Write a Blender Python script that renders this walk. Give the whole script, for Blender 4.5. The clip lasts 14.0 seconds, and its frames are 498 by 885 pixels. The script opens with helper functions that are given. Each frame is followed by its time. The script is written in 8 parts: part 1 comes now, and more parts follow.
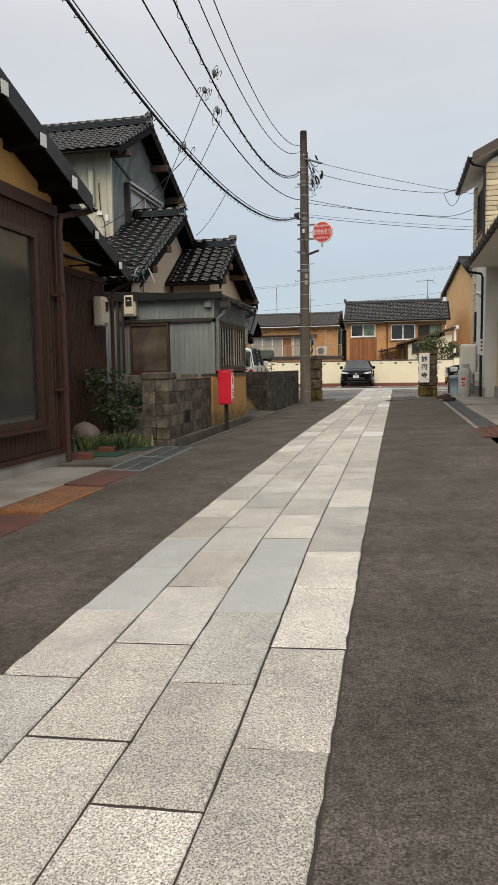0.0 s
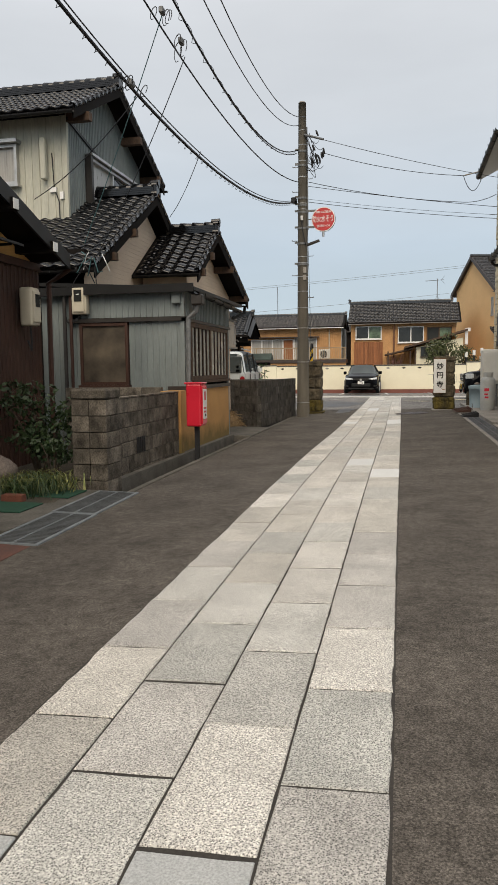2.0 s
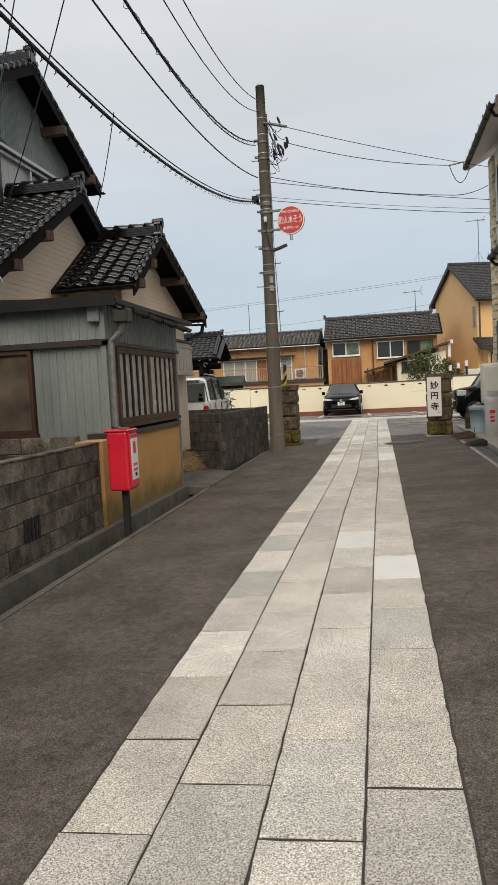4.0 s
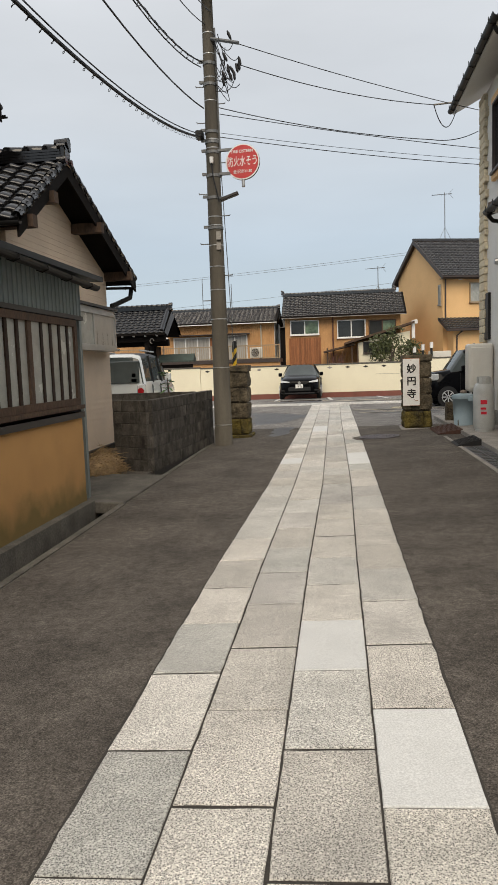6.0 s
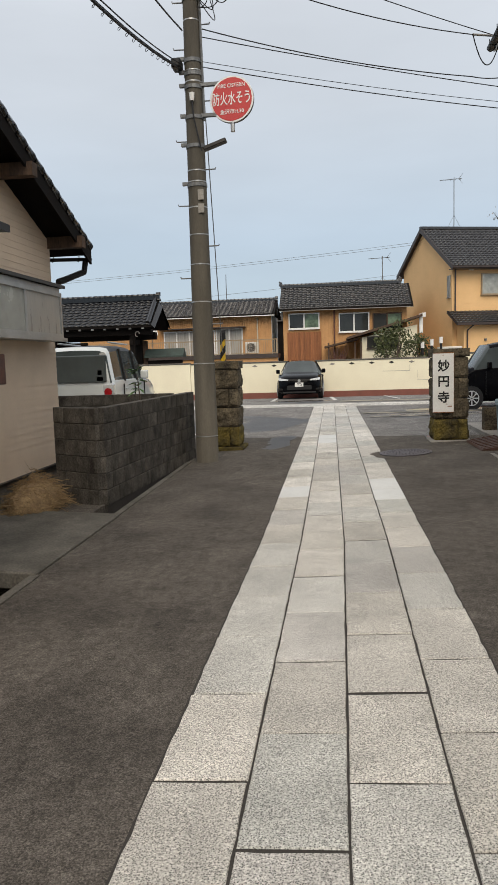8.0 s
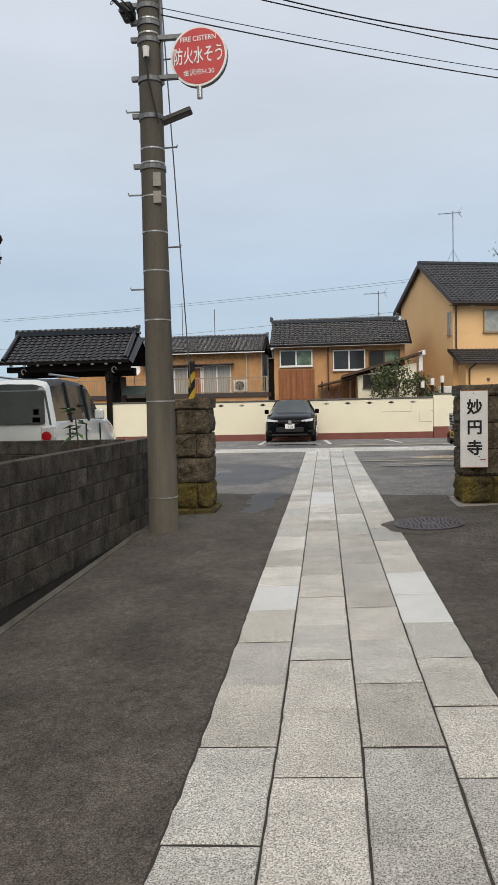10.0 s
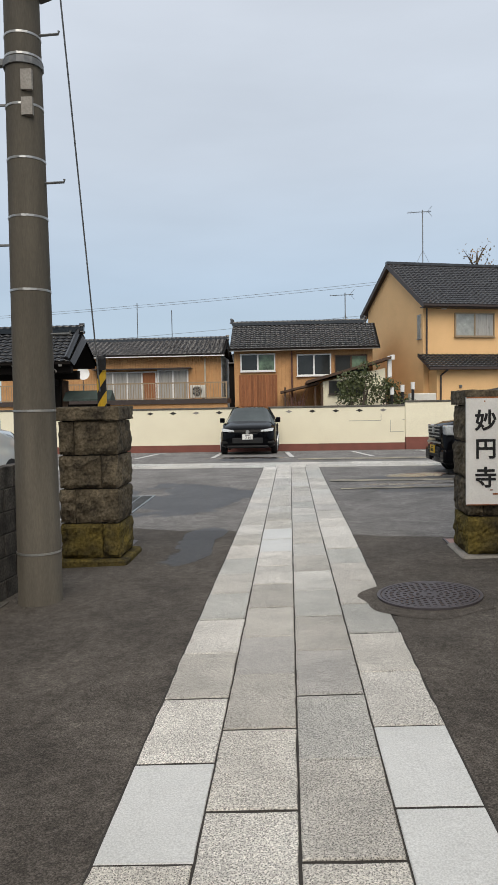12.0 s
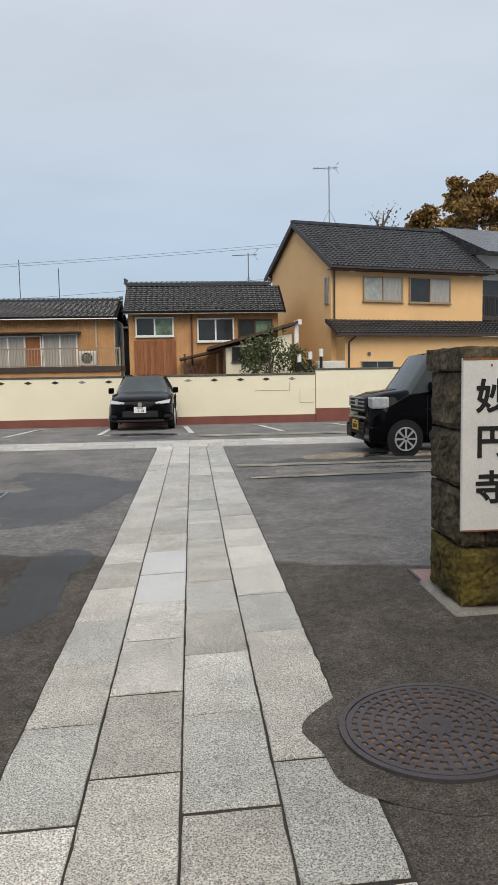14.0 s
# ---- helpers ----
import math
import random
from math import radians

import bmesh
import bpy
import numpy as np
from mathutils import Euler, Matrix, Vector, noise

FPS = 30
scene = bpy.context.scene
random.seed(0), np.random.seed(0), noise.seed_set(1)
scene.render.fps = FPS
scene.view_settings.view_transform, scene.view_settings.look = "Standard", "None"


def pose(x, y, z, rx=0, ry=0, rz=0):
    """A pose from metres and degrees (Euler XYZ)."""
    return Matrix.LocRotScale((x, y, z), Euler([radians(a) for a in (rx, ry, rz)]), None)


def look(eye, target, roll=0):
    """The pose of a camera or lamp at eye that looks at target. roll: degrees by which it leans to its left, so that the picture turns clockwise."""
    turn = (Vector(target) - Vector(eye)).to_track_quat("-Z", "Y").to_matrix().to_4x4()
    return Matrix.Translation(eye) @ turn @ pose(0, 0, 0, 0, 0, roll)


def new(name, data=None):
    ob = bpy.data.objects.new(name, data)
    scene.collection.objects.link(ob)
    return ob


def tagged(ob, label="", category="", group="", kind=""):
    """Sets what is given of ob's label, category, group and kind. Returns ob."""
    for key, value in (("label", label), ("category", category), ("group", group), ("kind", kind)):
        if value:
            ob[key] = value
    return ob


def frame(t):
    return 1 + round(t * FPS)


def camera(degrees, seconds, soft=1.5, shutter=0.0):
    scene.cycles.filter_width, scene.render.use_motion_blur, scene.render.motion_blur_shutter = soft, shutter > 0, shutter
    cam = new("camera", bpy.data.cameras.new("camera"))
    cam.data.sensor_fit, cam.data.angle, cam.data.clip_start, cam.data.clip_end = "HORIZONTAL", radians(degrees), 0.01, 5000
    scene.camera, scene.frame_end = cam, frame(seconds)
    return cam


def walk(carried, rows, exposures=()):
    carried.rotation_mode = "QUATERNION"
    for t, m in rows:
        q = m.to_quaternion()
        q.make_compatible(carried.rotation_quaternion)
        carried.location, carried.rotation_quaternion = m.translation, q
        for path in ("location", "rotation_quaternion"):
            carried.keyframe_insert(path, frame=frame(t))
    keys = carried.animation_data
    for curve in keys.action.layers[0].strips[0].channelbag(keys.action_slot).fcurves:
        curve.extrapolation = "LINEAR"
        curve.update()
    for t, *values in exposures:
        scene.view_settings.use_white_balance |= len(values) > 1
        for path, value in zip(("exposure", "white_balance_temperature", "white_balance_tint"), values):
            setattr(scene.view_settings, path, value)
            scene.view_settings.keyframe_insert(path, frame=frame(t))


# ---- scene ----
cam = camera(38.5, 14.0)
PATH = [
    (0, (0.927, 2.453, 1.185), (0.521, 4.4, 0.976), -0.9),
    (0.5, (0.905, 3.204, 1.201), (0.552, 5.163, 1.006), 0.2),
    (1, (0.814, 4.057, 1.245), (0.464, 6.017, 1.052), 0.2),
    (1.5, (0.769, 4.865, 1.296), (0.367, 6.814, 1.095), -0.1),
    (2, (0.718, 5.655, 1.352), (0.301, 7.601, 1.147), -0.6),
    (2.5, (0.682, 6.456, 1.442), (0.323, 8.415, 1.267), -1.0),
    (2.7, (0.686, 6.82, 1.468), (0.352, 8.785, 1.305), -1.2),
    (4.8, (0.318, 10.064, 1.549), (-0.051, 12.024, 1.402), -4.1),
    (5, (0.321, 10.378, 1.509), (-0.006, 12.344, 1.339), -3.5),
    (5.5, (0.317, 11.21, 1.546), (0.048, 13.18, 1.332), -2.4),
    (6, (0.209, 12.036, 1.56), (-0.035, 14.009, 1.346), -2.0),
    (6.5, (0.168, 12.82, 1.569), (-0.076, 14.795, 1.367), -1.7),
    (7, (0.091, 13.576, 1.529), (-0.143, 15.551, 1.311), -1.4),
    (7.5, (0.015, 14.366, 1.504), (-0.213, 16.34, 1.275), -1.7),
    (7.7, (-0.017, 14.692, 1.551), (-0.252, 16.665, 1.319), -1.8),
    (9.8, (-0.151, 17.821, 1.534), (-0.384, 19.804, 1.421), -1.5),
    (10, (-0.119, 18.105, 1.526), (-0.332, 20.09, 1.409), -1.3),
    (10.5, (-0.05, 18.813, 1.536), (-0.204, 20.802, 1.404), -0.7),
    (11, (-0.044, 19.52, 1.553), (-0.147, 21.512, 1.404), -0.4),
    (11.5, (0.023, 20.248, 1.558), (-0.075, 22.24, 1.423), -0.7),
    (12, (0.001, 20.91, 1.548), (-0.116, 22.904, 1.447), -1.0),
    (12.5, (-0.008, 21.603, 1.523), (-0.143, 23.597, 1.435), -1.6),
    (13, (0.014, 22.26, 1.556), (-0.098, 24.254, 1.446), -1.7),
    (13.5, (0.03, 23.009, 1.547), (0.099, 25.003, 1.401), -1.2),
    (14, (0.087, 23.692, 1.535), (0.241, 25.676, 1.342), -1.0),
]
walk(cam, [(t, look(eye, target, roll)) for t, eye, target, roll in PATH], [(0, 0.45, 7050, 10), (5, 0.45, 7080, 10), (7.5, 0.43, 6880, 9.5), (10, 0.4, 6520, 9), (14, 0.36, 6480, 9)])

# ---- world and light ----
world = bpy.data.worlds.new("overcast_sky")
scene.world = world
world.use_nodes = True
wn, wl = world.node_tree.nodes, world.node_tree.links
sky = wn.new("ShaderNodeTexSky")
sky.sky_type, sky.sun_disc = "NISHITA", False
sky.sun_elevation, sky.sun_rotation = radians(45), radians(175)
sky.air_density, sky.dust_density = 1.0, 2.0
wc = wn.new("ShaderNodeTexCoord")
wsep = wn.new("ShaderNodeSeparateXYZ")
wl.new(wc.outputs["Generated"], wsep.inputs[0])
wramp = wn.new("ShaderNodeValToRGB")
wramp.color_ramp.elements[0].position, wramp.color_ramp.elements[0].color = 0.0, (0.44, 0.56, 0.66, 1)
wramp.color_ramp.elements[1].position, wramp.color_ramp.elements[1].color = 0.62, (0.63, 0.665, 0.73, 1)
e = wramp.color_ramp.elements.new(0.16)
e.color = (0.44, 0.54, 0.66, 1)
e = wramp.color_ramp.elements.new(0.32)
e.color = (0.55, 0.61, 0.695, 1)
wl.new(wsep.outputs[2], wramp.inputs[0])
wmap = wn.new("ShaderNodeMapping")
wmap.inputs["Scale"].default_value = (1.5, 1.5, 6)
wl.new(wc.outputs["Generated"], wmap.inputs[0])
wnoise = wn.new("ShaderNodeTexNoise")
wnoise.inputs["Scale"].default_value, wnoise.inputs["Detail"].default_value = 1.6, 5
wl.new(wmap.outputs[0], wnoise.inputs["Vector"])
wr2 = wn.new("ShaderNodeMapRange")
wr2.inputs["From Min"].default_value, wr2.inputs["From Max"].default_value = 0.3, 0.7
wr2.inputs["To Min"].default_value, wr2.inputs["To Max"].default_value = 0.94, 1.06
wl.new(wnoise.outputs["Fac"], wr2.inputs["Value"])
wmul = wn.new("ShaderNodeMixRGB")
wmul.blend_type, wmul.inputs[0].default_value = "MULTIPLY", 1.0
wl.new(wramp.outputs[0], wmul.inputs[1])
wl.new(wr2.outputs[0], wmul.inputs[2])
bg_cloud = wn["Background"]
bg_cloud.inputs[1].default_value = 0.93
wl.new(wmul.outputs[0], bg_cloud.inputs[0])
bg_sky = wn.new("ShaderNodeBackground")
bg_sky.inputs[1].default_value = 0.05
wl.new(sky.outputs[0], bg_sky.inputs[0])
wadd = wn.new("ShaderNodeMixShader")
wadd.inputs[0].default_value = 0.12
wl.new(bg_cloud.outputs[0], wadd.inputs[1])
wl.new(bg_sky.outputs[0], wadd.inputs[2])
wl.new(wadd.outputs[0], wn["World Output"].inputs[0])

sun_data = bpy.data.lights.new("sun", "SUN")
sun_data.energy, sun_data.angle, sun_data.color = 1.75, radians(50), (1.0, 0.9, 0.77)
sun = new("sun", sun_data)
sun.matrix_world = look((1.5, -16, 16), (0, 0, 0))


# ---- materials ----
def M(name, c1, c2=None, scale=3.0, rough=0.75, rv=0.12, metal=0.0, grain=0.25, gscale=90.0, bump=0.15, spec=0.4, rand=0.0, stretch=(1, 1, 1), coat=0.0):
    """A surface of two mixed tones with fine grain, relief and some change from piece to piece."""
    c2 = c2 or tuple(v * 0.72 for v in c1)
    m = bpy.data.materials.new(name)
    m.use_nodes = True
    n, l = m.node_tree.nodes, m.node_tree.links
    b = n["Principled BSDF"]
    tc, oi, mp = n.new("ShaderNodeTexCoord"), n.new("ShaderNodeObjectInfo"), n.new("ShaderNodeVectorMath")
    sc = n.new("ShaderNodeVectorMath")
    sc.operation, sc.inputs[1].default_value = "MULTIPLY", stretch
    l.new(tc.outputs["Object"], sc.inputs[0])
    off = n.new("ShaderNodeVectorMath")
    off.operation, off.inputs[1].default_value = "SCALE", (1, 1, 1)
    comb = n.new("ShaderNodeCombineXYZ")
    for k in range(3):
        l.new(oi.outputs["Random"], comb.inputs[k])
    l.new(comb.outputs[0], off.inputs[0])
    off.inputs["Scale"].default_value = 37.0 if rand else 0.0
    l.new(sc.outputs[0], mp.inputs[0])
    l.new(off.outputs[0], mp.inputs[1])
    n1, n2 = n.new("ShaderNodeTexNoise"), n.new("ShaderNodeTexNoise")
    n1.inputs["Scale"].default_value, n1.inputs["Detail"].default_value, n1.inputs["Roughness"].default_value = scale, 6, 0.62
    n2.inputs["Scale"].default_value, n2.inputs["Detail"].default_value = gscale, 3
    l.new(mp.outputs[0], n1.inputs["Vector"])
    l.new(mp.outputs[0], n2.inputs["Vector"])
    ramp = n.new("ShaderNodeValToRGB")
    ramp.color_ramp.elements[0].position, ramp.color_ramp.elements[1].position = 0.33, 0.67
    ramp.color_ramp.elements[0].color, ramp.color_ramp.elements[1].color = (*c2, 1), (*c1, 1)
    l.new(n1.outputs["Fac"], ramp.inputs[0])
    g = n.new("ShaderNodeMapRange")
    g.inputs["From Min"].default_value, g.inputs["From Max"].default_value = 0.28, 0.72
    g.inputs["To Min"].default_value, g.inputs["To Max"].default_value = 1 - grain, 1 + grain
    l.new(n2.outputs["Fac"], g.inputs["Value"])
    hsv = n.new("ShaderNodeHueSaturation")
    l.new(ramp.outputs[0], hsv.inputs["Color"])
    val = n.new("ShaderNodeMath")
    val.operation = "MULTIPLY"
    rr = n.new("ShaderNodeMapRange")
    rr.inputs["To Min"].default_value, rr.inputs["To Max"].default_value = 1 - rand, 1 + rand
    l.new(oi.outputs["Random"], rr.inputs["Value"])
    l.new(g.outputs[0], val.inputs[0])
    l.new(rr.outputs[0], val.inputs[1])
    l.new(val.outputs[0], hsv.inputs["Value"])
    l.new(hsv.outputs[0], b.inputs["Base Color"])
    r = n.new("ShaderNodeMapRange")
    r.inputs["To Min"].default_value, r.inputs["To Max"].default_value = max(0.02, rough - rv), min(1, rough + rv)
    l.new(n1.outputs["Fac"], r.inputs["Value"])
    l.new(r.outputs[0], b.inputs["Roughness"])
    b.inputs["Metallic"].default_value = metal
    b.inputs["Specular IOR Level"].default_value = spec
    b.inputs["Coat Weight"].default_value = coat
    b.inputs["Coat Roughness"].default_value = 0.05
    if bump:
        bp = n.new("ShaderNodeBump")
        bp.inputs["Strength"].default_value, bp.inputs["Distance"].default_value = min(1, bump * 2), 0.004
        l.new(n2.outputs["Fac"], bp.inputs["Height"])
        l.new(bp.outputs[0], b.inputs["Normal"])
    return m


def glassy(name, c, rough=0.06):
    """Window glass before a dim room: dark, with a clear reflection."""
    m = M(name, c, tuple(v * 0.6 for v in c), scale=0.8, rough=rough, rv=0.02, grain=0.05, bump=0, spec=0.5)
    return m


def granite():
    m = M("granite", (0.58, 0.565, 0.535), (0.42, 0.41, 0.388), scale=2.6, rough=0.84, grain=0.5, gscale=120, bump=0.4, rand=0.12)
    n, l = m.node_tree.nodes, m.node_tree.links
    b = n["Principled BSDF"]
    old = b.inputs["Base Color"].links[0].from_socket
    oi = n.new("ShaderNodeObjectInfo")
    tone = n.new("ShaderNodeValToRGB")
    cr = tone.color_ramp
    cr.interpolation = "CONSTANT"
    cr.elements[0].position, cr.elements[0].color = 0.0, (0.965, 0.975, 0.965, 1)
    cr.elements[1].position, cr.elements[1].color = 0.86, (0.88, 0.875, 0.87, 1)
    for p, c in ((0.22, (1.0, 0.985, 0.955)), (0.42, (0.92, 0.905, 0.87)), (0.55, (1.12, 1.11, 1.09)), (0.72, (0.875, 0.895, 0.885)), (0.78, (1.03, 1.01, 0.98))):
        x = cr.elements.new(p)
        x.color = (*c, 1)
    mixr = n.new("ShaderNodeMath")
    mixr.operation, mixr.inputs[1].default_value = "MULTIPLY", 7.13
    fr = n.new("ShaderNodeMath")
    fr.operation = "FRACT"
    l.new(oi.outputs["Random"], mixr.inputs[0])
    l.new(mixr.outputs[0], fr.inputs[0])
    l.new(fr.outputs[0], tone.inputs[0])
    mul = n.new("ShaderNodeMixRGB")
    mul.blend_type, mul.inputs[0].default_value = "MULTIPLY", 1
    l.new(old, mul.inputs[1])
    l.new(tone.outputs[0], mul.inputs[2])
    # dark mica specks
    tc = n.new("ShaderNodeTexCoord")
    vo = n.new("ShaderNodeTexVoronoi")
    vo.inputs["Scale"].default_value = 135
    l.new(tc.outputs["Object"], vo.inputs["Vector"])
    vr = n.new("ShaderNodeMapRange")
    vr.inputs["From Min"].default_value, vr.inputs["From Max"].default_value = 0.15, 0.5
    vr.inputs["To Min"].default_value, vr.inputs["To Max"].default_value = 0.2, 1.16
    l.new(vo.outputs["Distance"], vr.inputs["Value"])
    mul2 = n.new("ShaderNodeMixRGB")
    mul2.blend_type, mul2.inputs[0].default_value = "MULTIPLY", 1
    l.new(mul.outputs[0], mul2.inputs[1])
    l.new(vr.outputs[0], mul2.inputs[2])
    l.new(mul2.outputs[0], b.inputs["Base Color"])
    return m


def asphalt():
    """Worn alley asphalt with soil, greyer in the open lot, damp in places."""
    m = M("asphalt", (0.121, 0.108, 0.095), (0.071, 0.0635, 0.056), scale=1.3, rough=0.92, rv=0.06, grain=0.5, gscale=130, bump=0.6, spec=0.14)
    n, l = m.node_tree.nodes, m.node_tree.links
    b = n["Principled BSDF"]
    old = b.inputs["Base Color"].links[0].from_socket
    oldr = b.inputs["Roughness"].links[0].from_socket
    tc, sep = n.new("ShaderNodeTexCoord"), n.new("ShaderNodeSeparateXYZ")
    l.new(tc.outputs["Object"], sep.inputs[0])
    nz = n.new("ShaderNodeTexNoise")
    nz.inputs["Scale"].default_value, nz.inputs["Detail"].default_value = 0.9, 8
    l.new(tc.outputs["Object"], nz.inputs["Vector"])

    def math_(op, a, bb):
        k = n.new("ShaderNodeMath")
        k.operation = op
        for i, v in enumerate((a, bb)):
            if isinstance(v, (int, float)):
                k.inputs[i].default_value = v
            else:
                l.new(v, k.inputs[i])
        return k.outputs[0]

    def ranged(v, a, bb, c=0.0, d=1.0):
        k = n.new("ShaderNodeMapRange")
        k.interpolation_type = "SMOOTHSTEP"
        for i, q in zip((1, 2, 3, 4), (a, bb, c, d)):
            k.inputs[i].default_value = q
        l.new(v, k.inputs[0])
        return k.outputs[0]

    lot = ranged(math_("ADD", math_("ADD", sep.outputs[1], math_("MULTIPLY", sep.outputs[0], 0.4)), math_("MULTIPLY", nz.outputs["Fac"], 0.4)), 29.68, 29.78)
    grey = n.new("ShaderNodeMixRGB")
    l.new(lot, grey.inputs[0])
    l.new(old, grey.inputs[1])
    hs = n.new("ShaderNodeHueSaturation")
    hs.inputs["Saturation"].default_value, hs.inputs["Value"].default_value = 0.4, 2.0
    l.new(old, hs.inputs["Color"])
    l.new(hs.outputs[0], grey.inputs[2])

    def blot(cx, cy, rx, ry):
        dx = math_("DIVIDE", math_("SUBTRACT", sep.outputs[0], cx), rx)
        dy = math_("DIVIDE", math_("SUBTRACT", sep.outputs[1], cy), ry)
        r2 = math_("ADD", math_("MULTIPLY", dx, dx), math_("MULTIPLY", dy, dy))
        return ranged(math_("ADD", r2, math_("MULTIPLY", nz.outputs["Fac"], 4.2)), 2.78, 2.62)

    wet = blot(-2.0, 33.2, 2.0, 2.3)
    for q in ((-1.15, 29.4, 0.34, 1.5), (4.2, 35.9, 3.4, 1.0), (-1.2, 41.6, 1.4, 1.0), (2.4, 33.6, 1.2, 0.5)):
        wet = math_("MAXIMUM", wet, blot(*q))
    dark = n.new("ShaderNodeMixRGB")
    dark.blend_type, dark.inputs[2].default_value = "MULTIPLY", (0.34, 0.35, 0.37, 1)
    l.new(wet, dark.inputs[0])
    l.new(grey.outputs[0], dark.inputs[1])
    # worn mottling of the aggregate
    n3 = n.new("ShaderNodeTexNoise")
    n3.inputs["Scale"].default_value, n3.inputs["Detail"].default_value, n3.inputs["Roughness"].default_value = 14, 9, 0.8
    l.new(tc.outputs["Object"], n3.inputs["Vector"])
    mot = n.new("ShaderNodeMixRGB")
    mot.blend_type, mot.inputs[0].default_value = "MULTIPLY", 1
    l.new(dark.outputs[0], mot.inputs[1])
    l.new(ranged(n3.outputs["Fac"], 0.3, 0.7, 0.66, 1.32), mot.inputs[2])
    # single stones of the aggregate, each with a tone of its own
    agg = n.new("ShaderNodeTexVoronoi")
    agg.inputs["Scale"].default_value = 170
    l.new(tc.outputs["Object"], agg.inputs["Vector"])
    asep = n.new("ShaderNodeSeparateColor")
    l.new(agg.outputs["Color"], asep.inputs[0])
    mot2 = n.new("ShaderNodeMixRGB")
    mot2.blend_type, mot2.inputs[0].default_value = "MULTIPLY", 1
    l.new(mot.outputs[0], mot2.inputs[1])
    l.new(ranged(asep.outputs[0], 0.0, 1.0, 0.68, 1.36), mot2.inputs[2])
    dark = mot2
    # fallen grit and pale chips
    vo = n.new("ShaderNodeTexVoronoi")
    vo.inputs["Scale"].default_value = 26
    l.new(tc.outputs["Object"], vo.inputs["Vector"])
    grit = ranged(vo.outputs["Distance"], 0.05, 0.035)
    pale = n.new("ShaderNodeMixRGB")
    l.new(math_("MULTIPLY", grit, 0.5), pale.inputs[0])
    l.new(dark.outputs[0], pale.inputs[1])
    pale.inputs[2].default_value = (0.35, 0.32, 0.28, 1)
    l.new(pale.outputs[0], b.inputs["Base Color"])
    rm = n.new("ShaderNodeMixRGB")
    l.new(wet, rm.inputs[0])
    l.new(oldr, rm.inputs[1])
    rm.inputs[2].default_value = (0.5, 0.5, 0.5, 1)
    pool = blot(3.3, 34.65, 2.2, 0.28)
    for q in ((3.9, 36.6, 2.6, 0.5), (-1.2, 42.2, 1.5, 0.5)):
        pool = math_("MAXIMUM", pool, blot(*q))
    rm2 = n.new("ShaderNodeMixRGB")
    l.new(pool, rm2.inputs[0])
    l.new(rm.outputs[0], rm2.inputs[1])
    rm2.inputs[2].default_value = (0.06, 0.06, 0.06, 1)
    l.new(rm2.outputs[0], b.inputs["Roughness"])
    # standing water levels the relief and shines
    l.new(ranged(wet, 0.0, 1.0, 0.14, 0.42), b.inputs["Specular IOR Level"])
    for k in n:
        if k.type == "BUMP":
            l.new(ranged(wet, 0.0, 1.0, 1.0, 0.3), k.inputs["Strength"])
    return m


m_asphalt, m_granite = asphalt(), granite()
m_newstone = M("pale_granite", (0.665, 0.675, 0.668), (0.595, 0.605, 0.597), scale=3, rough=0.8, grain=0.2, gscale=140, bump=0.12, rand=0.05)
m_finestone = M("fine_grey_granite", (0.475, 0.488, 0.486), (0.4, 0.412, 0.41), scale=3, rough=0.8, grain=0.25, gscale=140, bump=0.15, rand=0.05)
m_block = M("concrete_block", (0.185, 0.16, 0.13), (0.036, 0.031, 0.025), scale=4.5, rough=0.92, spec=0.2, grain=0.45, gscale=70, bump=0.5, rand=0.22, stretch=(1, 1, 0.7))
m_blockdark = M("dark_concrete_block", (0.115, 0.104, 0.09), (0.03, 0.027, 0.024), scale=4.5, rough=0.92, spec=0.2, grain=0.45, gscale=70, bump=0.45, rand=0.2, stretch=(1, 1, 0.7))
m_mortar = M("mortar", (0.05, 0.045, 0.04), scale=5, rough=0.95)
m_conc = M("weathered_concrete", (0.33, 0.31, 0.28), (0.2, 0.185, 0.165), scale=1.8, rough=0.9, grain=0.2, gscale=60, bump=0.3)
m_concdark = M("stained_concrete", (0.15, 0.138, 0.12), (0.07, 0.066, 0.055), scale=2.5, rough=0.92, grain=0.3, gscale=50, bump=0.4)
m_pole = M("pole_concrete", (0.115, 0.102, 0.08), (0.062, 0.055, 0.044), scale=1.3, rough=0.85, grain=0.15, gscale=60, bump=0.2, stretch=(3, 3, 0.35))
m_tile = M("glazed_black_tile", (0.007, 0.007, 0.008), (0.0035, 0.0035, 0.004), scale=6, rough=0.15, rv=0.08, grain=0.2, gscale=30, bump=0.0, spec=0.6, rand=0.35)
m_tiledull = M("weathered_dark_tile", (0.026, 0.021, 0.019), (0.008, 0.0065, 0.006), scale=3.5, rough=0.12, rv=0.1, grain=0.3, gscale=25, bump=0.0, spec=1.0, rand=0.3)
m_tilegrey = M("grey_tile", (0.05, 0.051, 0.055), (0.028, 0.028, 0.031), scale=3, rough=0.26, grain=0.2, gscale=20, bump=0.05, rand=0.15, spec=0.5)
m_darkwood = M("dark_timber", (0.012, 0.009, 0.0075), (0.006, 0.005, 0.0045), scale=5, rough=0.8, grain=0.3, gscale=50, bump=0.2, spec=0.12)
m_wood = M("weathered_timber", (0.11, 0.066, 0.042), (0.05, 0.031, 0.021), scale=6, rough=0.8, grain=0.3, gscale=60, bump=0.3, stretch=(1, 1, 0.3))
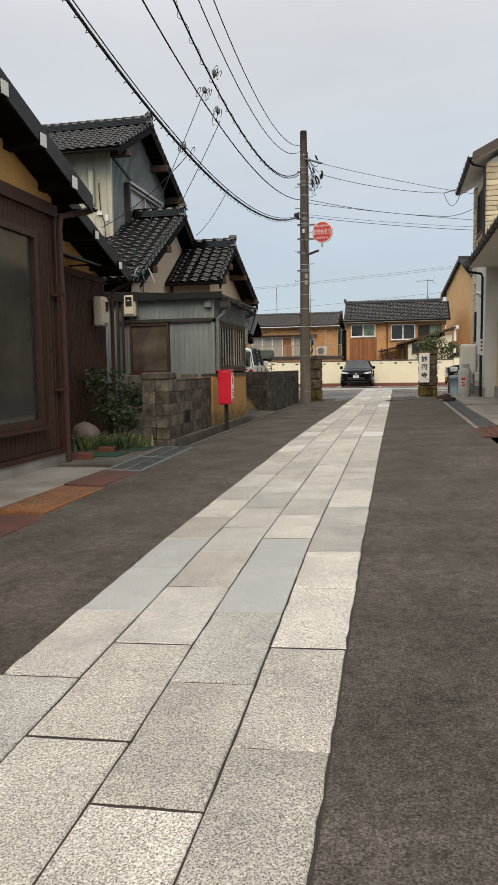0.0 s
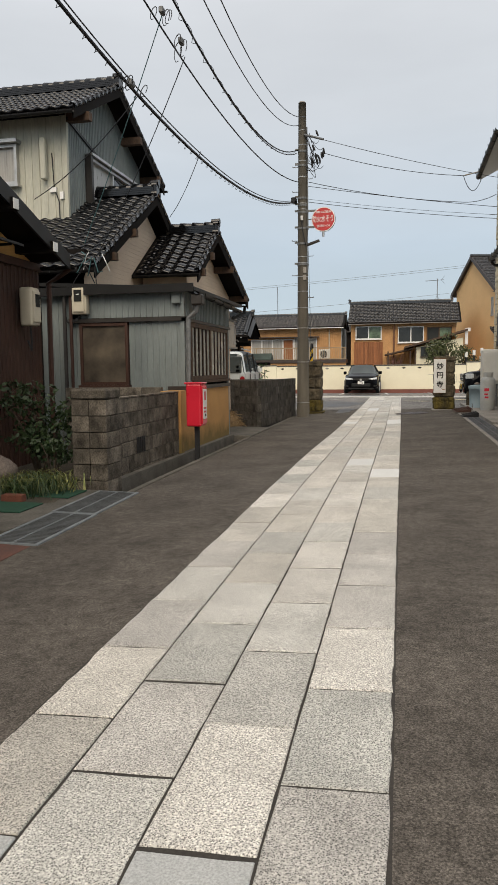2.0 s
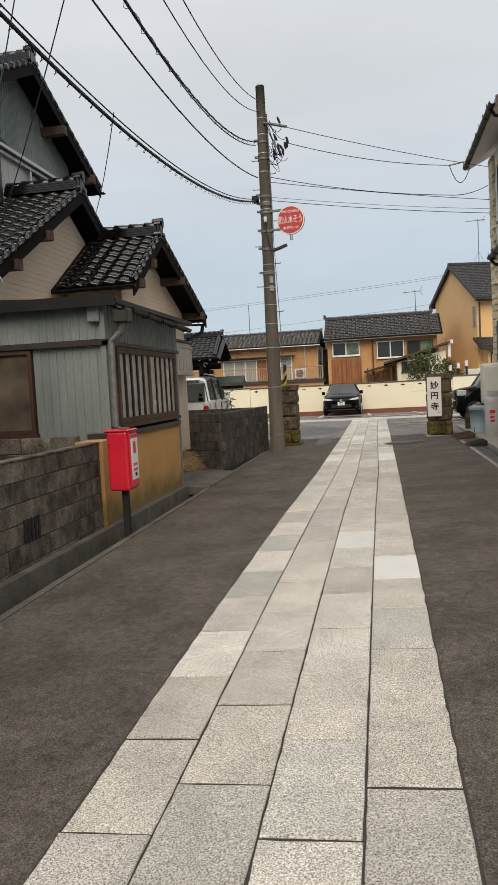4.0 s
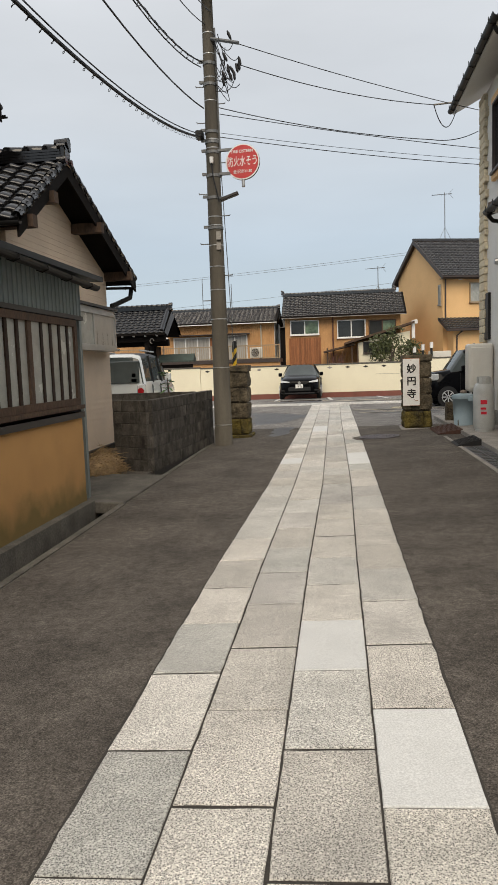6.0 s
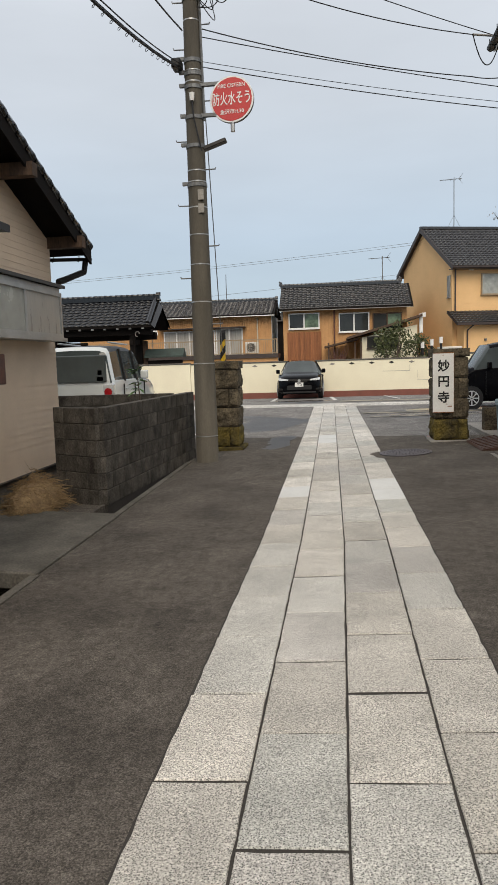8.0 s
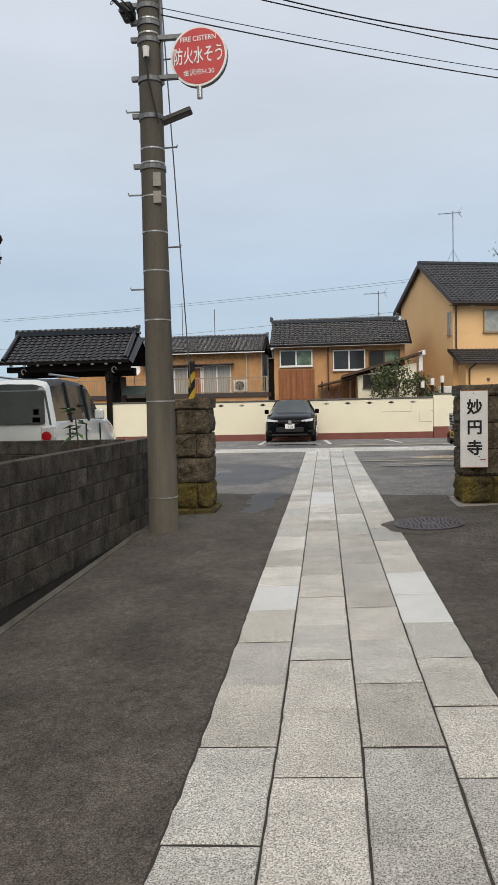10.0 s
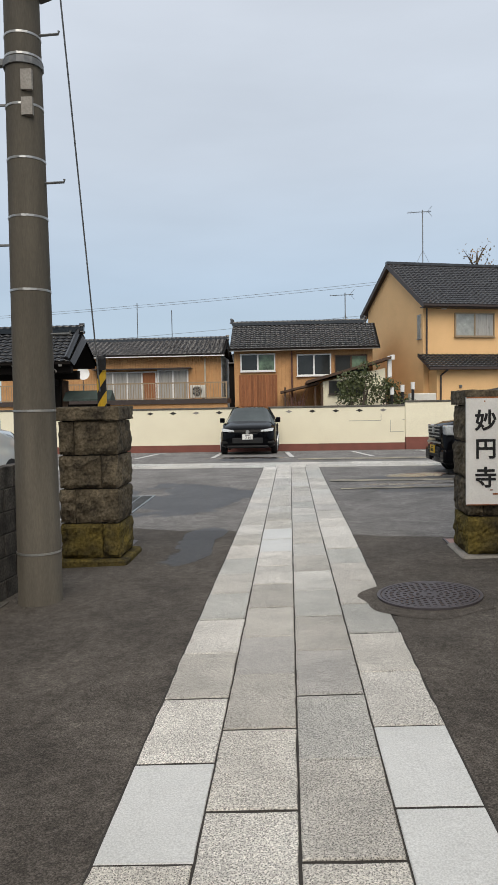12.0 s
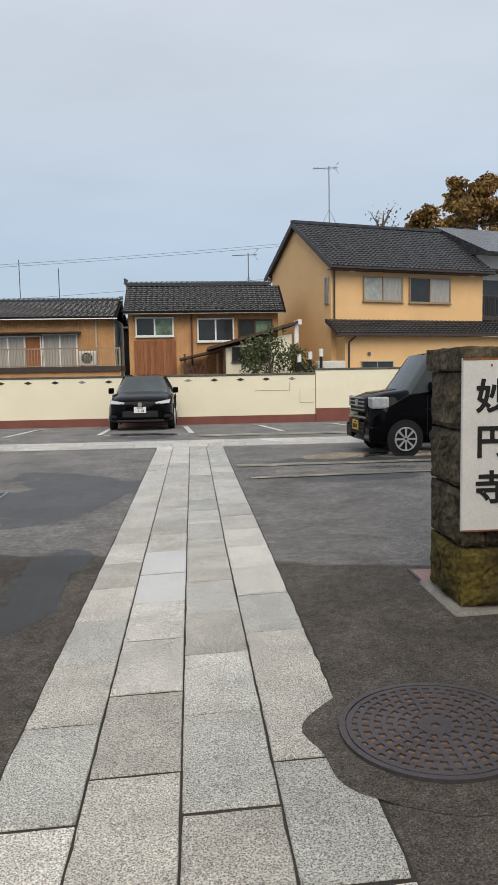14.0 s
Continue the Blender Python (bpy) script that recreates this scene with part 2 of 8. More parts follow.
m_darkbrown = M("dark_stained_timber", (0.034, 0.02, 0.014), (0.018, 0.011, 0.008), scale=6, rough=0.7, spec=0.2, grain=0.3, gscale=50, bump=0.2, stretch=(1, 1, 0.3))
m_redwood = M("red_cedar_boards", (0.34, 0.135, 0.055), (0.2, 0.075, 0.032), scale=5, rough=0.75, grain=0.2, gscale=30, bump=0.2, stretch=(3, 1, 0.25), rand=0.2)
m_white = M("white_paint", (0.80, 0.795, 0.775), (0.70, 0.69, 0.665), scale=3, rough=0.5, grain=0.06, bump=0.03)
m_brownsid = M("brown_metal_siding", (0.074, 0.038, 0.028), (0.048, 0.025, 0.019), scale=2, rough=0.55, spec=0.25, grain=0.12, gscale=20, bump=0.05, stretch=(2, 2, 0.3))
m_greysid = M("grey_metal_siding", (0.215, 0.245, 0.24), (0.155, 0.178, 0.178), scale=1.5, rough=0.5, grain=0.1, gscale=25, bump=0.06, stretch=(2, 2, 0.3))
m_palesid = M("pale_grey_siding", (0.52, 0.51, 0.42), (0.41, 0.405, 0.34), scale=1.5, rough=0.55, grain=0.1, gscale=25, bump=0.06, stretch=(2, 2, 0.3))
m_orange = M("ochre_plaster", (0.66, 0.37, 0.13), (0.54, 0.295, 0.10), scale=1.6, rough=0.9, grain=0.12, gscale=80, bump=0.3)
m_beige = M("beige_siding", (0.72, 0.58, 0.44), (0.64, 0.51, 0.385), scale=1.8, rough=0.8, grain=0.1, gscale=70, bump=0.2)
m_cream = M("cream_wall_paint", (0.84, 0.785, 0.60), (0.78, 0.72, 0.55), scale=1.0, rough=0.85, grain=0.07, gscale=40, bump=0.2)
m_redbase = M("oxide_red_paint", (0.23, 0.085, 0.065), (0.17, 0.065, 0.05), scale=2, rough=0.85, grain=0.12, gscale=40)
m_ochre = M("ochre_siding", (0.80, 0.51, 0.25), (0.73, 0.46, 0.22), scale=0.8, rough=0.85, grain=0.07, gscale=50, bump=0.12)
m_browncorr = M("ochre_corrugated_wall", (0.56, 0.31, 0.135), (0.42, 0.225, 0.095), scale=1.2, rough=0.75, grain=0.15, gscale=30, bump=0.1)
m_alu = M("bronze_aluminium", (0.05, 0.045, 0.041), scale=4, rough=0.45, metal=0.2, spec=0.35, grain=0.05, bump=0)
m_bronze = M("pale_bronze_aluminium", (0.36, 0.27, 0.17), (0.3, 0.22, 0.14), scale=4, rough=0.45, metal=0.2, grain=0.05, bump=0)
m_silver = M("silver_aluminium", (0.5, 0.5, 0.49), scale=4, rough=0.35, metal=0.7, grain=0.06, bump=0)
m_steel = M("galvanised_steel", (0.2, 0.205, 0.205), (0.13, 0.135, 0.138), scale=8, rough=0.55, metal=0.4, grain=0.15, gscale=40, bump=0.05)
m_rust = M("orange_rusty_steel", (0.36, 0.14, 0.05), (0.18, 0.075, 0.04), scale=5, rough=0.85, grain=0.25, gscale=60, bump=0.3)
m_rustdark = M("brown_rusty_steel", (0.15, 0.066, 0.046), (0.085, 0.045, 0.038), scale=3, rough=0.7, grain=0.2, gscale=60, bump=0.2)
m_iron = M("cast_iron", (0.115, 0.105, 0.115), (0.075, 0.065, 0.07), scale=4, rough=0.5, metal=0.35, grain=0.15, gscale=60, bump=0.15)
m_ironrust = M("rust_in_iron", (0.28, 0.15, 0.07), (0.12, 0.10, 0.085), scale=3, rough=0.85, grain=0.2, gscale=60)
m_glass = glassy("dim_window_glass", (0.035, 0.037, 0.035))
m_frost = M("frosted_glass", (0.42, 0.43, 0.4), (0.27, 0.28, 0.26), scale=2, rough=0.25, grain=0.05, bump=0.02, spec=0.6)
m_curtain = M("pale_curtain_behind_glass", (0.42, 0.4, 0.36), (0.28, 0.27, 0.25), scale=6, rough=0.3, grain=0.08, bump=0, spec=0.6, stretch=(4, 1, 0.2))
m_red = M("red_enamel", (0.62, 0.018, 0.04), (0.54, 0.016, 0.035), scale=2, rough=0.3, grain=0.04, bump=0, coat=0.3)
m_signred = M("faded_sign_red", (0.55, 0.055, 0.05), (0.48, 0.045, 0.045), scale=2, rough=0.45, grain=0.05, bump=0)
m_black = M("black_rubber", (0.018, 0.018, 0.019), scale=8, rough=0.8, grain=0.2, bump=0.1)
m_blackmetal = M("black_painted_metal", (0.012, 0.0115, 0.011), scale=4, rough=0.45, metal=0.0, grain=0.1, bump=0, spec=0.3)
m_carblack = M("black_car_paint", (0.003, 0.003, 0.004), scale=2, rough=0.06, rv=0.02, grain=0.05, bump=0, spec=0.1, coat=0.0)
m_carwhite = M("white_car_paint", (0.66, 0.69, 0.68), (0.6, 0.63, 0.62), scale=1, rough=0.2, rv=0.05, grain=0.02, bump=0, coat=0.8)
m_carglass = glassy("car_glass", (0.075, 0.09, 0.09), 0.03)
m_alloy = M("machined_alloy", (0.62, 0.63, 0.64), (0.5, 0.51, 0.52), scale=4, rough=0.3, metal=0.35, grain=0.04, bump=0)
m_lens = M("clear_lamp_lens", (0.6, 0.62, 0.62), (0.35, 0.36, 0.37), scale=18, rough=0.08, rv=0.03, grain=0.1, bump=0, spec=0.9, coat=0.8)
m_redlens = M("red_lamp_lens", (0.4, 0.01, 0.015), scale=10, rough=0.12, grain=0.05, bump=0, coat=0.8)
m_yellow = M("yellow_paint", (0.72, 0.45, 0.03), (0.6, 0.37, 0.03), scale=3, rough=0.5, grain=0.06, bump=0)
m_blue = M("faded_blue_plastic", (0.26, 0.34, 0.38), (0.21, 0.28, 0.31), scale=2, rough=0.55, grain=0.05, bump=0.02)
m_plastic = M("ivory_plastic", (0.56, 0.51, 0.40), (0.48, 0.43, 0.33), scale=3, rough=0.5, grain=0.05, bump=0)
m_unit = M("white_enamelled_unit", (0.66, 0.64, 0.58), (0.58, 0.56, 0.51), scale=2, rough=0.45, grain=0.04, bump=0)
m_lpg = M("grey_gas_cylinder", (0.45, 0.46, 0.45), (0.36, 0.37, 0.36), scale=4, rough=0.45, grain=0.08, bump=0)
m_pillar = M("mossy_sandstone", (0.14, 0.115, 0.078), (0.035, 0.03, 0.023), scale=5, rough=0.95, spec=0.15, grain=0.55, gscale=35, bump=0.8, rand=0.15)
m_moss = M("sandstone_with_moss", (0.15, 0.115, 0.03), (0.04, 0.034, 0.02), scale=4, rough=0.95, spec=0.15, grain=0.5, gscale=35, bump=0.8, rand=0.12)
m_stone = M("pale_stone_cladding", (0.66, 0.58, 0.42), (0.52, 0.44, 0.31), scale=5, rough=0.9, grain=0.2, gscale=30, bump=0.5, rand=0.15)
m_greywall = M("pale_grey_render", (0.72, 0.705, 0.67), (0.65, 0.635, 0.6), scale=1.2, rough=0.85, grain=0.06, gscale=60, bump=0.15)
m_tan = M("tan_tile_cladding", (0.62, 0.49, 0.32), (0.53, 0.41, 0.26), scale=4, rough=0.8, grain=0.15, gscale=40, bump=0.2, rand=0.1)
m_leaf = M("dark_evergreen_leaf", (0.05, 0.085, 0.03), (0.025, 0.045, 0.018), scale=12, rough=0.5, grain=0.3, gscale=20, bump=0, rand=0.3)
m_leafolive = M("olive_garden_leaf", (0.105, 0.12, 0.045), (0.045, 0.058, 0.022), scale=9, rough=0.55, grain=0.3, gscale=14, bump=0)
m_leafpale = M("yellowing_grass_leaf", (0.26, 0.25, 0.09), (0.1, 0.14, 0.04), scale=5, rough=0.6, grain=0.3, gscale=20, bump=0)
m_straw = M("dry_straw", (0.36, 0.25, 0.13), (0.2, 0.13, 0.07), scale=8, rough=0.9, grain=0.3, gscale=60, bump=0.4)
m_autumn = M("rusty_autumn_foliage", (0.30, 0.165, 0.045), (0.15, 0.10, 0.03), scale=1.2, rough=0.8, grain=0.3, gscale=6, bump=0)
m_bark = M("bark", (0.11, 0.085, 0.062), (0.06, 0.047, 0.036), scale=8, rough=0.9, grain=0.3, gscale=40, bump=0.6, stretch=(1, 1, 0.3))
m_soil = M("dark_garden_soil", (0.085, 0.07, 0.05), (0.045, 0.038, 0.03), scale=5, rough=0.95, grain=0.35, gscale=60, bump=0.6)
m_rock = M("garden_rock", (0.24, 0.19, 0.155), (0.15, 0.12, 0.1), scale=5, rough=0.9, grain=0.25, gscale=40, bump=0.5)
m_greenmat = M("green_rubber_mat", (0.02, 0.075, 0.045), scale=8, rough=0.8, grain=0.25, gscale=90, bump=0.3)
m_brick = M("red_brick", (0.19, 0.068, 0.042), scale=8, rough=0.9, grain=0.2, bump=0.3)
m_wire = M("black_cable", (0.02, 0.02, 0.022), scale=5, rough=0.6, grain=0.1, bump=0)
m_bluewire = M("teal_cable", (0.06, 0.16, 0.17), scale=5, rough=0.5, grain=0.1, bump=0)
m_line = M("worn_road_paint", (0.7, 0.69, 0.66), (0.45, 0.44, 0.42), scale=5, rough=0.8, grain=0.2, gscale=60)
m_yline = M("worn_cream_paint_and_puddle_edge", (0.42, 0.37, 0.27), (0.09, 0.085, 0.075), scale=2.2, rough=0.6, grain=0.5, gscale=25)
m_copper = M("green_copper", (0.05, 0.075, 0.064), (0.035, 0.045, 0.04), scale=4, rough=0.7, grain=0.15)
m_pink = M("faded_red_lid", (0.42, 0.22, 0.19), (0.35, 0.27, 0.24), scale=30, rough=0.8, grain=0.2)
m_brownroof = M("dark_brown_trim", (0.06, 0.045, 0.04), scale=4, rough=0.5, grain=0.08, bump=0)


# ---- shaping helpers ----
def finish(name, bm, mat, parent=None, label="", smooth=False):
    me = bpy.data.meshes.new(name)
    bm.normal_update()
    bm.to_mesh(me)
    bm.free()
    me.materials.append(mat)
    if smooth:
        me.polygons.foreach_set("use_smooth", [True] * len(me.polygons))
    ob = new(name, me)
    if parent:
        ob.parent = parent
    if label:
        ob["label"] = label
    return ob


part = finish


def thing(name, label, category, group="", kind="", at=(0, 0, 0)):
    ob = new(name)
    ob.location = at
    return tagged(ob, label, category, group, kind)


def hexa(bm, p):
    """A six-sided block from its eight corners, bottom four then top four, each counter-clockwise."""
    v = [bm.verts.new(q) for q in p]
    for f in ((3, 2, 1, 0), (4, 5, 6, 7), (0, 1, 5, 4), (1, 2, 6, 5), (2, 3, 7, 6), (3, 0, 4, 7)):
        bm.faces.new([v[i] for i in f])


def block(bm, x0, y0, z0, x1, y1, z1):
    hexa(bm, [(x0, y0, z0), (x1, y0, z0), (x1, y1, z0), (x0, y1, z0), (x0, y0, z1), (x1, y0, z1), (x1, y1, z1), (x0, y1, z1)])


def boxbm(x0, y0, z0, x1, y1, z1, bev=0.0, seg=1):
    bm = bmesh.new()
    block(bm, x0, y0, z0, x1, y1, z1)
    if bev:
        bmesh.ops.bevel(bm, geom=list(bm.edges), offset=bev, segments=seg, affect="EDGES", profile=0.5)
    return bm


def boxes(*rows):
    bm = bmesh.new()
    for r in rows:
        block(bm, *r)
    return bm


def tube(bm, pts, r, seg=6, cap=True):
    """A round rod along points; r is one radius or one for each point."""
    pts = [Vector(p) for p in pts]
    rs = r if isinstance(r, (list, tuple)) else [r] * len(pts)
    rings, side = [], None
    for i, p in enumerate(pts):
        d = (pts[min(i + 1, len(pts) - 1)] - pts[max(i - 1, 0)]).normalized()
        if side is None:
            side = d.cross(Vector((0, 0, 1)) if abs(d.z) < 0.9 else Vector((1, 0, 0))).normalized()
        side = (side - d * side.dot(d)).normalized()
        up = d.cross(side)
        rings.append([bm.verts.new(p + (side * math.cos(a) + up * math.sin(a)) * rs[i]) for a in [2 * math.pi * k / seg for k in range(seg)]])
    for a, b in zip(rings, rings[1:]):
        for k in range(seg):
            bm.faces.new((a[k], a[(k + 1) % seg], b[(k + 1) % seg], b[k]))
    if cap and seg > 2:
        bm.faces.new(rings[0])
        bm.faces.new(rings[-1][::-1])


def rod(pts, r, seg=6):
    bm = bmesh.new()
    tube(bm, pts, r, seg)
    return bm


def prism(bm, poly, axis, a, b):
    """A flat outline pushed along an axis; the outline lies in the other two axes, in order."""
    def at(p, v):
        q = list(p)
        q.insert("xyz".index(axis), v)
        return q
    va, vb = [bm.verts.new(at(p, a)) for p in poly], [bm.verts.new(at(p, b)) for p in poly]
    bm.faces.new(va)
    bm.faces.new(vb[::-1])
    for i in range(len(poly)):
        j = (i + 1) % len(poly)
        bm.faces.new((va[j], va[i], vb[i], vb[j]))


def prismbm(poly, axis, a, b):
    bm = bmesh.new()
    prism(bm, poly, axis, a, b)
    bmesh.ops.recalc_face_normals(bm, faces=bm.faces)
    return bm


def ribbed(p0, along, up, width, height, pitch=0.1, rib=0.018, deep=0.012, out=None, top=None):
    """A sheet of upright-ribbed cladding from the corner p0; top(s) gives the height at s, for gables."""
    p0, along, up = Vector(p0), Vector(along).normalized(), Vector(up).normalized()
    out = Vector(out).normalized()
    prof, s = [], 0.0
    while s < width - 1e-6:
        e1 = min(width, s + pitch - rib)
        prof += [(s, 0.0), (e1, 0.0)]
        if e1 < width:
            prof += [(min(width, e1 + rib * 0.2), deep), (min(width, e1 + rib * 0.8), deep)]
        s += pitch
    prof.append((width, 0.0))
    bm, last = bmesh.new(), None
    for s, d in prof:
        h = top(s) if top else height
        a, b = bm.verts.new(p0 + along * s + out * d), bm.verts.new(p0 + along * s + out * d + up * h)
        if last:
            bm.faces.new((last[0], a, b, last[1]))
        last = (a, b)
    return bm


def lapped(p0, along, width, height, out, lap=0.1, deep=0.012, top=None, bottom=None):
    """Level weatherboards from the corner p0; span(z) may narrow them in a gable."""
    p0, along, out = Vector(p0), Vector(along).normalized(), Vector(out).normalized()
    bm, z = bmesh.new(), 0.0
    while z < height - 1e-6:
        z1 = min(height, z + lap)
        a0, a1 = top(z) if top else (0.0, width)
        b0, b1 = top(z1) if top else (0.0, width)
        if a1 - a0 > 0.02:
            q = [p0 + along * a0 + out * deep + Vector((0, 0, z)), p0 + along * a1 + out * deep + Vector((0, 0, z)),
                 p0 + along * b1 + Vector((0, 0, z1)), p0 + along * b0 + Vector((0, 0, z1)),
                 p0 + along * a0 + Vector((0, 0, z)), p0 + along * a1 + Vector((0, 0, z))]
            v = [bm.verts.new(x) for x in q]
            bm.faces.new((v[0], v[1], v[2], v[3]))
            bm.faces.new((v[4], v[5], v[1], v[0]))
        z = z1
    return bm


def tile_mesh():
    """One curved pantile, 0.28 m wide and 0.30 m long, with a thick lower lip."""
    bm = bmesh.new()
    xs = [i / 8 for i in range(9)]
    def h(u):
        return 0.019 * math.cos(2 * math.pi * (u - 0.22))
    rows = [[bm.verts.new((0.285 * u, y, h(u) + z)) for u in xs] for y, z in ((0.012, -0.01), (0.0, 0.03), (0.018, 0.052), (0.12, 0.042), (0.30, 0.004))]
    for a, b in zip(rows, rows[1:]):
        for i in range(8):
            bm.faces.new((a[i], a[i + 1], b[i + 1], b[i]))
    me = bpy.data.meshes.new("tile")
    bm.normal_update()
    bm.to_mesh(me)
    bm.free()
    me.polygons.foreach_set("use_smooth", [True] * len(me.polygons))
    return me


TILE = {}


def frame_at(o, u, v):
    u, v = Vector(u).normalized(), Vector(v).normalized()
    w = u.cross(v)
    return Matrix(((u.x, v.x, w.x, o[0]), (u.y, v.y, w.y, o[1]), (u.z, v.z, w.z, o[2]), (0, 0, 0, 1)))


def lay_tiles(parent, o, u, v, nu, nv, mat, pitch=0.27, step=0.235):
    """Single pantiles in courses, from the eave corner o along u and up the slope v."""
    if mat.name not in TILE:
        TILE[mat.name] = tile_mesh()
        TILE[mat.name].materials.append(mat)
    me, f = TILE[mat.name], frame_at(o, u, v)
    for j in range(nv):
        for i in range(nu):
            ob = new("tile", me)
            ob.parent = parent
            ob.matrix_local = f @ Matrix.Translation((i * pitch, j * step, 0.004 * random.random())) @ pose(0, 0, 0, random.uniform(-0.8, 0.8), 0, random.uniform(-0.6, 0.6))


def tile_sheet(name, o, u, v, nu, nv, mat, parent, pitch=0.28, step=0.25):
    """The same courses joined in one mesh, for roofs that stay far off."""
    f, vs, fs = frame_at(o, u, v), [], []
    for j in range(nv):
        for i in range(nu):
            b = len(vs)
            dj = random.uniform(-0.004, 0.004)
            for y, dz in ((0.012, -0.005), (0.0, 0.045 + dj), (0.03, 0.068 + dj), (step * 1.1, 0.004)):
                for k in range(7):
                    vs.append(f @ Vector(((i + k / 6) * pitch, j * step + y, dz + 0.02 * math.cos(2 * math.pi * (k / 6 - 0.25)))))
            for q in range(3):
                for k in range(6):
                    c = b + q * 7 + k
                    fs.append((c, c + 1, c + 8, c + 7))
    me = bpy.data.meshes.new(name)
    me.from_pydata(vs, [], fs)
    me.polygons.foreach_set("use_smooth", [True] * len(me.polygons))
    me.materials.append(mat)
    ob = new(name, me)
    ob.parent = parent
    return tagged(ob, "overlapping curved roof tiles", kind="stuff")


def window(parent, p0, along, width, height, out, mullions=1, frame_mat=None, glass=None, name="window", deep=0.06, bar=0.045, mid=()):
    """A framed window standing proud of a wall: frame, panes, sill."""
    p0, a, n = Vector(p0), Vector(along).normalized(), Vector(out).normalized()
    up = Vector((0, 0, 1))
    def slab(bm, s0, z0, s1, z1, d0, d1):
        hexa(bm, [p0 + a * s0 + up * z0 + n * d0, p0 + a * s1 + up * z0 + n * d0, p0 + a * s1 + up * z0 + n * d1, p0 + a * s0 + up * z0 + n * d1,
                  p0 + a * s0 + up * z1 + n * d0, p0 + a * s1 + up * z1 + n * d0, p0 + a * s1 + up * z1 + n * d1, p0 + a * s0 + up * z1 + n * d1])
    def made(bm):
        bmesh.ops.recalc_face_normals(bm, faces=bm.faces)
        return bm
    bm = bmesh.new()
    slab(bm, 0, 0, bar, height, -0.02, deep)
    slab(bm, width - bar, 0, width, height, -0.02, deep)
    slab(bm, bar, height - bar, width - bar, height, -0.02, deep)
    slab(bm, bar, 0, width - bar, bar, -0.02, deep)
    for k in range(1, mullions + 1):
        s = width * k / (mullions + 1)
        slab(bm, s - bar * 0.6, bar, s + bar * 0.6, height - bar, -0.02, deep * 0.8)
    for z in mid:
        slab(bm, bar, z - bar / 2, width - bar, z + bar / 2, -0.02, deep * 0.7)
    fr = finish(name, made(bm), frame_mat or m_alu, parent)
    for k in range(mullions + 1):
        bm = bmesh.new()
        slab(bm, width * k / (mullions + 1) + bar * 0.4, bar * 0.5, width * (k + 1) / (mullions + 1) - bar * 0.4, height - bar * 0.5, 0.004, 0.014 + 0.006 * (k % 2))
        g = glass[k % len(glass)] if isinstance(glass, (list, tuple)) else glass
        finish("pane", made(bm), g or m_glass, fr)
    bm = bmesh.new()
    slab(bm, -0.03, -0.05, width + 0.03, -0.004, -0.02, deep + 0.04)
    finish("sill", made(bm), frame_mat or m_alu, fr)
    return fr


def gutter(parent, p0, p1, r=0.055, mat=None):
    """A half-round eaves gutter with hooks."""
    p0, p1 = Vector(p0), Vector(p1)
    d = (p1 - p0)
    w = d.cross(Vector((0, 0, 1))).normalized()
    bm = bmesh.new()
    prof = [(math.cos(t), math.sin(t)) for t in [math.pi + math.pi * k / 8 for k in range(9)]]
    for rr in (r, r * 0.88):
        va = [bm.verts.new(p0 + w * c * rr + Vector((0, 0, s * rr))) for c, s in prof]
        vb = [bm.verts.new(p1 + w * c * rr + Vector((0, 0, s * rr))) for c, s in prof]
        for k in range(8):
            bm.faces.new((va[k], va[k + 1], vb[k + 1], vb[k]))
    g = finish("gutter", bm, mat or m_blackmetal, parent)
    n = max(2, int(d.length / 0.55))
    for k in range(n):
        c = p0 + d * ((k + 0.5) / n)
        finish("gutter_hook", rod([c - w * r * 1.1 + Vector((0, 0, 0.04)), c - w * r * 1.15 - Vector((0, 0, r * 0.7)), c - Vector((0, 0, r * 1.15)), c + w * r * 1.15 - Vector((0, 0, r * 0.7)), c + w * r * 1.1], 0.008, 4), mat or m_blackmetal, g)
    return g


def text_part(name, body, size, mat, parent, m, deep=0.004, bold=0.0, width=1.0):
    """Built-in lettering turned to a mesh and set at the pose m, centred."""
    c = bpy.data.curves.new("letters", "FONT")
    c.body, c.size, c.extrude, c.align_x, c.align_y, c.offset = body, size, deep, "CENTER", "CENTER", bold
    tmp = bpy.data.objects.new("letters", c)
    scene.collection.objects.link(tmp)
    me = bpy.data.meshes.new_from_object(tmp.evaluated_get(bpy.context.evaluated_depsgraph_get()))
    bpy.data.objects.remove(tmp)
    me.transform(m @ Matrix.Diagonal((width, 1, 1, 1)))
    me.materials.clear()
    me.materials.append(mat)
    ob = new(name, me)
    ob.parent = parent
    return ob


def ground_z(x, y):
    """The alley falls a little to one side and climbs to y = 14; the lot dips to the far wall."""
    cross = 0.037 * max(-3.5, min(3.5, x)) * max(0.0, min(1.0, (36 - y) / 6))
    return cross - 0.012 * max(0.0, 14 - max(y, -6)) - 0.05 * max(0.0, min(y, 48.5) - 44.6)


FACE_X = Matrix(((0, 0, 1, 0), (1, 0, 0, 0), (0, 1, 0, 0), (0, 0, 0, 1)))    # lettering that faces +x
FACE_Y = Matrix(((1, 0, 0, 0), (0, 0, -1, 0), (0, 1, 0, 0), (0, 0, 0, 1)))   # lettering that faces -y

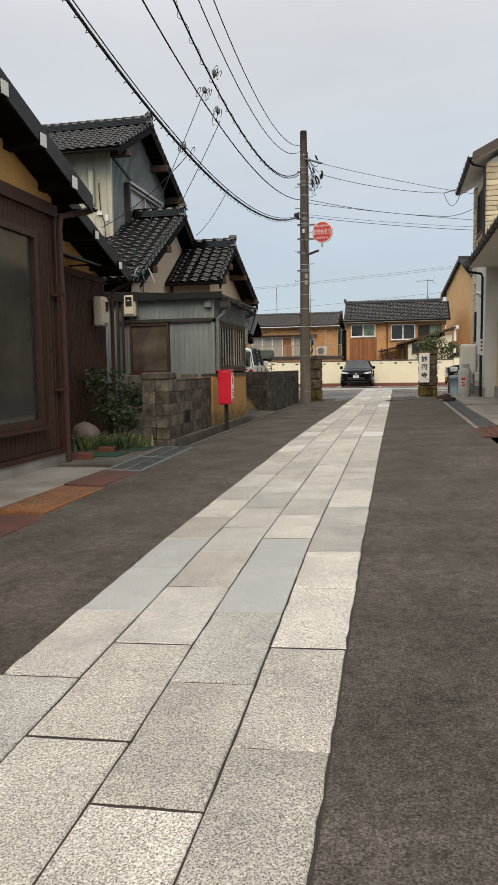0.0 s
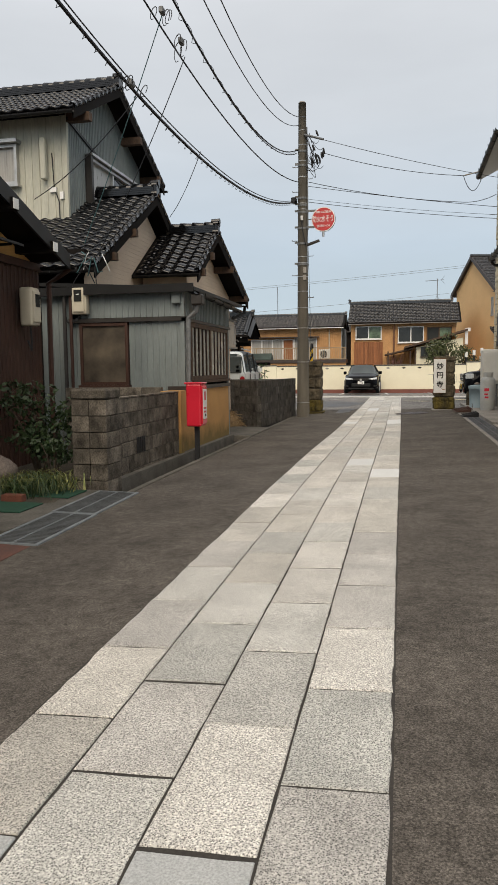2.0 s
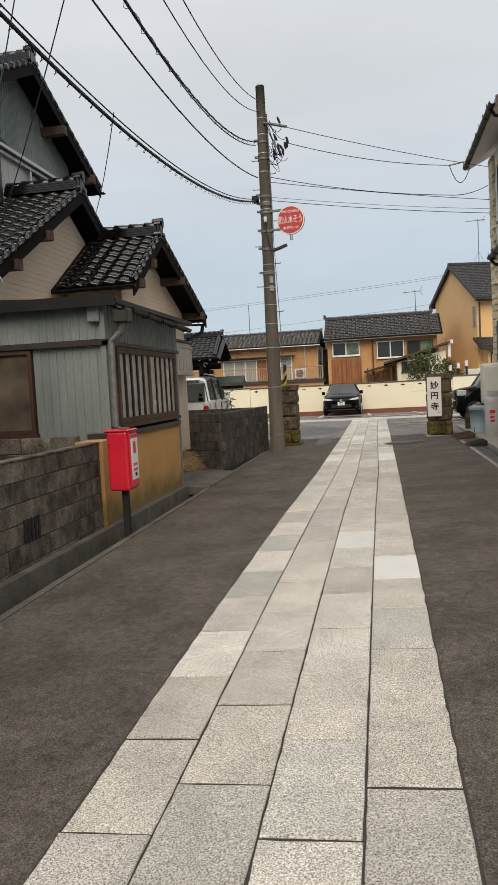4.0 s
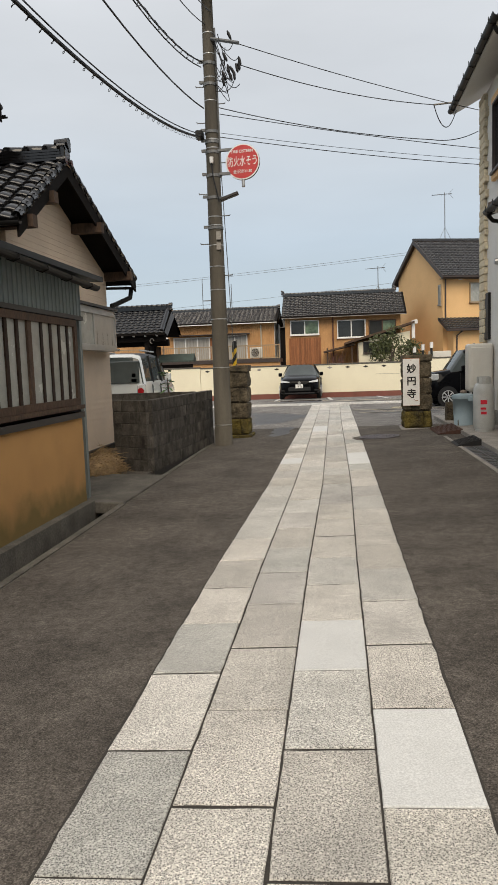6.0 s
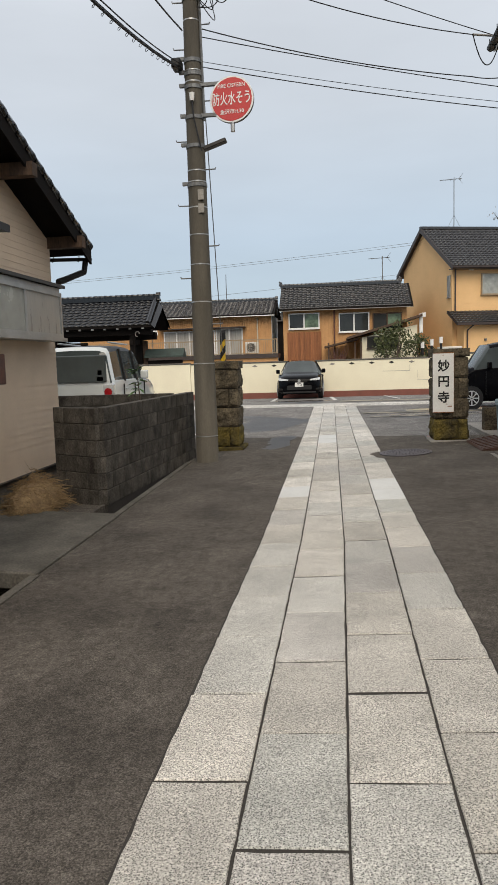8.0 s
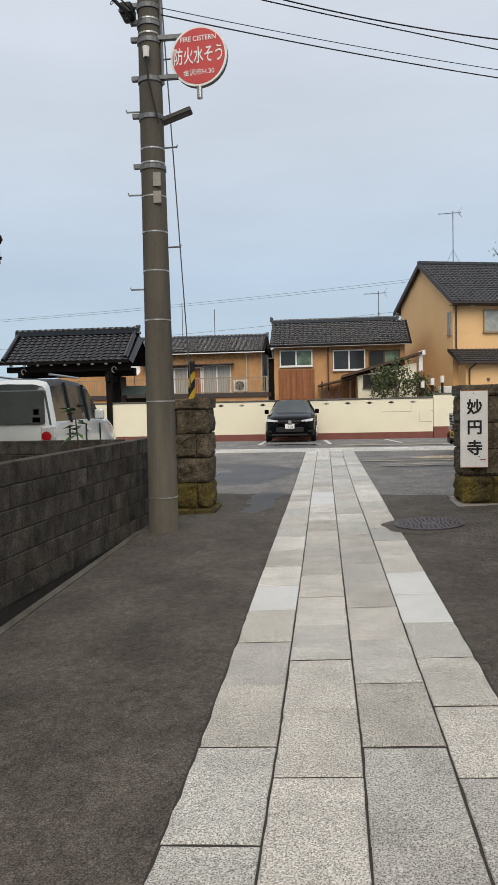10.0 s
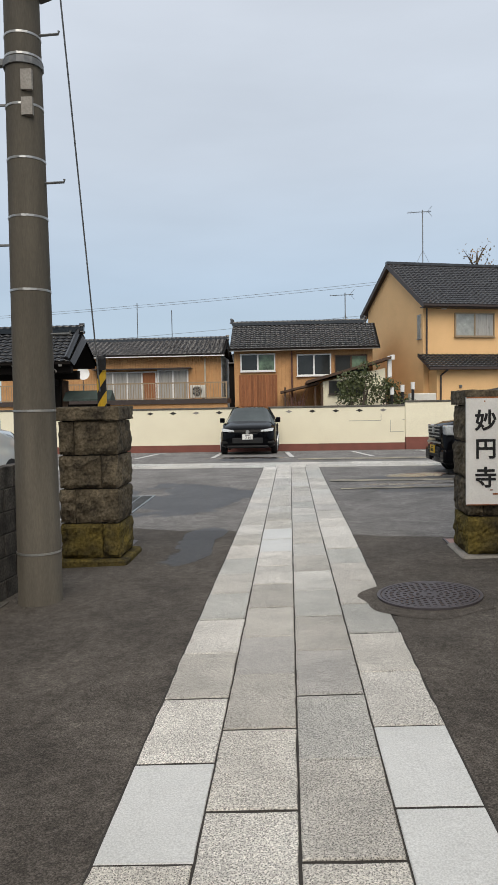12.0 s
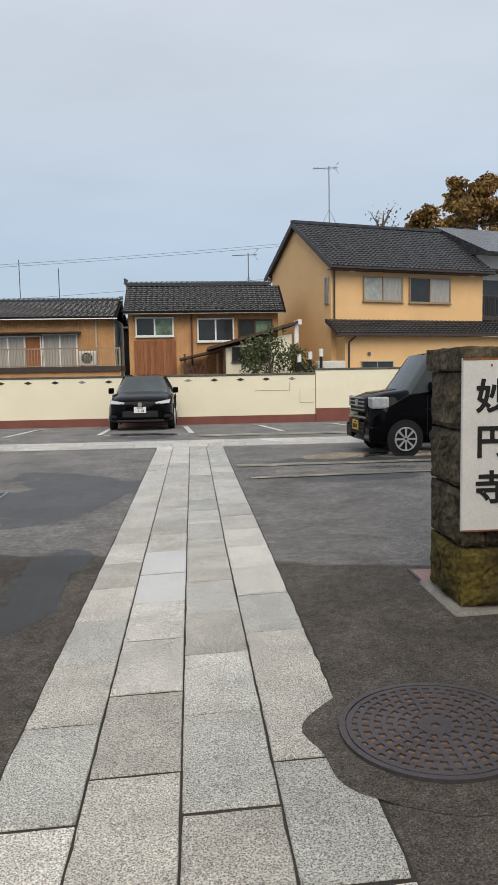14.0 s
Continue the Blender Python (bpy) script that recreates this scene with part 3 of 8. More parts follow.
# ---- ground ----
def build_ground():
    xs = [-400, -120, -40, -20, -12, -8, -6, -5, -4.5, -4, -3.6, -3.2, -2.80, -2.79, -2.47, -2.46, -2, -1.5, -1, -0.5, 0, 0.5, 1, 1.5, 2, 2.3, 2.31, 2.59, 2.6, 3, 3.6, 4.2, 5, 6, 8, 12, 20, 40, 120, 400]
    ys = [-400, -100, -30, -6, -2] + [k * 1.0 for k in range(0, 13)] + [13.0, 13.49, 13.5, 14.0, 14.7, 14.71, 15.5, 16.5, 17.5, 18.5, 19.5, 20.5, 21.5, 22.5, 22.6, 23.5, 24.5, 25.5, 26.5, 26.8, 26.81] + [28 + k for k in range(0, 22)] + [55, 65, 80, 120, 400]
    ys = sorted(set(ys))
    bm = bmesh.new()
    grid = []
    for y in ys:
        row = []
        for x in xs:
            z = ground_z(x, y)
            if -2.795 < x < -2.465 and 13.495 < y < 26.805:
                z -= 0.26
            if 2.305 < x < 2.595 and 12.5 < y < 14.705:
                z -= 0.35
            row.append(bm.verts.new((x, y, z)))
        grid.append(row)
    for a, b in zip(grid, grid[1:]):
        for i in range(len(xs) - 1):
            bm.faces.new((a[i], a[i + 1], b[i + 1], b[i]))
    tagged(finish("ground", bm, m_asphalt), "worn brown asphalt alley opening into a damp grey parking lot", "ground", kind="structure")


build_ground()


def edge_strip(name, x0, x1, y0, y1, up, mat, label, cat="kerb"):
    """A long low strip that follows the ground."""
    bm = bmesh.new()
    n = max(1, int((y1 - y0) / 1.0))
    for k in range(n):
        a, b = y0 + (y1 - y0) * k / n, y0 + (y1 - y0) * (k + 1) / n - 0.006
        hexa(bm, [(x0, a, ground_z(x0, a) - 0.3), (x1, a, ground_z(x1, a) - 0.3), (x1, b, ground_z(x1, b) - 0.3), (x0, b, ground_z(x0, b) - 0.3),
                  (x0, a, ground_z(x0, a) + up), (x1, a, ground_z(x1, a) + up), (x1, b, ground_z(x1, b) + up), (x0, b, ground_z(x0, b) + up)])
    return tagged(finish(name, bm, mat), label, cat, kind="structure")


edge_strip("kerb", -2.47, -2.39, 13.5, 20.45, 0.012, m_concdark, "dark stained concrete edge of the roadside gutter")
edge_strip("kerb", -2.50, -2.42, 22.6, 26.8, 0.01, m_concdark, "dark stained concrete edge of the roadside gutter")
edge_strip("trim", -2.90, -2.78, 13.7, 20.45, 0.07, m_concdark, "mossy concrete footing along the gutter")


# ---- brown clad house ----
def brown_house():
    h = thing("brown_clad_house", "brown ribbed metal clad house with ochre plaster gables and black verges", "house")
    zb = lambda y: ground_z(-3.7, y)
    part("foundation", boxes((-9, 1, -0.6, -3.70, 11.82, 0.10)), m_conc, h, "stained pale concrete foundation")
    part("wall_core", boxes((-9, 3.2, 0.1, -3.78, 11.78, 3.4), (-9, 1.0, 0.1, -3.78, 3.2, 2.6), (-9, 11.78, -0.3, -4.76, 15.85, 2.95)), m_darkwood, h)
    part("cladding", ribbed((-3.74, 1.0, 0.08), (0, 1, 0), (0, 0, 1), 10.8, 3.22, 0.105, 0.03, 0.014, (1, 0, 0)), m_brownsid, h)
    part("cladding", ribbed((-3.74, 11.8, 0.08), (-1, 0, 0), (0, 0, 1), 1.0, 3.22, 0.105, 0.03, 0.014, (0, 1, 0)), m_brownsid, h)
    part("cladding", ribbed((-4.73, 11.8, -0.1), (0, 1, 0), (0, 0, 1), 4.05, 2.98, 0.105, 0.03, 0.014, (1, 0, 0)), m_brownsid, h)
    part("cladding", ribbed((-4.73, 15.86, -0.1), (-1, 0, 0), (0, 0, 1), 3.0, 2.98, 0.105, 0.03, 0.014, (0, 1, 0)), m_brownsid, h)
    part("band", boxes((-3.78, 1, 3.28, -3.68, 11.84, 3.44)), m_brownsid, h, "peeling brown painted band")
    part("band", boxes((-4.78, 11.84, 2.86, -4.68, 15.9, 2.97)), m_brownsid, h)
    part("corner_post", boxes((-3.80, 11.74, 0.05, -3.69, 11.83, 3.28)), m_brownsid, h)
    part("base_flashing", boxes((-3.76, 1, 0.03, -3.68, 11.84, 0.10)), m_brownsid, h)
    # gable plaster: roof slope 0.355, ridge at y = 7.6
    zr = lambda y: 5.11 - 0.355 * abs(y - 7.6)
    part("gable_plaster", prismbm([(3.12, 3.44), (11.8, 3.44), (11.8, zr(11.8) - 0.08), (7.6, 5.01)], "x", -9, -3.745), m_orange, h, "ochre plaster gable")
    z2 = lambda y: 3.02 + 0.36 * (15.7 - y)
    part("gable_plaster", prismbm([(11.8, 2.97), (15.85, 2.97), (15.85, z2(15.85) - 0.06), (11.8, z2(11.8) - 0.06)], "x", -9, -4.735), m_orange, h, "ochre plaster gable")
    for (ya, za, yb, zb_, xv) in ((7.6, 5.11, 12.1, zr(12.1), -3.3), (7.6, 5.11, 1.0, zr(1.0), -3.3)):
        roof = part("roof", prismbm([(ya, za), (yb, zb_), (yb, zb_ + 0.06), (ya, za + 0.06)], "x", -9.4, xv), m_darkwood, h, "dark timber roof deck with black verge")
        part("verge_board", prismbm([(ya, za - 0.14), (yb, zb_ - 0.14), (yb, zb_ + 0.10), (ya, za + 0.10)], "x", xv, xv + 0.035), m_blackmetal, roof)
        part("tile_course", prismbm([(ya, za + 0.06), (yb, zb_ + 0.06), (yb, zb_ + 0.13), (ya, za + 0.13)], "x", -9.4, xv - 0.05), m_tile, roof)
    roof = part("roof", prismbm([(11.6, z2(11.6)), (15.78, z2(15.78)), (15.78, z2(15.78) + 0.06), (11.6, z2(11.6) + 0.06)], "x", -9.4, -4.2), m_darkwood, h, "lower dark roof with black verge")
    part("verge_board", prismbm([(11.6, z2(11.6) - 0.12), (15.78, z2(15.78) - 0.12), (15.78, z2(15.78) + 0.1), (11.6, z2(11.6) + 0.1)], "x", -4.2, -4.165), m_blackmetal, roof)
    part("tile_course", prismbm([(11.6, z2(11.6) + 0.06), (15.78, z2(15.78) + 0.06), (15.78, z2(15.78) + 0.13), (11.6, z2(11.6) + 0.13)], "x", -9.4, -4.25), m_tile, roof)
    for y in (8.95, 9.84, 10.68, 11.51):
        z = zr(y) - 0.16
        p = part("purlin", boxes((-3.95, y - 0.08, z, -3.26, y + 0.08, z + 0.17)), m_darkwood, h)
        part("purlin_cap", boxes((-3.262, y - 0.07, z + 0.01, -3.248, y + 0.07, z + 0.16)), m_white, p, "white painted beam end")
    for y in (12.9, 14.22, 15.26):
        z = z2(y) - 0.14
        p = part("purlin", boxes((-4.8, y - 0.07, z, -4.14, y + 0.07, z + 0.15)), m_darkwood, h)
        part("purlin_cap", boxes((-4.142, y - 0.06, z + 0.01, -4.128, y + 0.06, z + 0.14)), m_white, p, "white painted beam end")
    gutter(h, (-4.0, 12.17, zr(12.1) - 0.06), (-3.25, 12.17, zr(12.1) - 0.06), 0.05)
    gutter(h, (-5.4, 15.86, z2(15.8) - 0.06), (-4.12, 15.86, z2(15.8) - 0.06), 0.05)
    part("downpipe", rod([(-3.35, 12.16, 3.42), (-3.52, 11.95, 3.34), (-3.57, 11.7, 3.27), (-3.58, 11.66, 3.1), (-3.57, 11.64, -0.13)], 0.042, 8), m_brownsid, h, "brown rain pipe")
    for z in (2.2, 0.9):
        part("pipe_clip", boxes((-3.72, 11.61, z, -3.53, 11.7, z + 0.04)), m_brownsid, h)
    part("downpipe", rod([(-4.2, 15.86, 2.9), (-4.45, 15.93, 2.78), (-4.62, 15.95, 2.7), (-4.64, 15.95, -0.1)], 0.04, 8), m_brownsid, h, "brown rain pipe")
    window(h, (-3.72, 7.9, 0.46), (0, 1, 0), 3.27, 2.52, (1, 0, 0), 1, m_brownsid, [m_glass, m_shop], deep=0.07, bar=0.09)
    # slatted sunshade over the back window
    part("awning", prismbm([(-4.74, 3.2), (-4.2, 3.03), (-4.2, 3.0), (-4.74, 3.14)], "y", 13.0, 14.5), m_blackmetal, h, "black metal awning")
    for y in (13.1, 14.35):
        part("awning_bracket", boxes((-4.74, y, 3.0, -4.3, y + 0.03, 3.03)), m_blackmetal, h)


def meter_box(name, x, y, z, nrm, label):
    t = thing(name, label, "meter box")
    if nrm == "x":
        part("case", boxbm(x - 0.2, y - 0.13, z, x, y + 0.13, z + 0.55, 0.04, 3), m_plastic, t, smooth=True)
        part("cover", boxbm(x - 0.02, y - 0.1, z + 0.05, x + 0.025, y + 0.1, z + 0.5, 0.02, 2), m_plastic, t)
        part("meter_window", boxbm(x + 0.024, y - 0.06, z + 0.27, x + 0.032, y + 0.06, z + 0.45), m_glass, t)
        part("cable", rod([(x - 0.1, y, z), (x - 0.1, y + 0.02, z - 0.2), (x - 0.12, y + 0.05, z - 0.35), (x - 0.18, y + 0.05, z - 0.2)], 0.014, 5), m_wire, t)
    else:
        part("case", boxbm(x - 0.14, y, z, x + 0.14, y + 0.16, z + 0.5, 0.03, 3), m_plastic, t, smooth=True)
        part("cover", boxbm(x - 0.11, y - 0.03, z + 0.04, x + 0.11, y + 0.02, z + 0.46, 0.02, 2), m_plastic, t)
        part("meter_window", boxbm(x - 0.07, y - 0.038, z + 0.22, x + 0.07, y - 0.028, z + 0.42), m_glass, t)
        part("dial", boxbm(x - 0.025, y - 0.044, z + 0.33, x + 0.025, y - 0.037, z + 0.35), m_white, t)
        part("cable", rod([(x, y + 0.05, z), (x - 0.05, y + 0.05, z - 0.1), (x - 0.25, y + 0.06, z - 0.12), (x - 0.33, y + 0.08, z + 0.1)], 0.014, 5), m_wire, t)
    return t


m_shop = M("dusty_shop_glass", (0.06, 0.058, 0.05), (0.03, 0.03, 0.027), scale=1.2, rough=0.1, rv=0.05, grain=0.05, bump=0, spec=0.4)
brown_house()
meter_box("electric_meter", -4.44, 15.2, 2.0, "x", "ivory electric meter box on the brown clad wall")


# ---- tiled house: upper storey, two gabled wings, grey lean-to ----
def ridge(parent, x0, x1, y, z, mat, h=0.16, end=True):
    half, zz, w = [], z, 0.15
    while zz < z + h - 0.02:
        half += [(w, zz), (w, zz + 0.032), (w - 0.03, zz + 0.032), (w - 0.03, zz + 0.045)]
        zz, w = zz + 0.045, w - 0.018
    poly = [(y + q, v) for q, v in half] + [(y - q, v) for q, v in reversed(half)]
    r = part("ridge", prismbm(poly, "x", x0, x1), mat, parent)
    n = max(2, int(abs(x1 - x0) / 0.26))
    for k in range(n):
        a = x0 + (x1 - x0) * k / n
        b = a + (x1 - x0) / n
        bm = rod([(a, y, zz), (a + 0.02, y, zz), (b - 0.02, y, zz - 0.006), (b, y, zz - 0.006)], [0.07, 0.088, 0.074, 0.06], 10)
        part("ridge_cap", bm, mat, r, smooth=True)
    if end:
        bm = boxbm(x1 - 0.03, y - 0.12, z - 0.06, x1 + 0.05, y + 0.12, zz + 0.03, 0.025, 2)
        for q in (-1, 1):
            tube(bm, [(x1 - 0.06, y + q * 0.11, z + 0.01), (x1 + 0.07, y + q * 0.11, z + 0.01)], 0.05, 10)
            tube(bm, [(x1 - 0.06, y + q * 0.08, zz + 0.02), (x1 + 0.06, y + q * 0.08, zz + 0.02)], 0.045, 10)
        tube(bm, [(x1 - 0.12, y, zz + 0.08), (x1 + 0.08, y, zz + 0.08)], [0.06, 0.07], 12)
        part("ridge_ornament", bm, mat, r, "rounded black ridge end tile")
    return r


def slope_roof(parent, name, x0, x1, yr, zr, ye, ze, tiles=True, mat=None):
    """One slope, from the ridge line at yr down to the eave at ye, between x0 and the verge x1."""
    mat = mat or m_tile
    roof = part(name, prismbm([(yr, zr), (ye, ze), (ye, ze - 0.07), (yr, zr - 0.07)], "x", x0, x1), m_darkwood, parent, "dark timber roof deck")
    part("verge_board", prismbm([(yr, zr - 0.2), (ye, ze - 0.2), (ye, ze + 0.05), (yr, zr + 0.05)], "x", x1, x1 + 0.03), m_darkwood, roof)
    length = math.hypot(yr - ye, zr - ze)
    v = Vector((0, yr - ye, zr - ze))
    if tiles:
        if ye < yr:
            lay_tiles(roof, (x1 - 0.27 * int((x1 - x0) / 0.27) + 0.02, ye - 0.03, ze + 0.0), (1, 0, 0), v, int((x1 - x0) / 0.27), int(length / 0.235) + 1, mat)
        else:
            tile_sheet("tile_field", (x1, ye + 0.03, ze), (-1, 0, 0), v, int((x1 - x0) / 0.28), int(length / 0.25), mat, roof)
        n = int(length / 0.25)
        for k in range(n):
            a, b = k / n, (k + 0.97) / n
            pa, pb = Vector((x1 + 0.0, ye + (yr - ye) * a, ze + (zr - ze) * a + 0.05)), Vector((x1 + 0.0, ye + (yr - ye) * b, ze + (zr - ze) * b + 0.035))
            part("verge_tile", rod([pa, pb], 0.065, 8), mat, roof, smooth=True)
    return roof


def tiled_house():
    h = thing("tiled_house", "grey clad two-storey house with glossy black tiled gables", "house")
    # upper storey
    part("wall_core", boxes((-11, 20.02, 0, -6.21, 24.3, 6.55), (-9, 18.2, 0, -5.05, 24.0, 3.6), (-9, 20.9, 0, -3.94, 24.88, 3.2), (-6.2, 17.56, -0.2, -3.0, 20.9, 2.6)), m_darkwood, h)
    before = set(h.children)
    gab = lambda s: 6.62 + 1.22 * (1 - abs(s - 1.95) / 2.4) - 4.2
    part("gable_cladding", ribbed((-5.965, 20.0, 4.2), (0, 1, 0), (0, 0, 1), 4.3, 2.4, 0.085, 0.022, 0.013, (1, 0, 0), top=gab), m_greysid, h, "blue-grey ribbed metal gable")
    part("front_cladding", ribbed((-11, 19.99, 3.6), (1, 0, 0), (0, 0, 1), 5.05, 3.05, 0.17, 0.03, 0.016, (0, -1, 0)), m_palesid, h, "pale green-grey ribbed metal wall")
    part("corner_trim", boxes((-6.02, 19.96, 4.3, -5.94, 20.04, 6.5)), m_palesid, h)
    part("gable_band", prismbm([(20.0, 6.62), (24.3, 5.62), (24.3, 5.56), (20.0, 6.56)], "x", -5.95, -5.92), m_blackmetal, h)
    window(h, (-5.95, 20.98, 5.12), (0, 1, 0), 2.55, 0.95, (1, 0, 0), 1, m_silver, [m_curtain, m_glass], deep=0.1, bar=0.06)
    part("window_hood", boxes((-5.96, 20.9, 6.09, -5.78, 23.62, 6.15)), m_silver, h)
    part("window_screen", boxes((-5.95, 20.86, 5.06, -5.8, 20.97, 6.1)), m_alu, h)
    slope_roof(h, "upper_roof", -9.3, -5.55, 21.95, 7.86, 19.45, 6.58)
    slope_roof(h, "upper_roof", -9.3, -5.55, 21.95, 7.86, 25.05, 6.35)
    ridge(h, -9.3, -5.55, 21.95, 7.88, m_tile)
    for y, z in ((20.1, 6.65), (23.1, 7.05), (24.5, 6.45)):
        part("purlin", boxes((-6.0, y - 0.08, z - 0.12, -5.45, y + 0.08, z + 0.05)), m_wood, h)
    gutter(h, (-9.3, 19.38, 6.52), (-5.5, 19.38, 6.52), 0.055)
    gutter(h, (-6.6, 25.1, 6.28), (-5.45, 25.1, 6.28), 0.05)
    part("vent_pipe", boxbm(-6.5, 19.82, 5.35, -6.38, 19.96, 6.2, 0.02), m_palesid, h)
    part("cable_clip", boxes((-6.35, 19.93, 5.1, -6.2, 19.98, 5.2)), m_white, h)
    part("cable_clip", boxes((-6.12, 19.93, 4.95, -6.04, 19.98, 5.1)), m_white, h)
    part("drop_cable", rod([(-6.28, 19.95, 5.9), (-6.25, 19.95, 5.2), (-6.15, 19.95, 4.9), (-6.14, 19.95, 4.3)], 0.012, 4), m_wire, h)
    window(h, (-8.35, 19.97, 5.3), (1, 0, 0), 1.3, 0.82, (0, -1, 0), 1, m_silver, m_curtain, deep=0.1, bar=0.06)
    part("window_hood", boxes((-8.45, 19.75, 6.13, -6.98, 19.97, 6.2)), m_silver, h)
    for c in set(h.children) - before:
        c.location.x -= 0.23
    before = set(h.children)
    # middle wing
    lap = lambda lo, hi, f: (lambda z: f(z))
    def mid(z):
        d = max(0.0, (4.95 - (2.6 + z)) / 0.58)
        return (max(0.0, 3.2 - d), min(6.0, 3.2 + d))
    part("wing_cladding", lapped((-4.86, 18.0, 2.6), (0, 1, 0), 6.0, 2.35, (1, 0, 0), 0.09, 0.005, top=mid), m_beige, h, "beige lap siding gable")
    slope_roof(h, "wing_roof", -9.0, -4.55, 21.2, 5.2, 17.75, 3.2)
    slope_roof(h, "wing_roof", -9.0, -4.55, 21.2, 5.2, 24.2, 3.46)
    ridge(h, -5.95, -4.55, 21.2, 5.22, m_tile)
    for y, z in ((18.6, 3.62), (19.7, 4.25), (22.3, 4.5)):
        part("purlin", boxes((-4.9, y - 0.07, z - 0.2, -4.45, y + 0.07, z - 0.05)), m_wood, h)
    gutter(h, (-9, 17.68, 3.14), (-4.5, 17.68, 3.14), 0.055)
    part("flashing", boxes((-6.0, 20.0, 4.5, -5.92, 21.4, 4.62)), m_blackmetal, h)
    for c in set(h.children) - before:
        c.location.x -= 0.12
    # front wing
    def frontw(z):
        zz = 0.22 + z
        if zz < 2.95:
            return (0.0, 4.0)
        d = 4.4 - zz
        return (max(0.0, 1.2 - d / 0.65), min(4.0, 1.2 + d / 0.4))
    part("wing_cladding", lapped((-3.92, 20.9, 0.22), (0, 1, 0), 4.0, 4.18, (1, 0, 0), 0.085, 0.005, top=frontw), m_beige, h, "beige brick-patterned lap siding")
    part("wing_cladding", lapped((-4.9, 20.88, 2.5), (1, 0, 0), 1.0, 1.0, (0, -1, 0), 0.085, 0.005), m_beige, h)
    part("wing_cladding", lapped((-3.92, 24.9, 0.22), (-1, 0, 0), 4.0, 2.9, (0, 1, 0), 0.085, 0.005), m_beige, h)
    part("plinth", boxes((-8, 20.9, -0.4, -3.89, 24.93, 0.2)), m_concdark, h, "stained concrete plinth")
    part("drip_edge", boxes((-3.94, 20.9, 0.2, -3.86, 24.95, 0.23)), m_blackmetal, h)
    slope_roof(h, "front_roof", -5.0, -3.52, 22.1, 4.5, 20.38, 3.38)
    slope_roof(h, "front_roof", -5.0, -3.52, 22.1, 4.5, 25.4, 3.22)
    ridge(h, -4.7, -3.52, 22.1, 4.5, m_tile)
    for y, z in ((20.7, 3.55), (21.45, 4.0), (23.35, 3.95), (24.9, 3.38)):
        part("purlin", boxes((-3.95, y - 0.07, z - 0.2, -3.42, y + 0.07, z - 0.05)), m_wood, h)
    gutter(h, (-4.9, 20.32, 3.36), (-3.45, 20.32, 3.36), 0.05)
    gutter(h, (-4.3, 25.46, 3.14), (-3.52, 25.46, 3.12), 0.045)
    part("downpipe", rod([(-3.6, 25.46, 3.1), (-3.62, 25.42, 2.92), (-3.8, 25.1, 2.78), (-3.85, 24.98, 2.74)], 0.045, 8), m_blackmetal, h)
    bay = part("bay", boxbm(-3.95, 22.35, 1.9, -3.74, 24.72, 2.62, 0.01), m_silver, h, "shallow aluminium window bay")
    window(h, (-3.74, 22.38, 1.95), (0, 1, 0), 2.3, 0.6, (1, 0, 0), 1, m_silver, [m_frost, m_curtain], deep=0.04, bar=0.05)
    part("bay_roof", boxes((-3.96, 22.3, 2.62, -3.68, 24.78, 2.66)), m_alu, h)
    part("meter_case", boxbm(-3.9, 22.5, 1.38, -3.72, 22.9, 1.72, 0.01), m_rustdark, h, "small rusty brown meter case")
    # grey lean-to
    part("leanto_cladding", ribbed((-5.05, 17.54, 2.27), (1, 0, 0), (0, 0, 1), 2.1, 0.42, 0.11, 0.025, 0.012, (0, -1, 0)), m_greysid, h, "grey ribbed metal wall")
    part("leanto_cladding", ribbed((-3.95, 17.54, -0.1), (1, 0, 0), (0, 0, 1), 1.0, 2.3, 0.11, 0.025, 0.012, (0, -1, 0)), m_greysid, h, "grey ribbed metal wall")
    part("leanto_cladding", ribbed((-5.6, 17.54, -0.1), (1, 0, 0), (0, 0, 1), 0.75, 2.8, 0.11, 0.025, 0.012, (0, -1, 0)), m_greysid, h)
    part("leanto_cladding", ribbed((-2.955, 17.5, 2.2), (0, 1, 0), (0, 0, 1), 3.3, 0.5, 0.11, 0.025, 0.012, (1, 0, 0)), m_greysid, h)
    part("corner_trim", boxes((-3.0, 17.49, 1.05, -2.93, 17.56, 2.68)), m_greysid, h)
    part("band", boxes((-5.05, 17.46, 2.19, -2.9, 17.55, 2.26), (-2.97, 17.46, 2.19, -2.9, 20.75, 2.24)), m_alu, h)
    window(h, (-4.86, 17.53, 1.1), (1, 0, 0), 0.9, 1.08, (0, -1, 0), 0, m_brownsid, m_frostdark, deep=0.05, bar=0.05)
    fr = window(h, (-2.95, 17.8, 1.16), (0, 1, 0), 2.7, 1.02, (1, 0, 0), 1, m_wood, m_frost, deep=0.05, bar=0.08)
    for k in range(2):
        for q in range(4):
            y = 17.87 + 1.35 * k + 0.252 * (q + 1)
            part("lattice_bar", boxes((-2.937, y - 0.032, 1.2, -2.918, y + 0.032, 2.14)), m_darkbrown, fr)
    part("end_wall", boxes((-4.5, 20.75, -0.2, -2.96, 20.83, 2.62)), m_greysid, h)
    part("leanto_roof", prismbm([(-5.9, 2.86), (-2.70, 2.68), (-2.70, 2.74), (-5.9, 2.92)], "y", 17.36, 21.0), m_blackmetal, h, "dark metal lean-to roof")
    part("fascia", boxes((-5.8, 17.34, 2.66, -2.72, 17.38, 2.8)), m_blackmetal, h)
    gutter(h, (-2.66, 17.36, 2.66), (-2.66, 20.6, 2.58), 0.055)
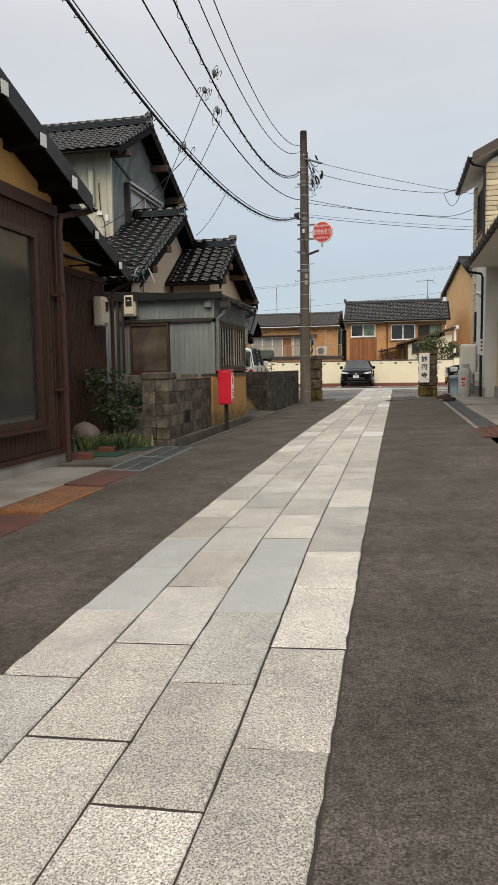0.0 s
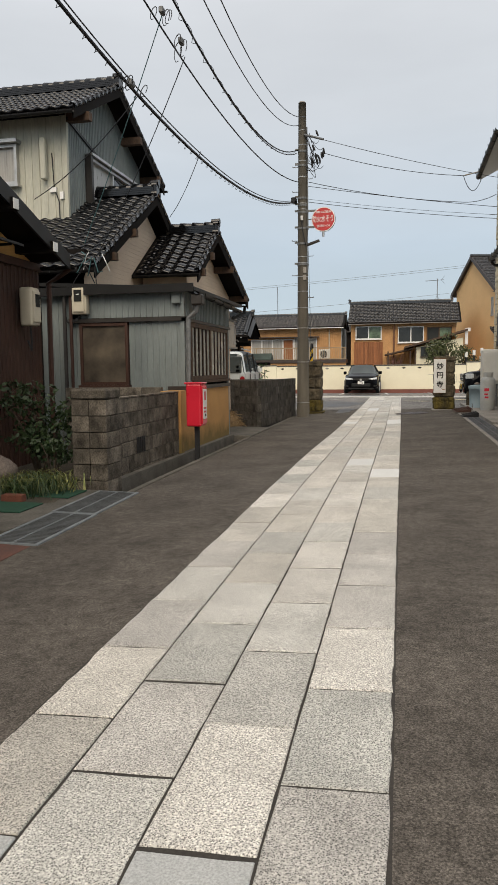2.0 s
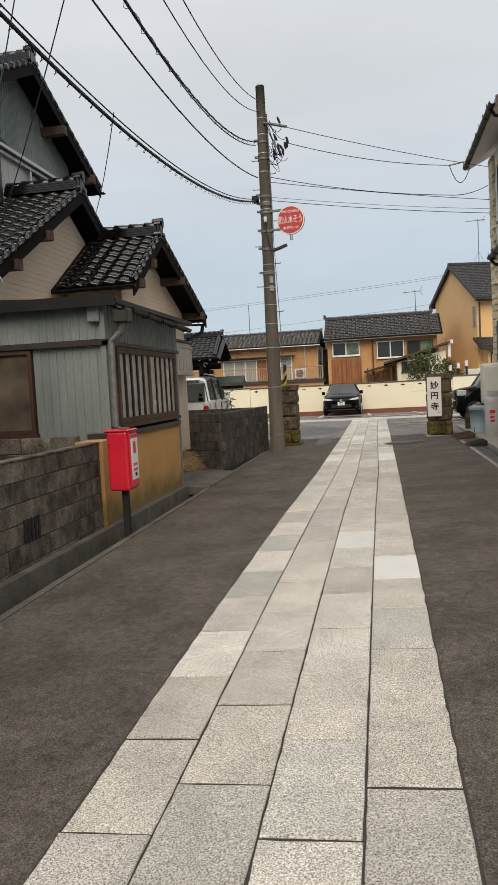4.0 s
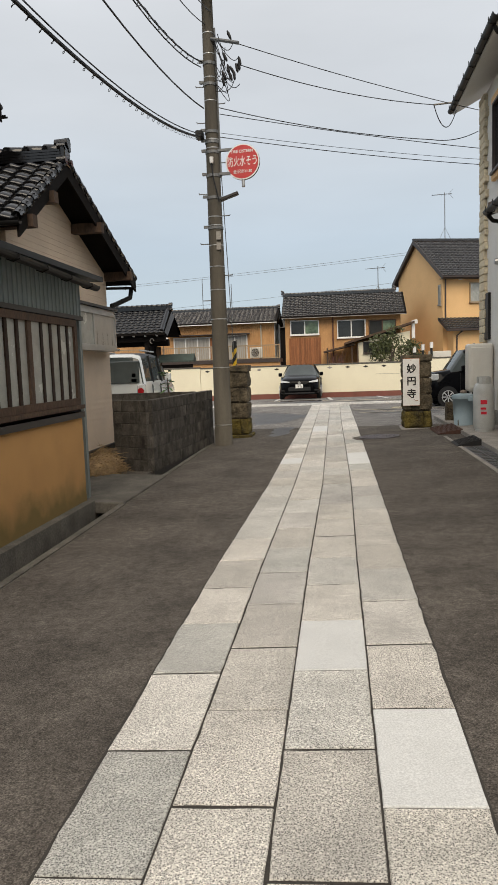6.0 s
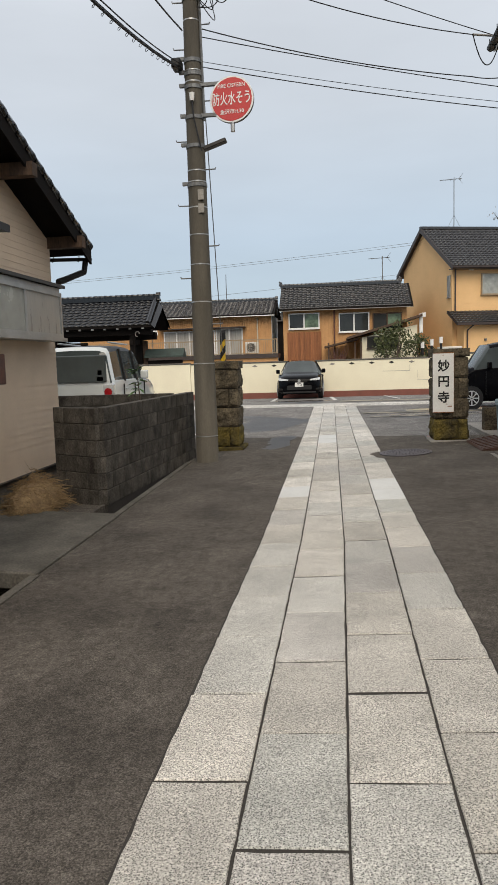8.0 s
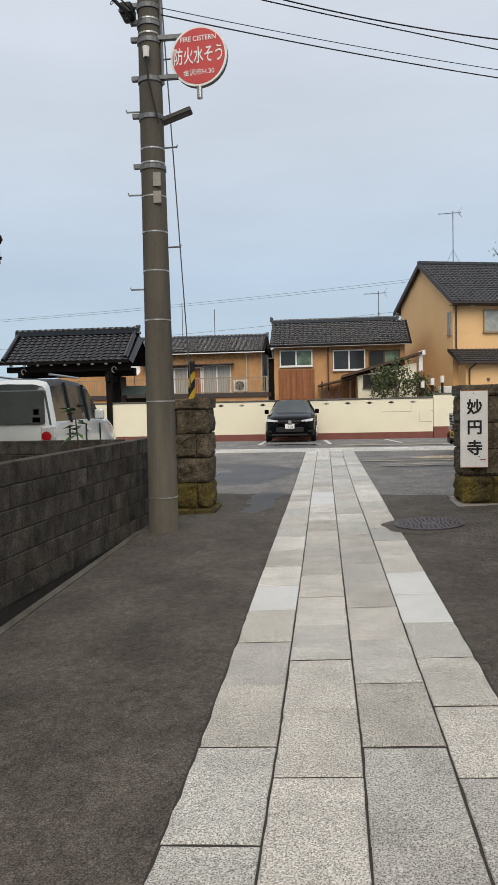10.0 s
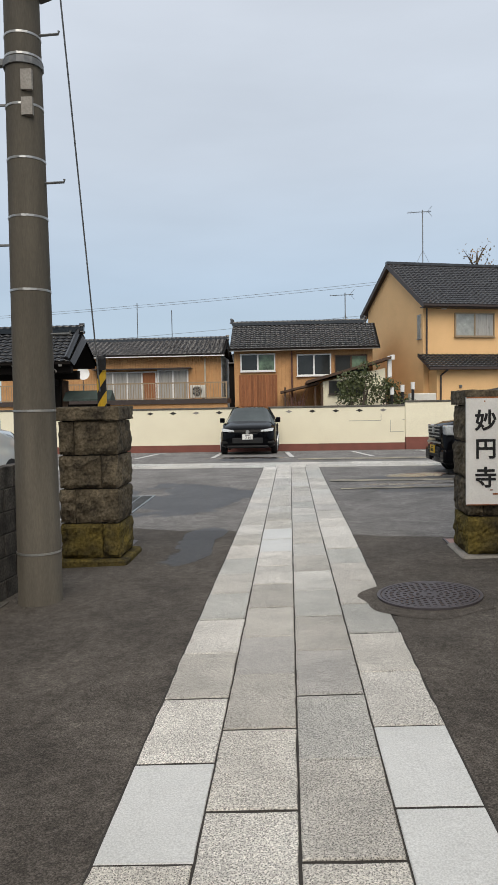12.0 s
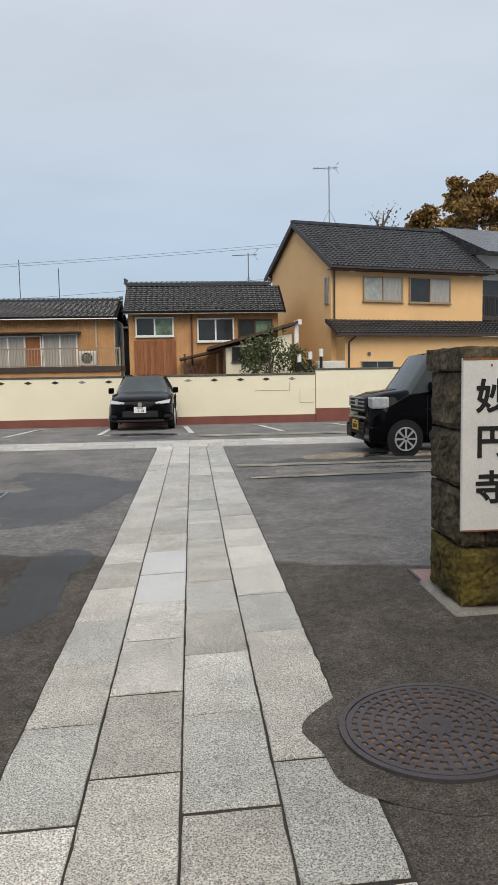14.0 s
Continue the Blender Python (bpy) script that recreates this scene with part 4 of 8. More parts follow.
    part("gutter_box", boxbm(-2.78, 17.38, 2.44, -2.58, 17.58, 2.62, 0.02), m_alu, h)
    part("downpipe", rod([(-2.68, 17.48, 2.45), (-2.72, 17.5, 2.34), (-2.86, 17.5, 2.22), (-2.87, 17.5, 1.15), (-2.82, 17.55, 1.09), (-2.8, 17.75, 1.08)], 0.045, 8), m_steel, h, "grey rain pipe")
    part("junction_box", boxbm(-3.14, 17.44, 2.48, -2.98, 17.52, 2.68, 0.01), m_greysid, h)
    part("vent_hood", rod([(-3.9, 20.95, 2.75), (-3.6, 20.9, 2.8), (-3.5, 20.9, 2.74)], [0.06, 0.06, 0.05], 8), m_steel, h)
    part("plaster_wall", boxes((-3.2, 17.12, -0.3, -2.9, 20.5, 1.0)), m_plaster, h, "ochre plaster wall, mossy at its foot")
    part("plaster_return", boxes((-3.2, 16.96, -0.3, -2.85, 17.115, 1.0)), m_plaster, h)
    part("ledge", boxes((-3.22, 17.4, 1.0, -2.87, 20.53, 1.07)), m_alu, h, "dark metal ledge")
    part("downpipe", rod([(-5.1, 17.42, 2.85), (-5.12, 17.45, 0)], 0.035, 8), m_alu, h)
    part("downpipe", rod([(-4.98, 17.42, 2.75), (-5.0, 17.45, 0)], 0.03, 8), m_brownsid, h)


m_frostdark = M("brown_frosted_glass", (0.16, 0.13, 0.095), (0.035, 0.03, 0.026), scale=1.6, rough=0.3, rv=0.05, grain=0.03, bump=0, spec=0.6)
m_plaster = M("mossy_ochre_plaster", (0.52, 0.29, 0.11), (0.44, 0.24, 0.09), scale=1.6, rough=0.9, grain=0.1, gscale=80, bump=0.25)


def add_damp(m):
    """Green-brown algae that creeps up from the foot of the plaster in an uneven line."""
    n, l = m.node_tree.nodes, m.node_tree.links
    b = n["Principled BSDF"]
    old = b.inputs["Base Color"].links[0].from_socket
    tc, sep, nz = n.new("ShaderNodeTexCoord"), n.new("ShaderNodeSeparateXYZ"), n.new("ShaderNodeTexNoise")
    l.new(tc.outputs["Object"], sep.inputs[0])
    l.new(tc.outputs["Object"], nz.inputs["Vector"])
    nz.inputs["Scale"].default_value, nz.inputs["Detail"].default_value = 3.0, 8
    ad = n.new("ShaderNodeMath")
    ad.operation = "MULTIPLY_ADD"
    ad.inputs[1].default_value = 0.55
    l.new(nz.outputs["Fac"], ad.inputs[0])
    l.new(sep.outputs[2], ad.inputs[2])
    mr = n.new("ShaderNodeMapRange")
    for i, q in zip((1, 2, 3, 4), (0.62, 0.34, 0.0, 0.85)):
        mr.inputs[i].default_value = q
    l.new(ad.outputs[0], mr.inputs[0])
    mx = n.new("ShaderNodeMixRGB")
    mx.inputs[2].default_value = (0.15, 0.115, 0.04, 1)
    l.new(mr.outputs[0], mx.inputs[0])
    l.new(old, mx.inputs[1])
    l.new(mx.outputs[0], b.inputs["Base Color"])


add_damp(m_plaster)
tiled_house()
meter_box("electric_meter", -4.8, 17.36, 2.33, "y", "ivory electric meter box on the grey lean-to wall")


# ---- alley edge things ----
def extinguisher_box():
    t = thing("fire_extinguisher_box", "red enamelled fire extinguisher box with white label on a black post", "extinguisher box")
    part("case", boxbm(-2.66, 16.62, 0.44, -2.41, 16.95, 1.13, 0.03, 3), m_red, t)
    part("door", boxbm(-2.412, 16.65, 0.48, -2.392, 16.92, 1.09, 0.008), m_red, t)
    part("door_label", boxes((-2.392, 16.68, 0.56, -2.388, 16.9, 1.04)), m_white, t, "white label panel")
    part("lettering", boxes((-2.388, 16.75, 0.86, -2.386, 16.83, 1.0), (-2.388, 16.72, 0.72, -2.386, 16.86, 0.75), (-2.388, 16.72, 0.66, -2.386, 16.86, 0.69)), m_red, t)
    part("handle", boxbm(-2.39, 16.77, 0.60, -2.375, 16.81, 0.64, 0.004), m_blackmetal, t)
    part("lid", boxbm(-2.69, 16.61, 1.12, -2.395, 16.96, 1.15, 0.012), m_red, t)
    part("post", boxes((-2.56, 16.74, ground_z(-2.5, 16.8) - 0.2, -2.49, 16.81, 0.44)), m_black, t, "black square post")
    return t


extinguisher_box()

apron = tagged(finish("pavement", boxes((-3.70, 2.0, -0.5, -2.82, 11.35, -0.12)), m_conc), "pale weathered concrete apron before the brown house", "apron", kind="structure")
garden = bmesh.new()
hexa(garden, [(-4.7, 11.85, -0.5), (-2.8, 11.85, -0.5), (-2.8, 13.6, -0.5), (-4.7, 17.3, -0.5), (-4.7, 11.85, -0.08), (-2.8, 11.85, -0.11), (-3.2, 13.7, -0.06), (-4.7, 17.3, 0.02)])
tagged(finish("ground", garden, m_soil), "bare garden soil beside the block wall", "garden bed", kind="structure")
tagged(finish("pavement", boxes((-3.6, 11.4, -0.5, -2.78, 13.62, -0.085)), m_concdark), "mossy concrete step before the garden", "step", kind="structure")


def plate(name, x0, x1, y0, y1, mat, label, studs=False, tilt=0.03):
    t = thing(name, label, "steel plate")
    z0, z1 = ground_z(x0, (y0 + y1) / 2) + 0.012 + tilt, ground_z(x1, (y0 + y1) / 2) + 0.008
    bm = bmesh.new()
    hexa(bm, [(x0, y0, z0 - 0.1), (x1, y0, z1 - 0.05), (x1, y1, z1 - 0.05), (x0, y1, z0 - 0.1), (x0, y0, z0), (x1, y0, z1), (x1, y1, z1), (x0, y1, z0)])
    part("sheet", bm, mat, t)
    bm = bmesh.new()
    for i in range(9 if studs else 0):
        for j in range(18):
            x, y = x0 + 0.06 + (x1 - x0 - 0.12) * i / 8, y0 + 0.08 + (y1 - y0 - 0.16) * j / 17
            z = z0 + (z1 - z0) * (x - x0) / (x1 - x0)
            block(bm, x - 0.014, y - 0.022, z, x + 0.014, y + 0.022, z + 0.006)
    if studs:
        part("tread_studs", bm, m_ironrust, t)
    return t


plate("gutter_plate", -2.90, -2.22, 6.6, 8.45, m_rustdark, "flat dark brown rusted steel plate bridging the gutter")
plate("gutter_plate", -2.86, -2.30, 8.5, 9.9, m_rust, "orange rusted studded steel plate bridging the gutter", True)
plate("gutter_plate", -2.80, -2.34, 9.92, 11.05, m_rustdark, "reddish brown rusted steel plate bridging the gutter")


def grate(name, x0, x1, y0, y1, label, mat, along="y", n=14, tilt=0.03, z=None):
    t = thing(name, label, "drain grate")
    za = ground_z(x0, y0) + 0.01 + tilt
    zb = ground_z(x1, y0) + 0.012
    za2, zb2 = ground_z(x0, y1) + 0.01 + tilt, ground_z(x1, y1) + 0.012
    def pt(a, b, dz=0.0):
        return (x0 + (x1 - x0) * a, y0 + (y1 - y0) * b, (za * (1 - a) + zb * a) * (1 - b) + (za2 * (1 - a) + zb2 * a) * b + dz)
    def bar(bm, a0, b0, a1, b1, d=0.03):
        hexa(bm, [pt(a0, b0, -d), pt(a1, b0, -d), pt(a1, b1, -d), pt(a0, b1, -d), pt(a0, b0), pt(a1, b0), pt(a1, b1), pt(a0, b1)])
    for f in ((0, 0, 0.07, 1), (0.93, 0, 1, 1), (0.07, 0, 0.93, 0.02), (0.07, 0.98, 0.93, 1), (0.48, 0.02, 0.52, 0.98)):
        bm = bmesh.new()
        bar(bm, *f)
        part("frame_bar", bm, mat, t)
    for k in range(n):
        b = 0.02 + 0.96 * (k + 0.5) / n
        bm = bmesh.new()
        bar(bm, 0.07, b - 0.16 / n, 0.93, b + 0.16 / n, 0.025)
        part("slat", bm, m_slat, t)
    # a black filler below the slats stands for the shade in the drain
    bm = bmesh.new()
    bar(bm, 0.02, 0.01, 0.98, 0.99, 0.0)
    for v in bm.verts:
        v.co.z -= 0.04
    hexa(bm, [pt(0.0, 0, -0.16), pt(1, 0, -0.1), pt(1, 1, -0.1), pt(0, 1, -0.16), pt(0.0, 0, -0.045), pt(1, 0, -0.045), pt(1, 1, -0.045), pt(0, 1, -0.045)])
    part("drain_bed", bm, m_black, t)
    return t


# slat steel coloured darker than the frame, for the grate's shaded inside
m_slat = M("steel_darkened_for_drain_shade", (0.12, 0.13, 0.135), (0.07, 0.075, 0.08), scale=6, rough=0.6, metal=0.2, grain=0.2, gscale=40, bump=0.05)
m_grate = M("blue_grey_steel_grate", (0.3, 0.335, 0.35), (0.2, 0.225, 0.24), scale=6, rough=0.5, metal=0.4, grain=0.15, gscale=40, bump=0.05)
grate("drain_grate", -2.78, -2.28, 11.06, 12.28, "blue-grey galvanised steel grate laid over the gutter", m_grate, n=26)
grate("drain_grate", -2.80, -2.30, 12.30, 13.50, "blue-grey galvanised steel grate laid over the gutter", m_grate, n=26)


def rock(name, x, y, z, r, label):
    bm = bmesh.new()
    bmesh.ops.create_icosphere(bm, subdivisions=3, radius=1)
    for v in bm.verts:
        d = v.co.normalized()
        k = 1 + 0.22 * noise.noise(d * 1.7 + Vector((x, y, z)))
        v.co = Vector((d.x * r[0] * k + x, d.y * r[1] * k + y, z + d.z * r[2] * k))
    return tagged(finish(name, bm, m_rock, smooth=True), label, "rock")


rock("garden_rock", -4.25, 13.7, 0.10, (0.24, 0.22, 0.2), "rounded reddish grey garden rock on soil")
for y, x0 in ((12.15, -3.62), (13.0, -3.5)):
    tagged(finish("rubber_mat", boxbm(x0, y, -0.083, x0 + 0.55, y + 0.5, -0.066, 0.006), m_greenmat), "dark green rubber mat on the concrete step", "mat")
for y in (12.0, 12.8):
    tagged(finish("loose_brick", boxbm(-3.60, y - 0.12, -0.083, -3.35, y - 0.01, 0.0, 0.006), m_brick), "single red brick laid on the concrete step", "brick")


def leaf_cloud(bm, centre, radii, count, size, droop=0.3, seed=1, hole=0.25):
    """Many small pointed leaves in an uneven crown with gaps."""
    rng = random.Random(seed)
    k = 0
    while k < count:
        d = Vector((rng.gauss(0, 1), rng.gauss(0, 1), rng.gauss(0, 1))).normalized()
        rr = rng.random() ** 0.45
        p = Vector((d.x * radii[0], d.y * radii[1], d.z * radii[2])) * rr
        if noise.noise((p + Vector(centre)) * (1.6 / max(radii))) < -hole + 0.1 * rng.random() and rr > 0.3:
            k += 1
            continue
        p += Vector(centre)
        a = Vector((rng.uniform(-1, 1), rng.uniform(-1, 1), rng.uniform(-1, 0.5) - droop)).normalized()
        b = a.cross(Vector((rng.uniform(-1, 1), rng.uniform(-1, 1), rng.uniform(-1, 1)))).normalized()
        s = size * rng.uniform(0.6, 1.3)
        q = [p, p + a * s * 0.5 + b * s * 0.28, p + a * s, p + a * s * 0.5 - b * s * 0.28]
        bm.faces.new([bm.verts.new(x) for x in q])
        k += 1


def shrub(name, x, y, z0, height, radii, count, size, label, cat="shrub", leaf=None, stems=5, seed=3):
    t = thing(name, label, cat)
    rng = random.Random(seed)
    bm = bmesh.new()
    for k in range(stems):
        a = 2 * math.pi * k / stems + rng.random()
        e = Vector((x + math.cos(a) * radii[0] * 0.6, y + math.sin(a) * radii[1] * 0.6, z0 + height * rng.uniform(0.7, 1.0)))
        m_ = Vector((x, y, z0)).lerp(e, 0.5) + Vector((rng.uniform(-0.06, 0.06), rng.uniform(-0.06, 0.06), height * 0.08))
        tube(bm, [(x + math.cos(a) * 0.03, y + math.sin(a) * 0.03, z0 - 0.05), m_, e], [0.022 * height + 0.005, 0.012 * height + 0.004, 0.004], 5)
    part("stem", bm, m_bark, t)
    bm = bmesh.new()
    for k in range(7):
        a = rng.uniform(0, 6.28)
        c = (x + math.cos(a) * radii[0] * rng.uniform(0.1, 0.65), y + math.sin(a) * radii[1] * rng.uniform(0.1, 0.65), z0 + height * rng.uniform(0.45, 0.95))
        leaf_cloud(bm, c, tuple(r * rng.uniform(0.4, 0.65) for r in radii), count // 7, size, seed=seed * 10 + k)
    part("foliage", bm, leaf or m_leaf, t)
    return t


shrub("nandina_shrub", -4.1, 14.5, -0.02, 1.05, (0.7, 0.5, 0.5), 1300, 0.085, "dark green leafy nandina shrub beside the block wall", seed=5)
shrub("nandina_shrub", -3.75, 14.2, -0.02, 0.55, (0.4, 0.35, 0.3), 900, 0.07, "low dark green shrub beside the block wall", seed=9)


def grass_clump(name, x, y, z0, n, length, label, mat, seed):
    rng = random.Random(seed)
    bm = bmesh.new()
    for k in range(n):
        a, o = rng.uniform(0, 6.28), Vector((x + rng.gauss(0, 0.16), y + rng.gauss(0, 0.2), z0))
        d, l = Vector((math.cos(a), math.sin(a), 0)), length * rng.uniform(0.5, 1.2)
        s = Vector((-d.y, d.x, 0)) * rng.uniform(0.006, 0.012)
        prev = None
        for q, (r, h) in enumerate(((0, 0), (0.3, 0.55), (0.75, 0.6), (1.1, 0.25))):
            c = o + d * r * l + Vector((0, 0, h * l))
            w = s * (1 - q / 3.3)
            cur = (bm.verts.new(c - w), bm.verts.new(c + w))
            if prev:
                bm.faces.new((prev[0], prev[1], cur[1], cur[0]))
            prev = cur
    return tagged(finish(name, bm, mat), label, "grass", kind="stuff")


for k, (x, y) in enumerate(((-3.95, 13.2), (-3.6, 13.35), (-3.35, 13.45), (-4.2, 12.9), (-3.75, 13.6), (-3.45, 13.25))):
    grass_clump("ornamental_grass", x, y, -0.08, 120, 0.3, "arching yellow-green grass on the garden soil", m_leafpale if k % 2 == 0 else m_leaf, 40 + k)

# bridge slab over the gutter, straw behind it
bm = bmesh.new()
hexa(bm, [(-4.2, 20.68, -0.22), (-2.42, 20.42, -0.2), (-2.40, 22.62, -0.2), (-4.2, 22.9, -0.22), (-4.2, 20.68, -0.055), (-2.42, 20.42, -0.06), (-2.40, 22.62, -0.055), (-4.2, 22.9, -0.05)])
bmesh.ops.bevel(bm, geom=list(bm.edges), offset=0.012, segments=1, affect="EDGES")
tagged(finish("bridge_slab", bm, m_concdark), "grey concrete slab bridging the gutter to a narrow passage", "concrete slab", kind="structure")


def straw_heap():
    bm = bmesh.new()
    rng = random.Random(8)
    for k in range(1500):
        a, r = rng.uniform(0, 6.28), rng.random() ** 0.5
        x, y = -3.55 + math.cos(a) * r * 0.32, 23.1 + math.sin(a) * r * 0.6
        z = -0.05 + 0.42 * (1 - r * r) * rng.random()
        d = Vector((rng.uniform(-1, 1), rng.uniform(-1, 1), rng.uniform(-0.6, 0.2))).normalized() * rng.uniform(0.1, 0.25)
        s = Vector((0, 0, 0.006))
        v = [bm.verts.new(q) for q in (Vector((x, y, z)) - s, Vector((x, y, z)) + s, Vector((x, y, z)) + d + s * 0.3)]
        bm.faces.new(v)
    core = bmesh.ops.create_icosphere(bm, subdivisions=2, radius=1)["verts"]
    for v in core:
        v.co = Vector((-3.55 + v.co.x * 0.28, 23.1 + v.co.y * 0.55, -0.06 + max(0, v.co.z) * 0.3))
    tagged(finish("straw_heap", bm, m_straw), "heap of dry brown straw in the passage by the block wall", "straw", kind="stuff")


straw_heap()


# ---- utility pole and its fittings ----
def utility_pole():
    t = thing("utility_pole", "tall weathered concrete utility pole with bands, steps and cable fittings", "utility pole")
    base, top = Vector((-2.145, 26.80, -0.3)), Vector((-2.155, 26.82, 8.92))
    at = lambda z: base.lerp(top, (z + 0.3) / 9.3)
    rad = lambda z: 0.185 - 0.0085 * z
    part("shaft", rod([at(z) for z in (-0.3, 2, 4, 6, 8, 8.98)], [rad(z) for z in (-0.3, 2, 4, 6, 8, 8.98)], 24), m_pole, t, smooth=True)
    part("cap", rod([at(8.98), at(9.02)], [rad(9) + 0.006, rad(9) - 0.03], 20), m_conc, t)
    for z in (0.35, 1.55, 2.55, 3.15, 3.62, 4.05, 4.45, 4.62, 5.45, 5.98, 6.15, 6.9, 7.35, 7.8, 8.2):
        part("band", rod([at(z), at(z + 0.018)], rad(z) + 0.004, 20), m_silver, t, "thin bright steel band")
    for z in (4.38, 4.98, 5.42, 5.88, 6.08, 6.28, 7.2, 7.6):
        part("bracket_band", rod([at(z), at(z + 0.055)], rad(z) + 0.014, 16), m_steel, t)
        part("bracket_bolt", boxes((at(z).x - rad(z) - 0.09, at(z).y - 0.03, z, at(z).x - rad(z), at(z).y + 0.03, z + 0.05)), m_steel, t)
    for k, z in enumerate((2.2, 2.95, 3.45, 4.1, 4.65, 5.1, 5.7, 6.5, 6.85, 7.2)):
        s = -1 if k % 2 else 1
        c = at(z)
        part("step_bolt", rod([c, c + Vector((s * (rad(z) + 0.16), -0.02, 0.0)), c + Vector((s * (rad(z) + 0.165), -0.02, 0.025))], 0.011, 5), m_steel, t)
    # rust streak strip and plates
    part("number_plate", boxes((at(4.2).x + 0.03, at(4.2).y - rad(4.2) - 0.012, 4.12, at(4.2).x + 0.12, at(4.2).y - rad(4.2) + 0.02, 4.28), (at(4.0).x + 0.03, at(4).y - rad(4) - 0.012, 3.92, at(4).x + 0.12, at(4).y - rad(4) + 0.02, 4.06)), m_conc, t, "small worn number plates")
    part("conduit", rod([at(z) + Vector((rad(z) + 0.02, -0.03, 0)) for z in (5.4, 6.4, 7.4, 8.3)], 0.02, 6), m_steel, t)
    part("splice_box", boxbm(-2.46, 26.6, 6.12, -2.31, 26.86, 6.26, 0.02), m_blackmetal, t, "black cable closure")
    part("insulator", rod([at(5.66) + Vector((0.0, -rad(5.6) - 0.05, 0)), at(5.78) + Vector((0.0, -rad(5.6) - 0.05, 0))], [0.035, 0.042], 10), m_white, t)
    part("earth_cable", rod([at(5.66) + Vector((0, -0.19, 0)), at(5.4) + Vector((0.02, -0.19, 0)), at(5.1) + Vector((0.08, -0.18, 0)), at(4.9) + Vector((0.12, -0.16, 0))], 0.012, 5), m_wire, t)
    lamp = part("lamp_arm", boxbm(-2.03, 26.76, 4.92, -1.64, 26.9, 4.98, 0.012), m_alu, t, "flat alley lamp on a short arm")
    lamp.matrix_basis = Matrix.Translation((-1.96, 26.84, 4.93)) @ pose(0, 0, 0, 0, -18, 0) @ Matrix.Translation((1.96, -26.84, -4.93))
    # tangled transformers leads and clamps at the top
    part("cross_arm", rod([(-2.08, 26.72, 8.0), (-1.5, 26.35, 7.72)], 0.035, 6), m_steel, t, "grey steel cable arm")
    rng = random.Random(4)
    def loop(a, b, drop, out):
        """A slack lead that hangs from one clamp to the next in a smooth bow."""
        a, b = Vector(a), Vector(b)
        return [a.lerp(b, q / 12) + Vector((out * math.sin(math.pi * q / 12), 0, -drop * math.sin(math.pi * q / 12))) for q in range(13)]
    for k in range(14):
        z0, z1 = rng.uniform(7.0, 8.25), rng.uniform(7.0, 8.0)
        a = at(z0) + Vector((rad(z0), -0.1, 0))
        b = Vector((rng.uniform(-1.92, -1.5), rng.uniform(26.35, 26.7), z1))
        part("jumper_lead", rod(loop(a, b, rng.uniform(0.05, 0.4), rng.uniform(0.0, 0.2)), 0.0075, 5), m_wire, t)
    for k in range(11):
        c = Vector((-1.88 + rng.uniform(0, 0.36), 26.55, 7.15 + rng.uniform(0, 0.95)))
        d = Vector((rng.uniform(0.02, 0.1), 0, -0.17))
        part("cable_clamp", rod([c, c + d * 0.3, c + d * 0.8, c + d], [0.014, 0.03, 0.026, 0.012], 8), m_blackmetal, t)
    return t


utility_pole()


def cistern_sign():
    t = thing("fire_cistern_sign", "round faded red fire cistern sign with white lettering", "sign")
    m = Matrix.Translation((-1.54, 26.72, 5.62)) @ pose(0, 0, 0, 90, 0, -6)
    def disc(r, z0, z1, seg=40):
        bm = rod([(0, 0, z0), (0, 0, z1)], r, seg)
        bm.transform(m)
        return bm
    part("panel", disc(0.345, -0.07, 0.0), m_steel, t, "grey sign box")
    part("rim", disc(0.347, -0.01, 0.006), m_white, t, "white rim")
    part("face", disc(0.322, -0.002, 0.009), m_signred, t)
    mm = m @ Matrix.Translation((0, 0, 0.012))
    text_part("lettering", "防火水そう", 0.135, m_white, t, mm @ Matrix.Translation((0, 0.0, 0)) @ Matrix.Diagonal((0.93, 1.55, 1, 1)), 0.002, 0.0012)
    text_part("lettering", "FIRE CISTERN", 0.082, m_white, t, mm @ Matrix.Translation((0, 0.2, 0)), 0.002, 0.0008, 0.9)
    text_part("lettering", "金沢市H.30", 0.078, m_white, t, mm @ Matrix.Translation((0, -0.19, 0)), 0.002, 0.0005)
    for z in (5.42, 5.88):
        part("bracket_arm", boxes((-2.05, 26.74, z - 0.022, -1.62, 26.8, z + 0.028)), m_steel, t)
    part("lamp_housing", rod([(-1.54, 26.74, 5.28), (-1.54, 26.74, 5.14)], [0.034, 0.034], 10), m_silver, t, "small silver downlight")
    return t


cistern_sign()


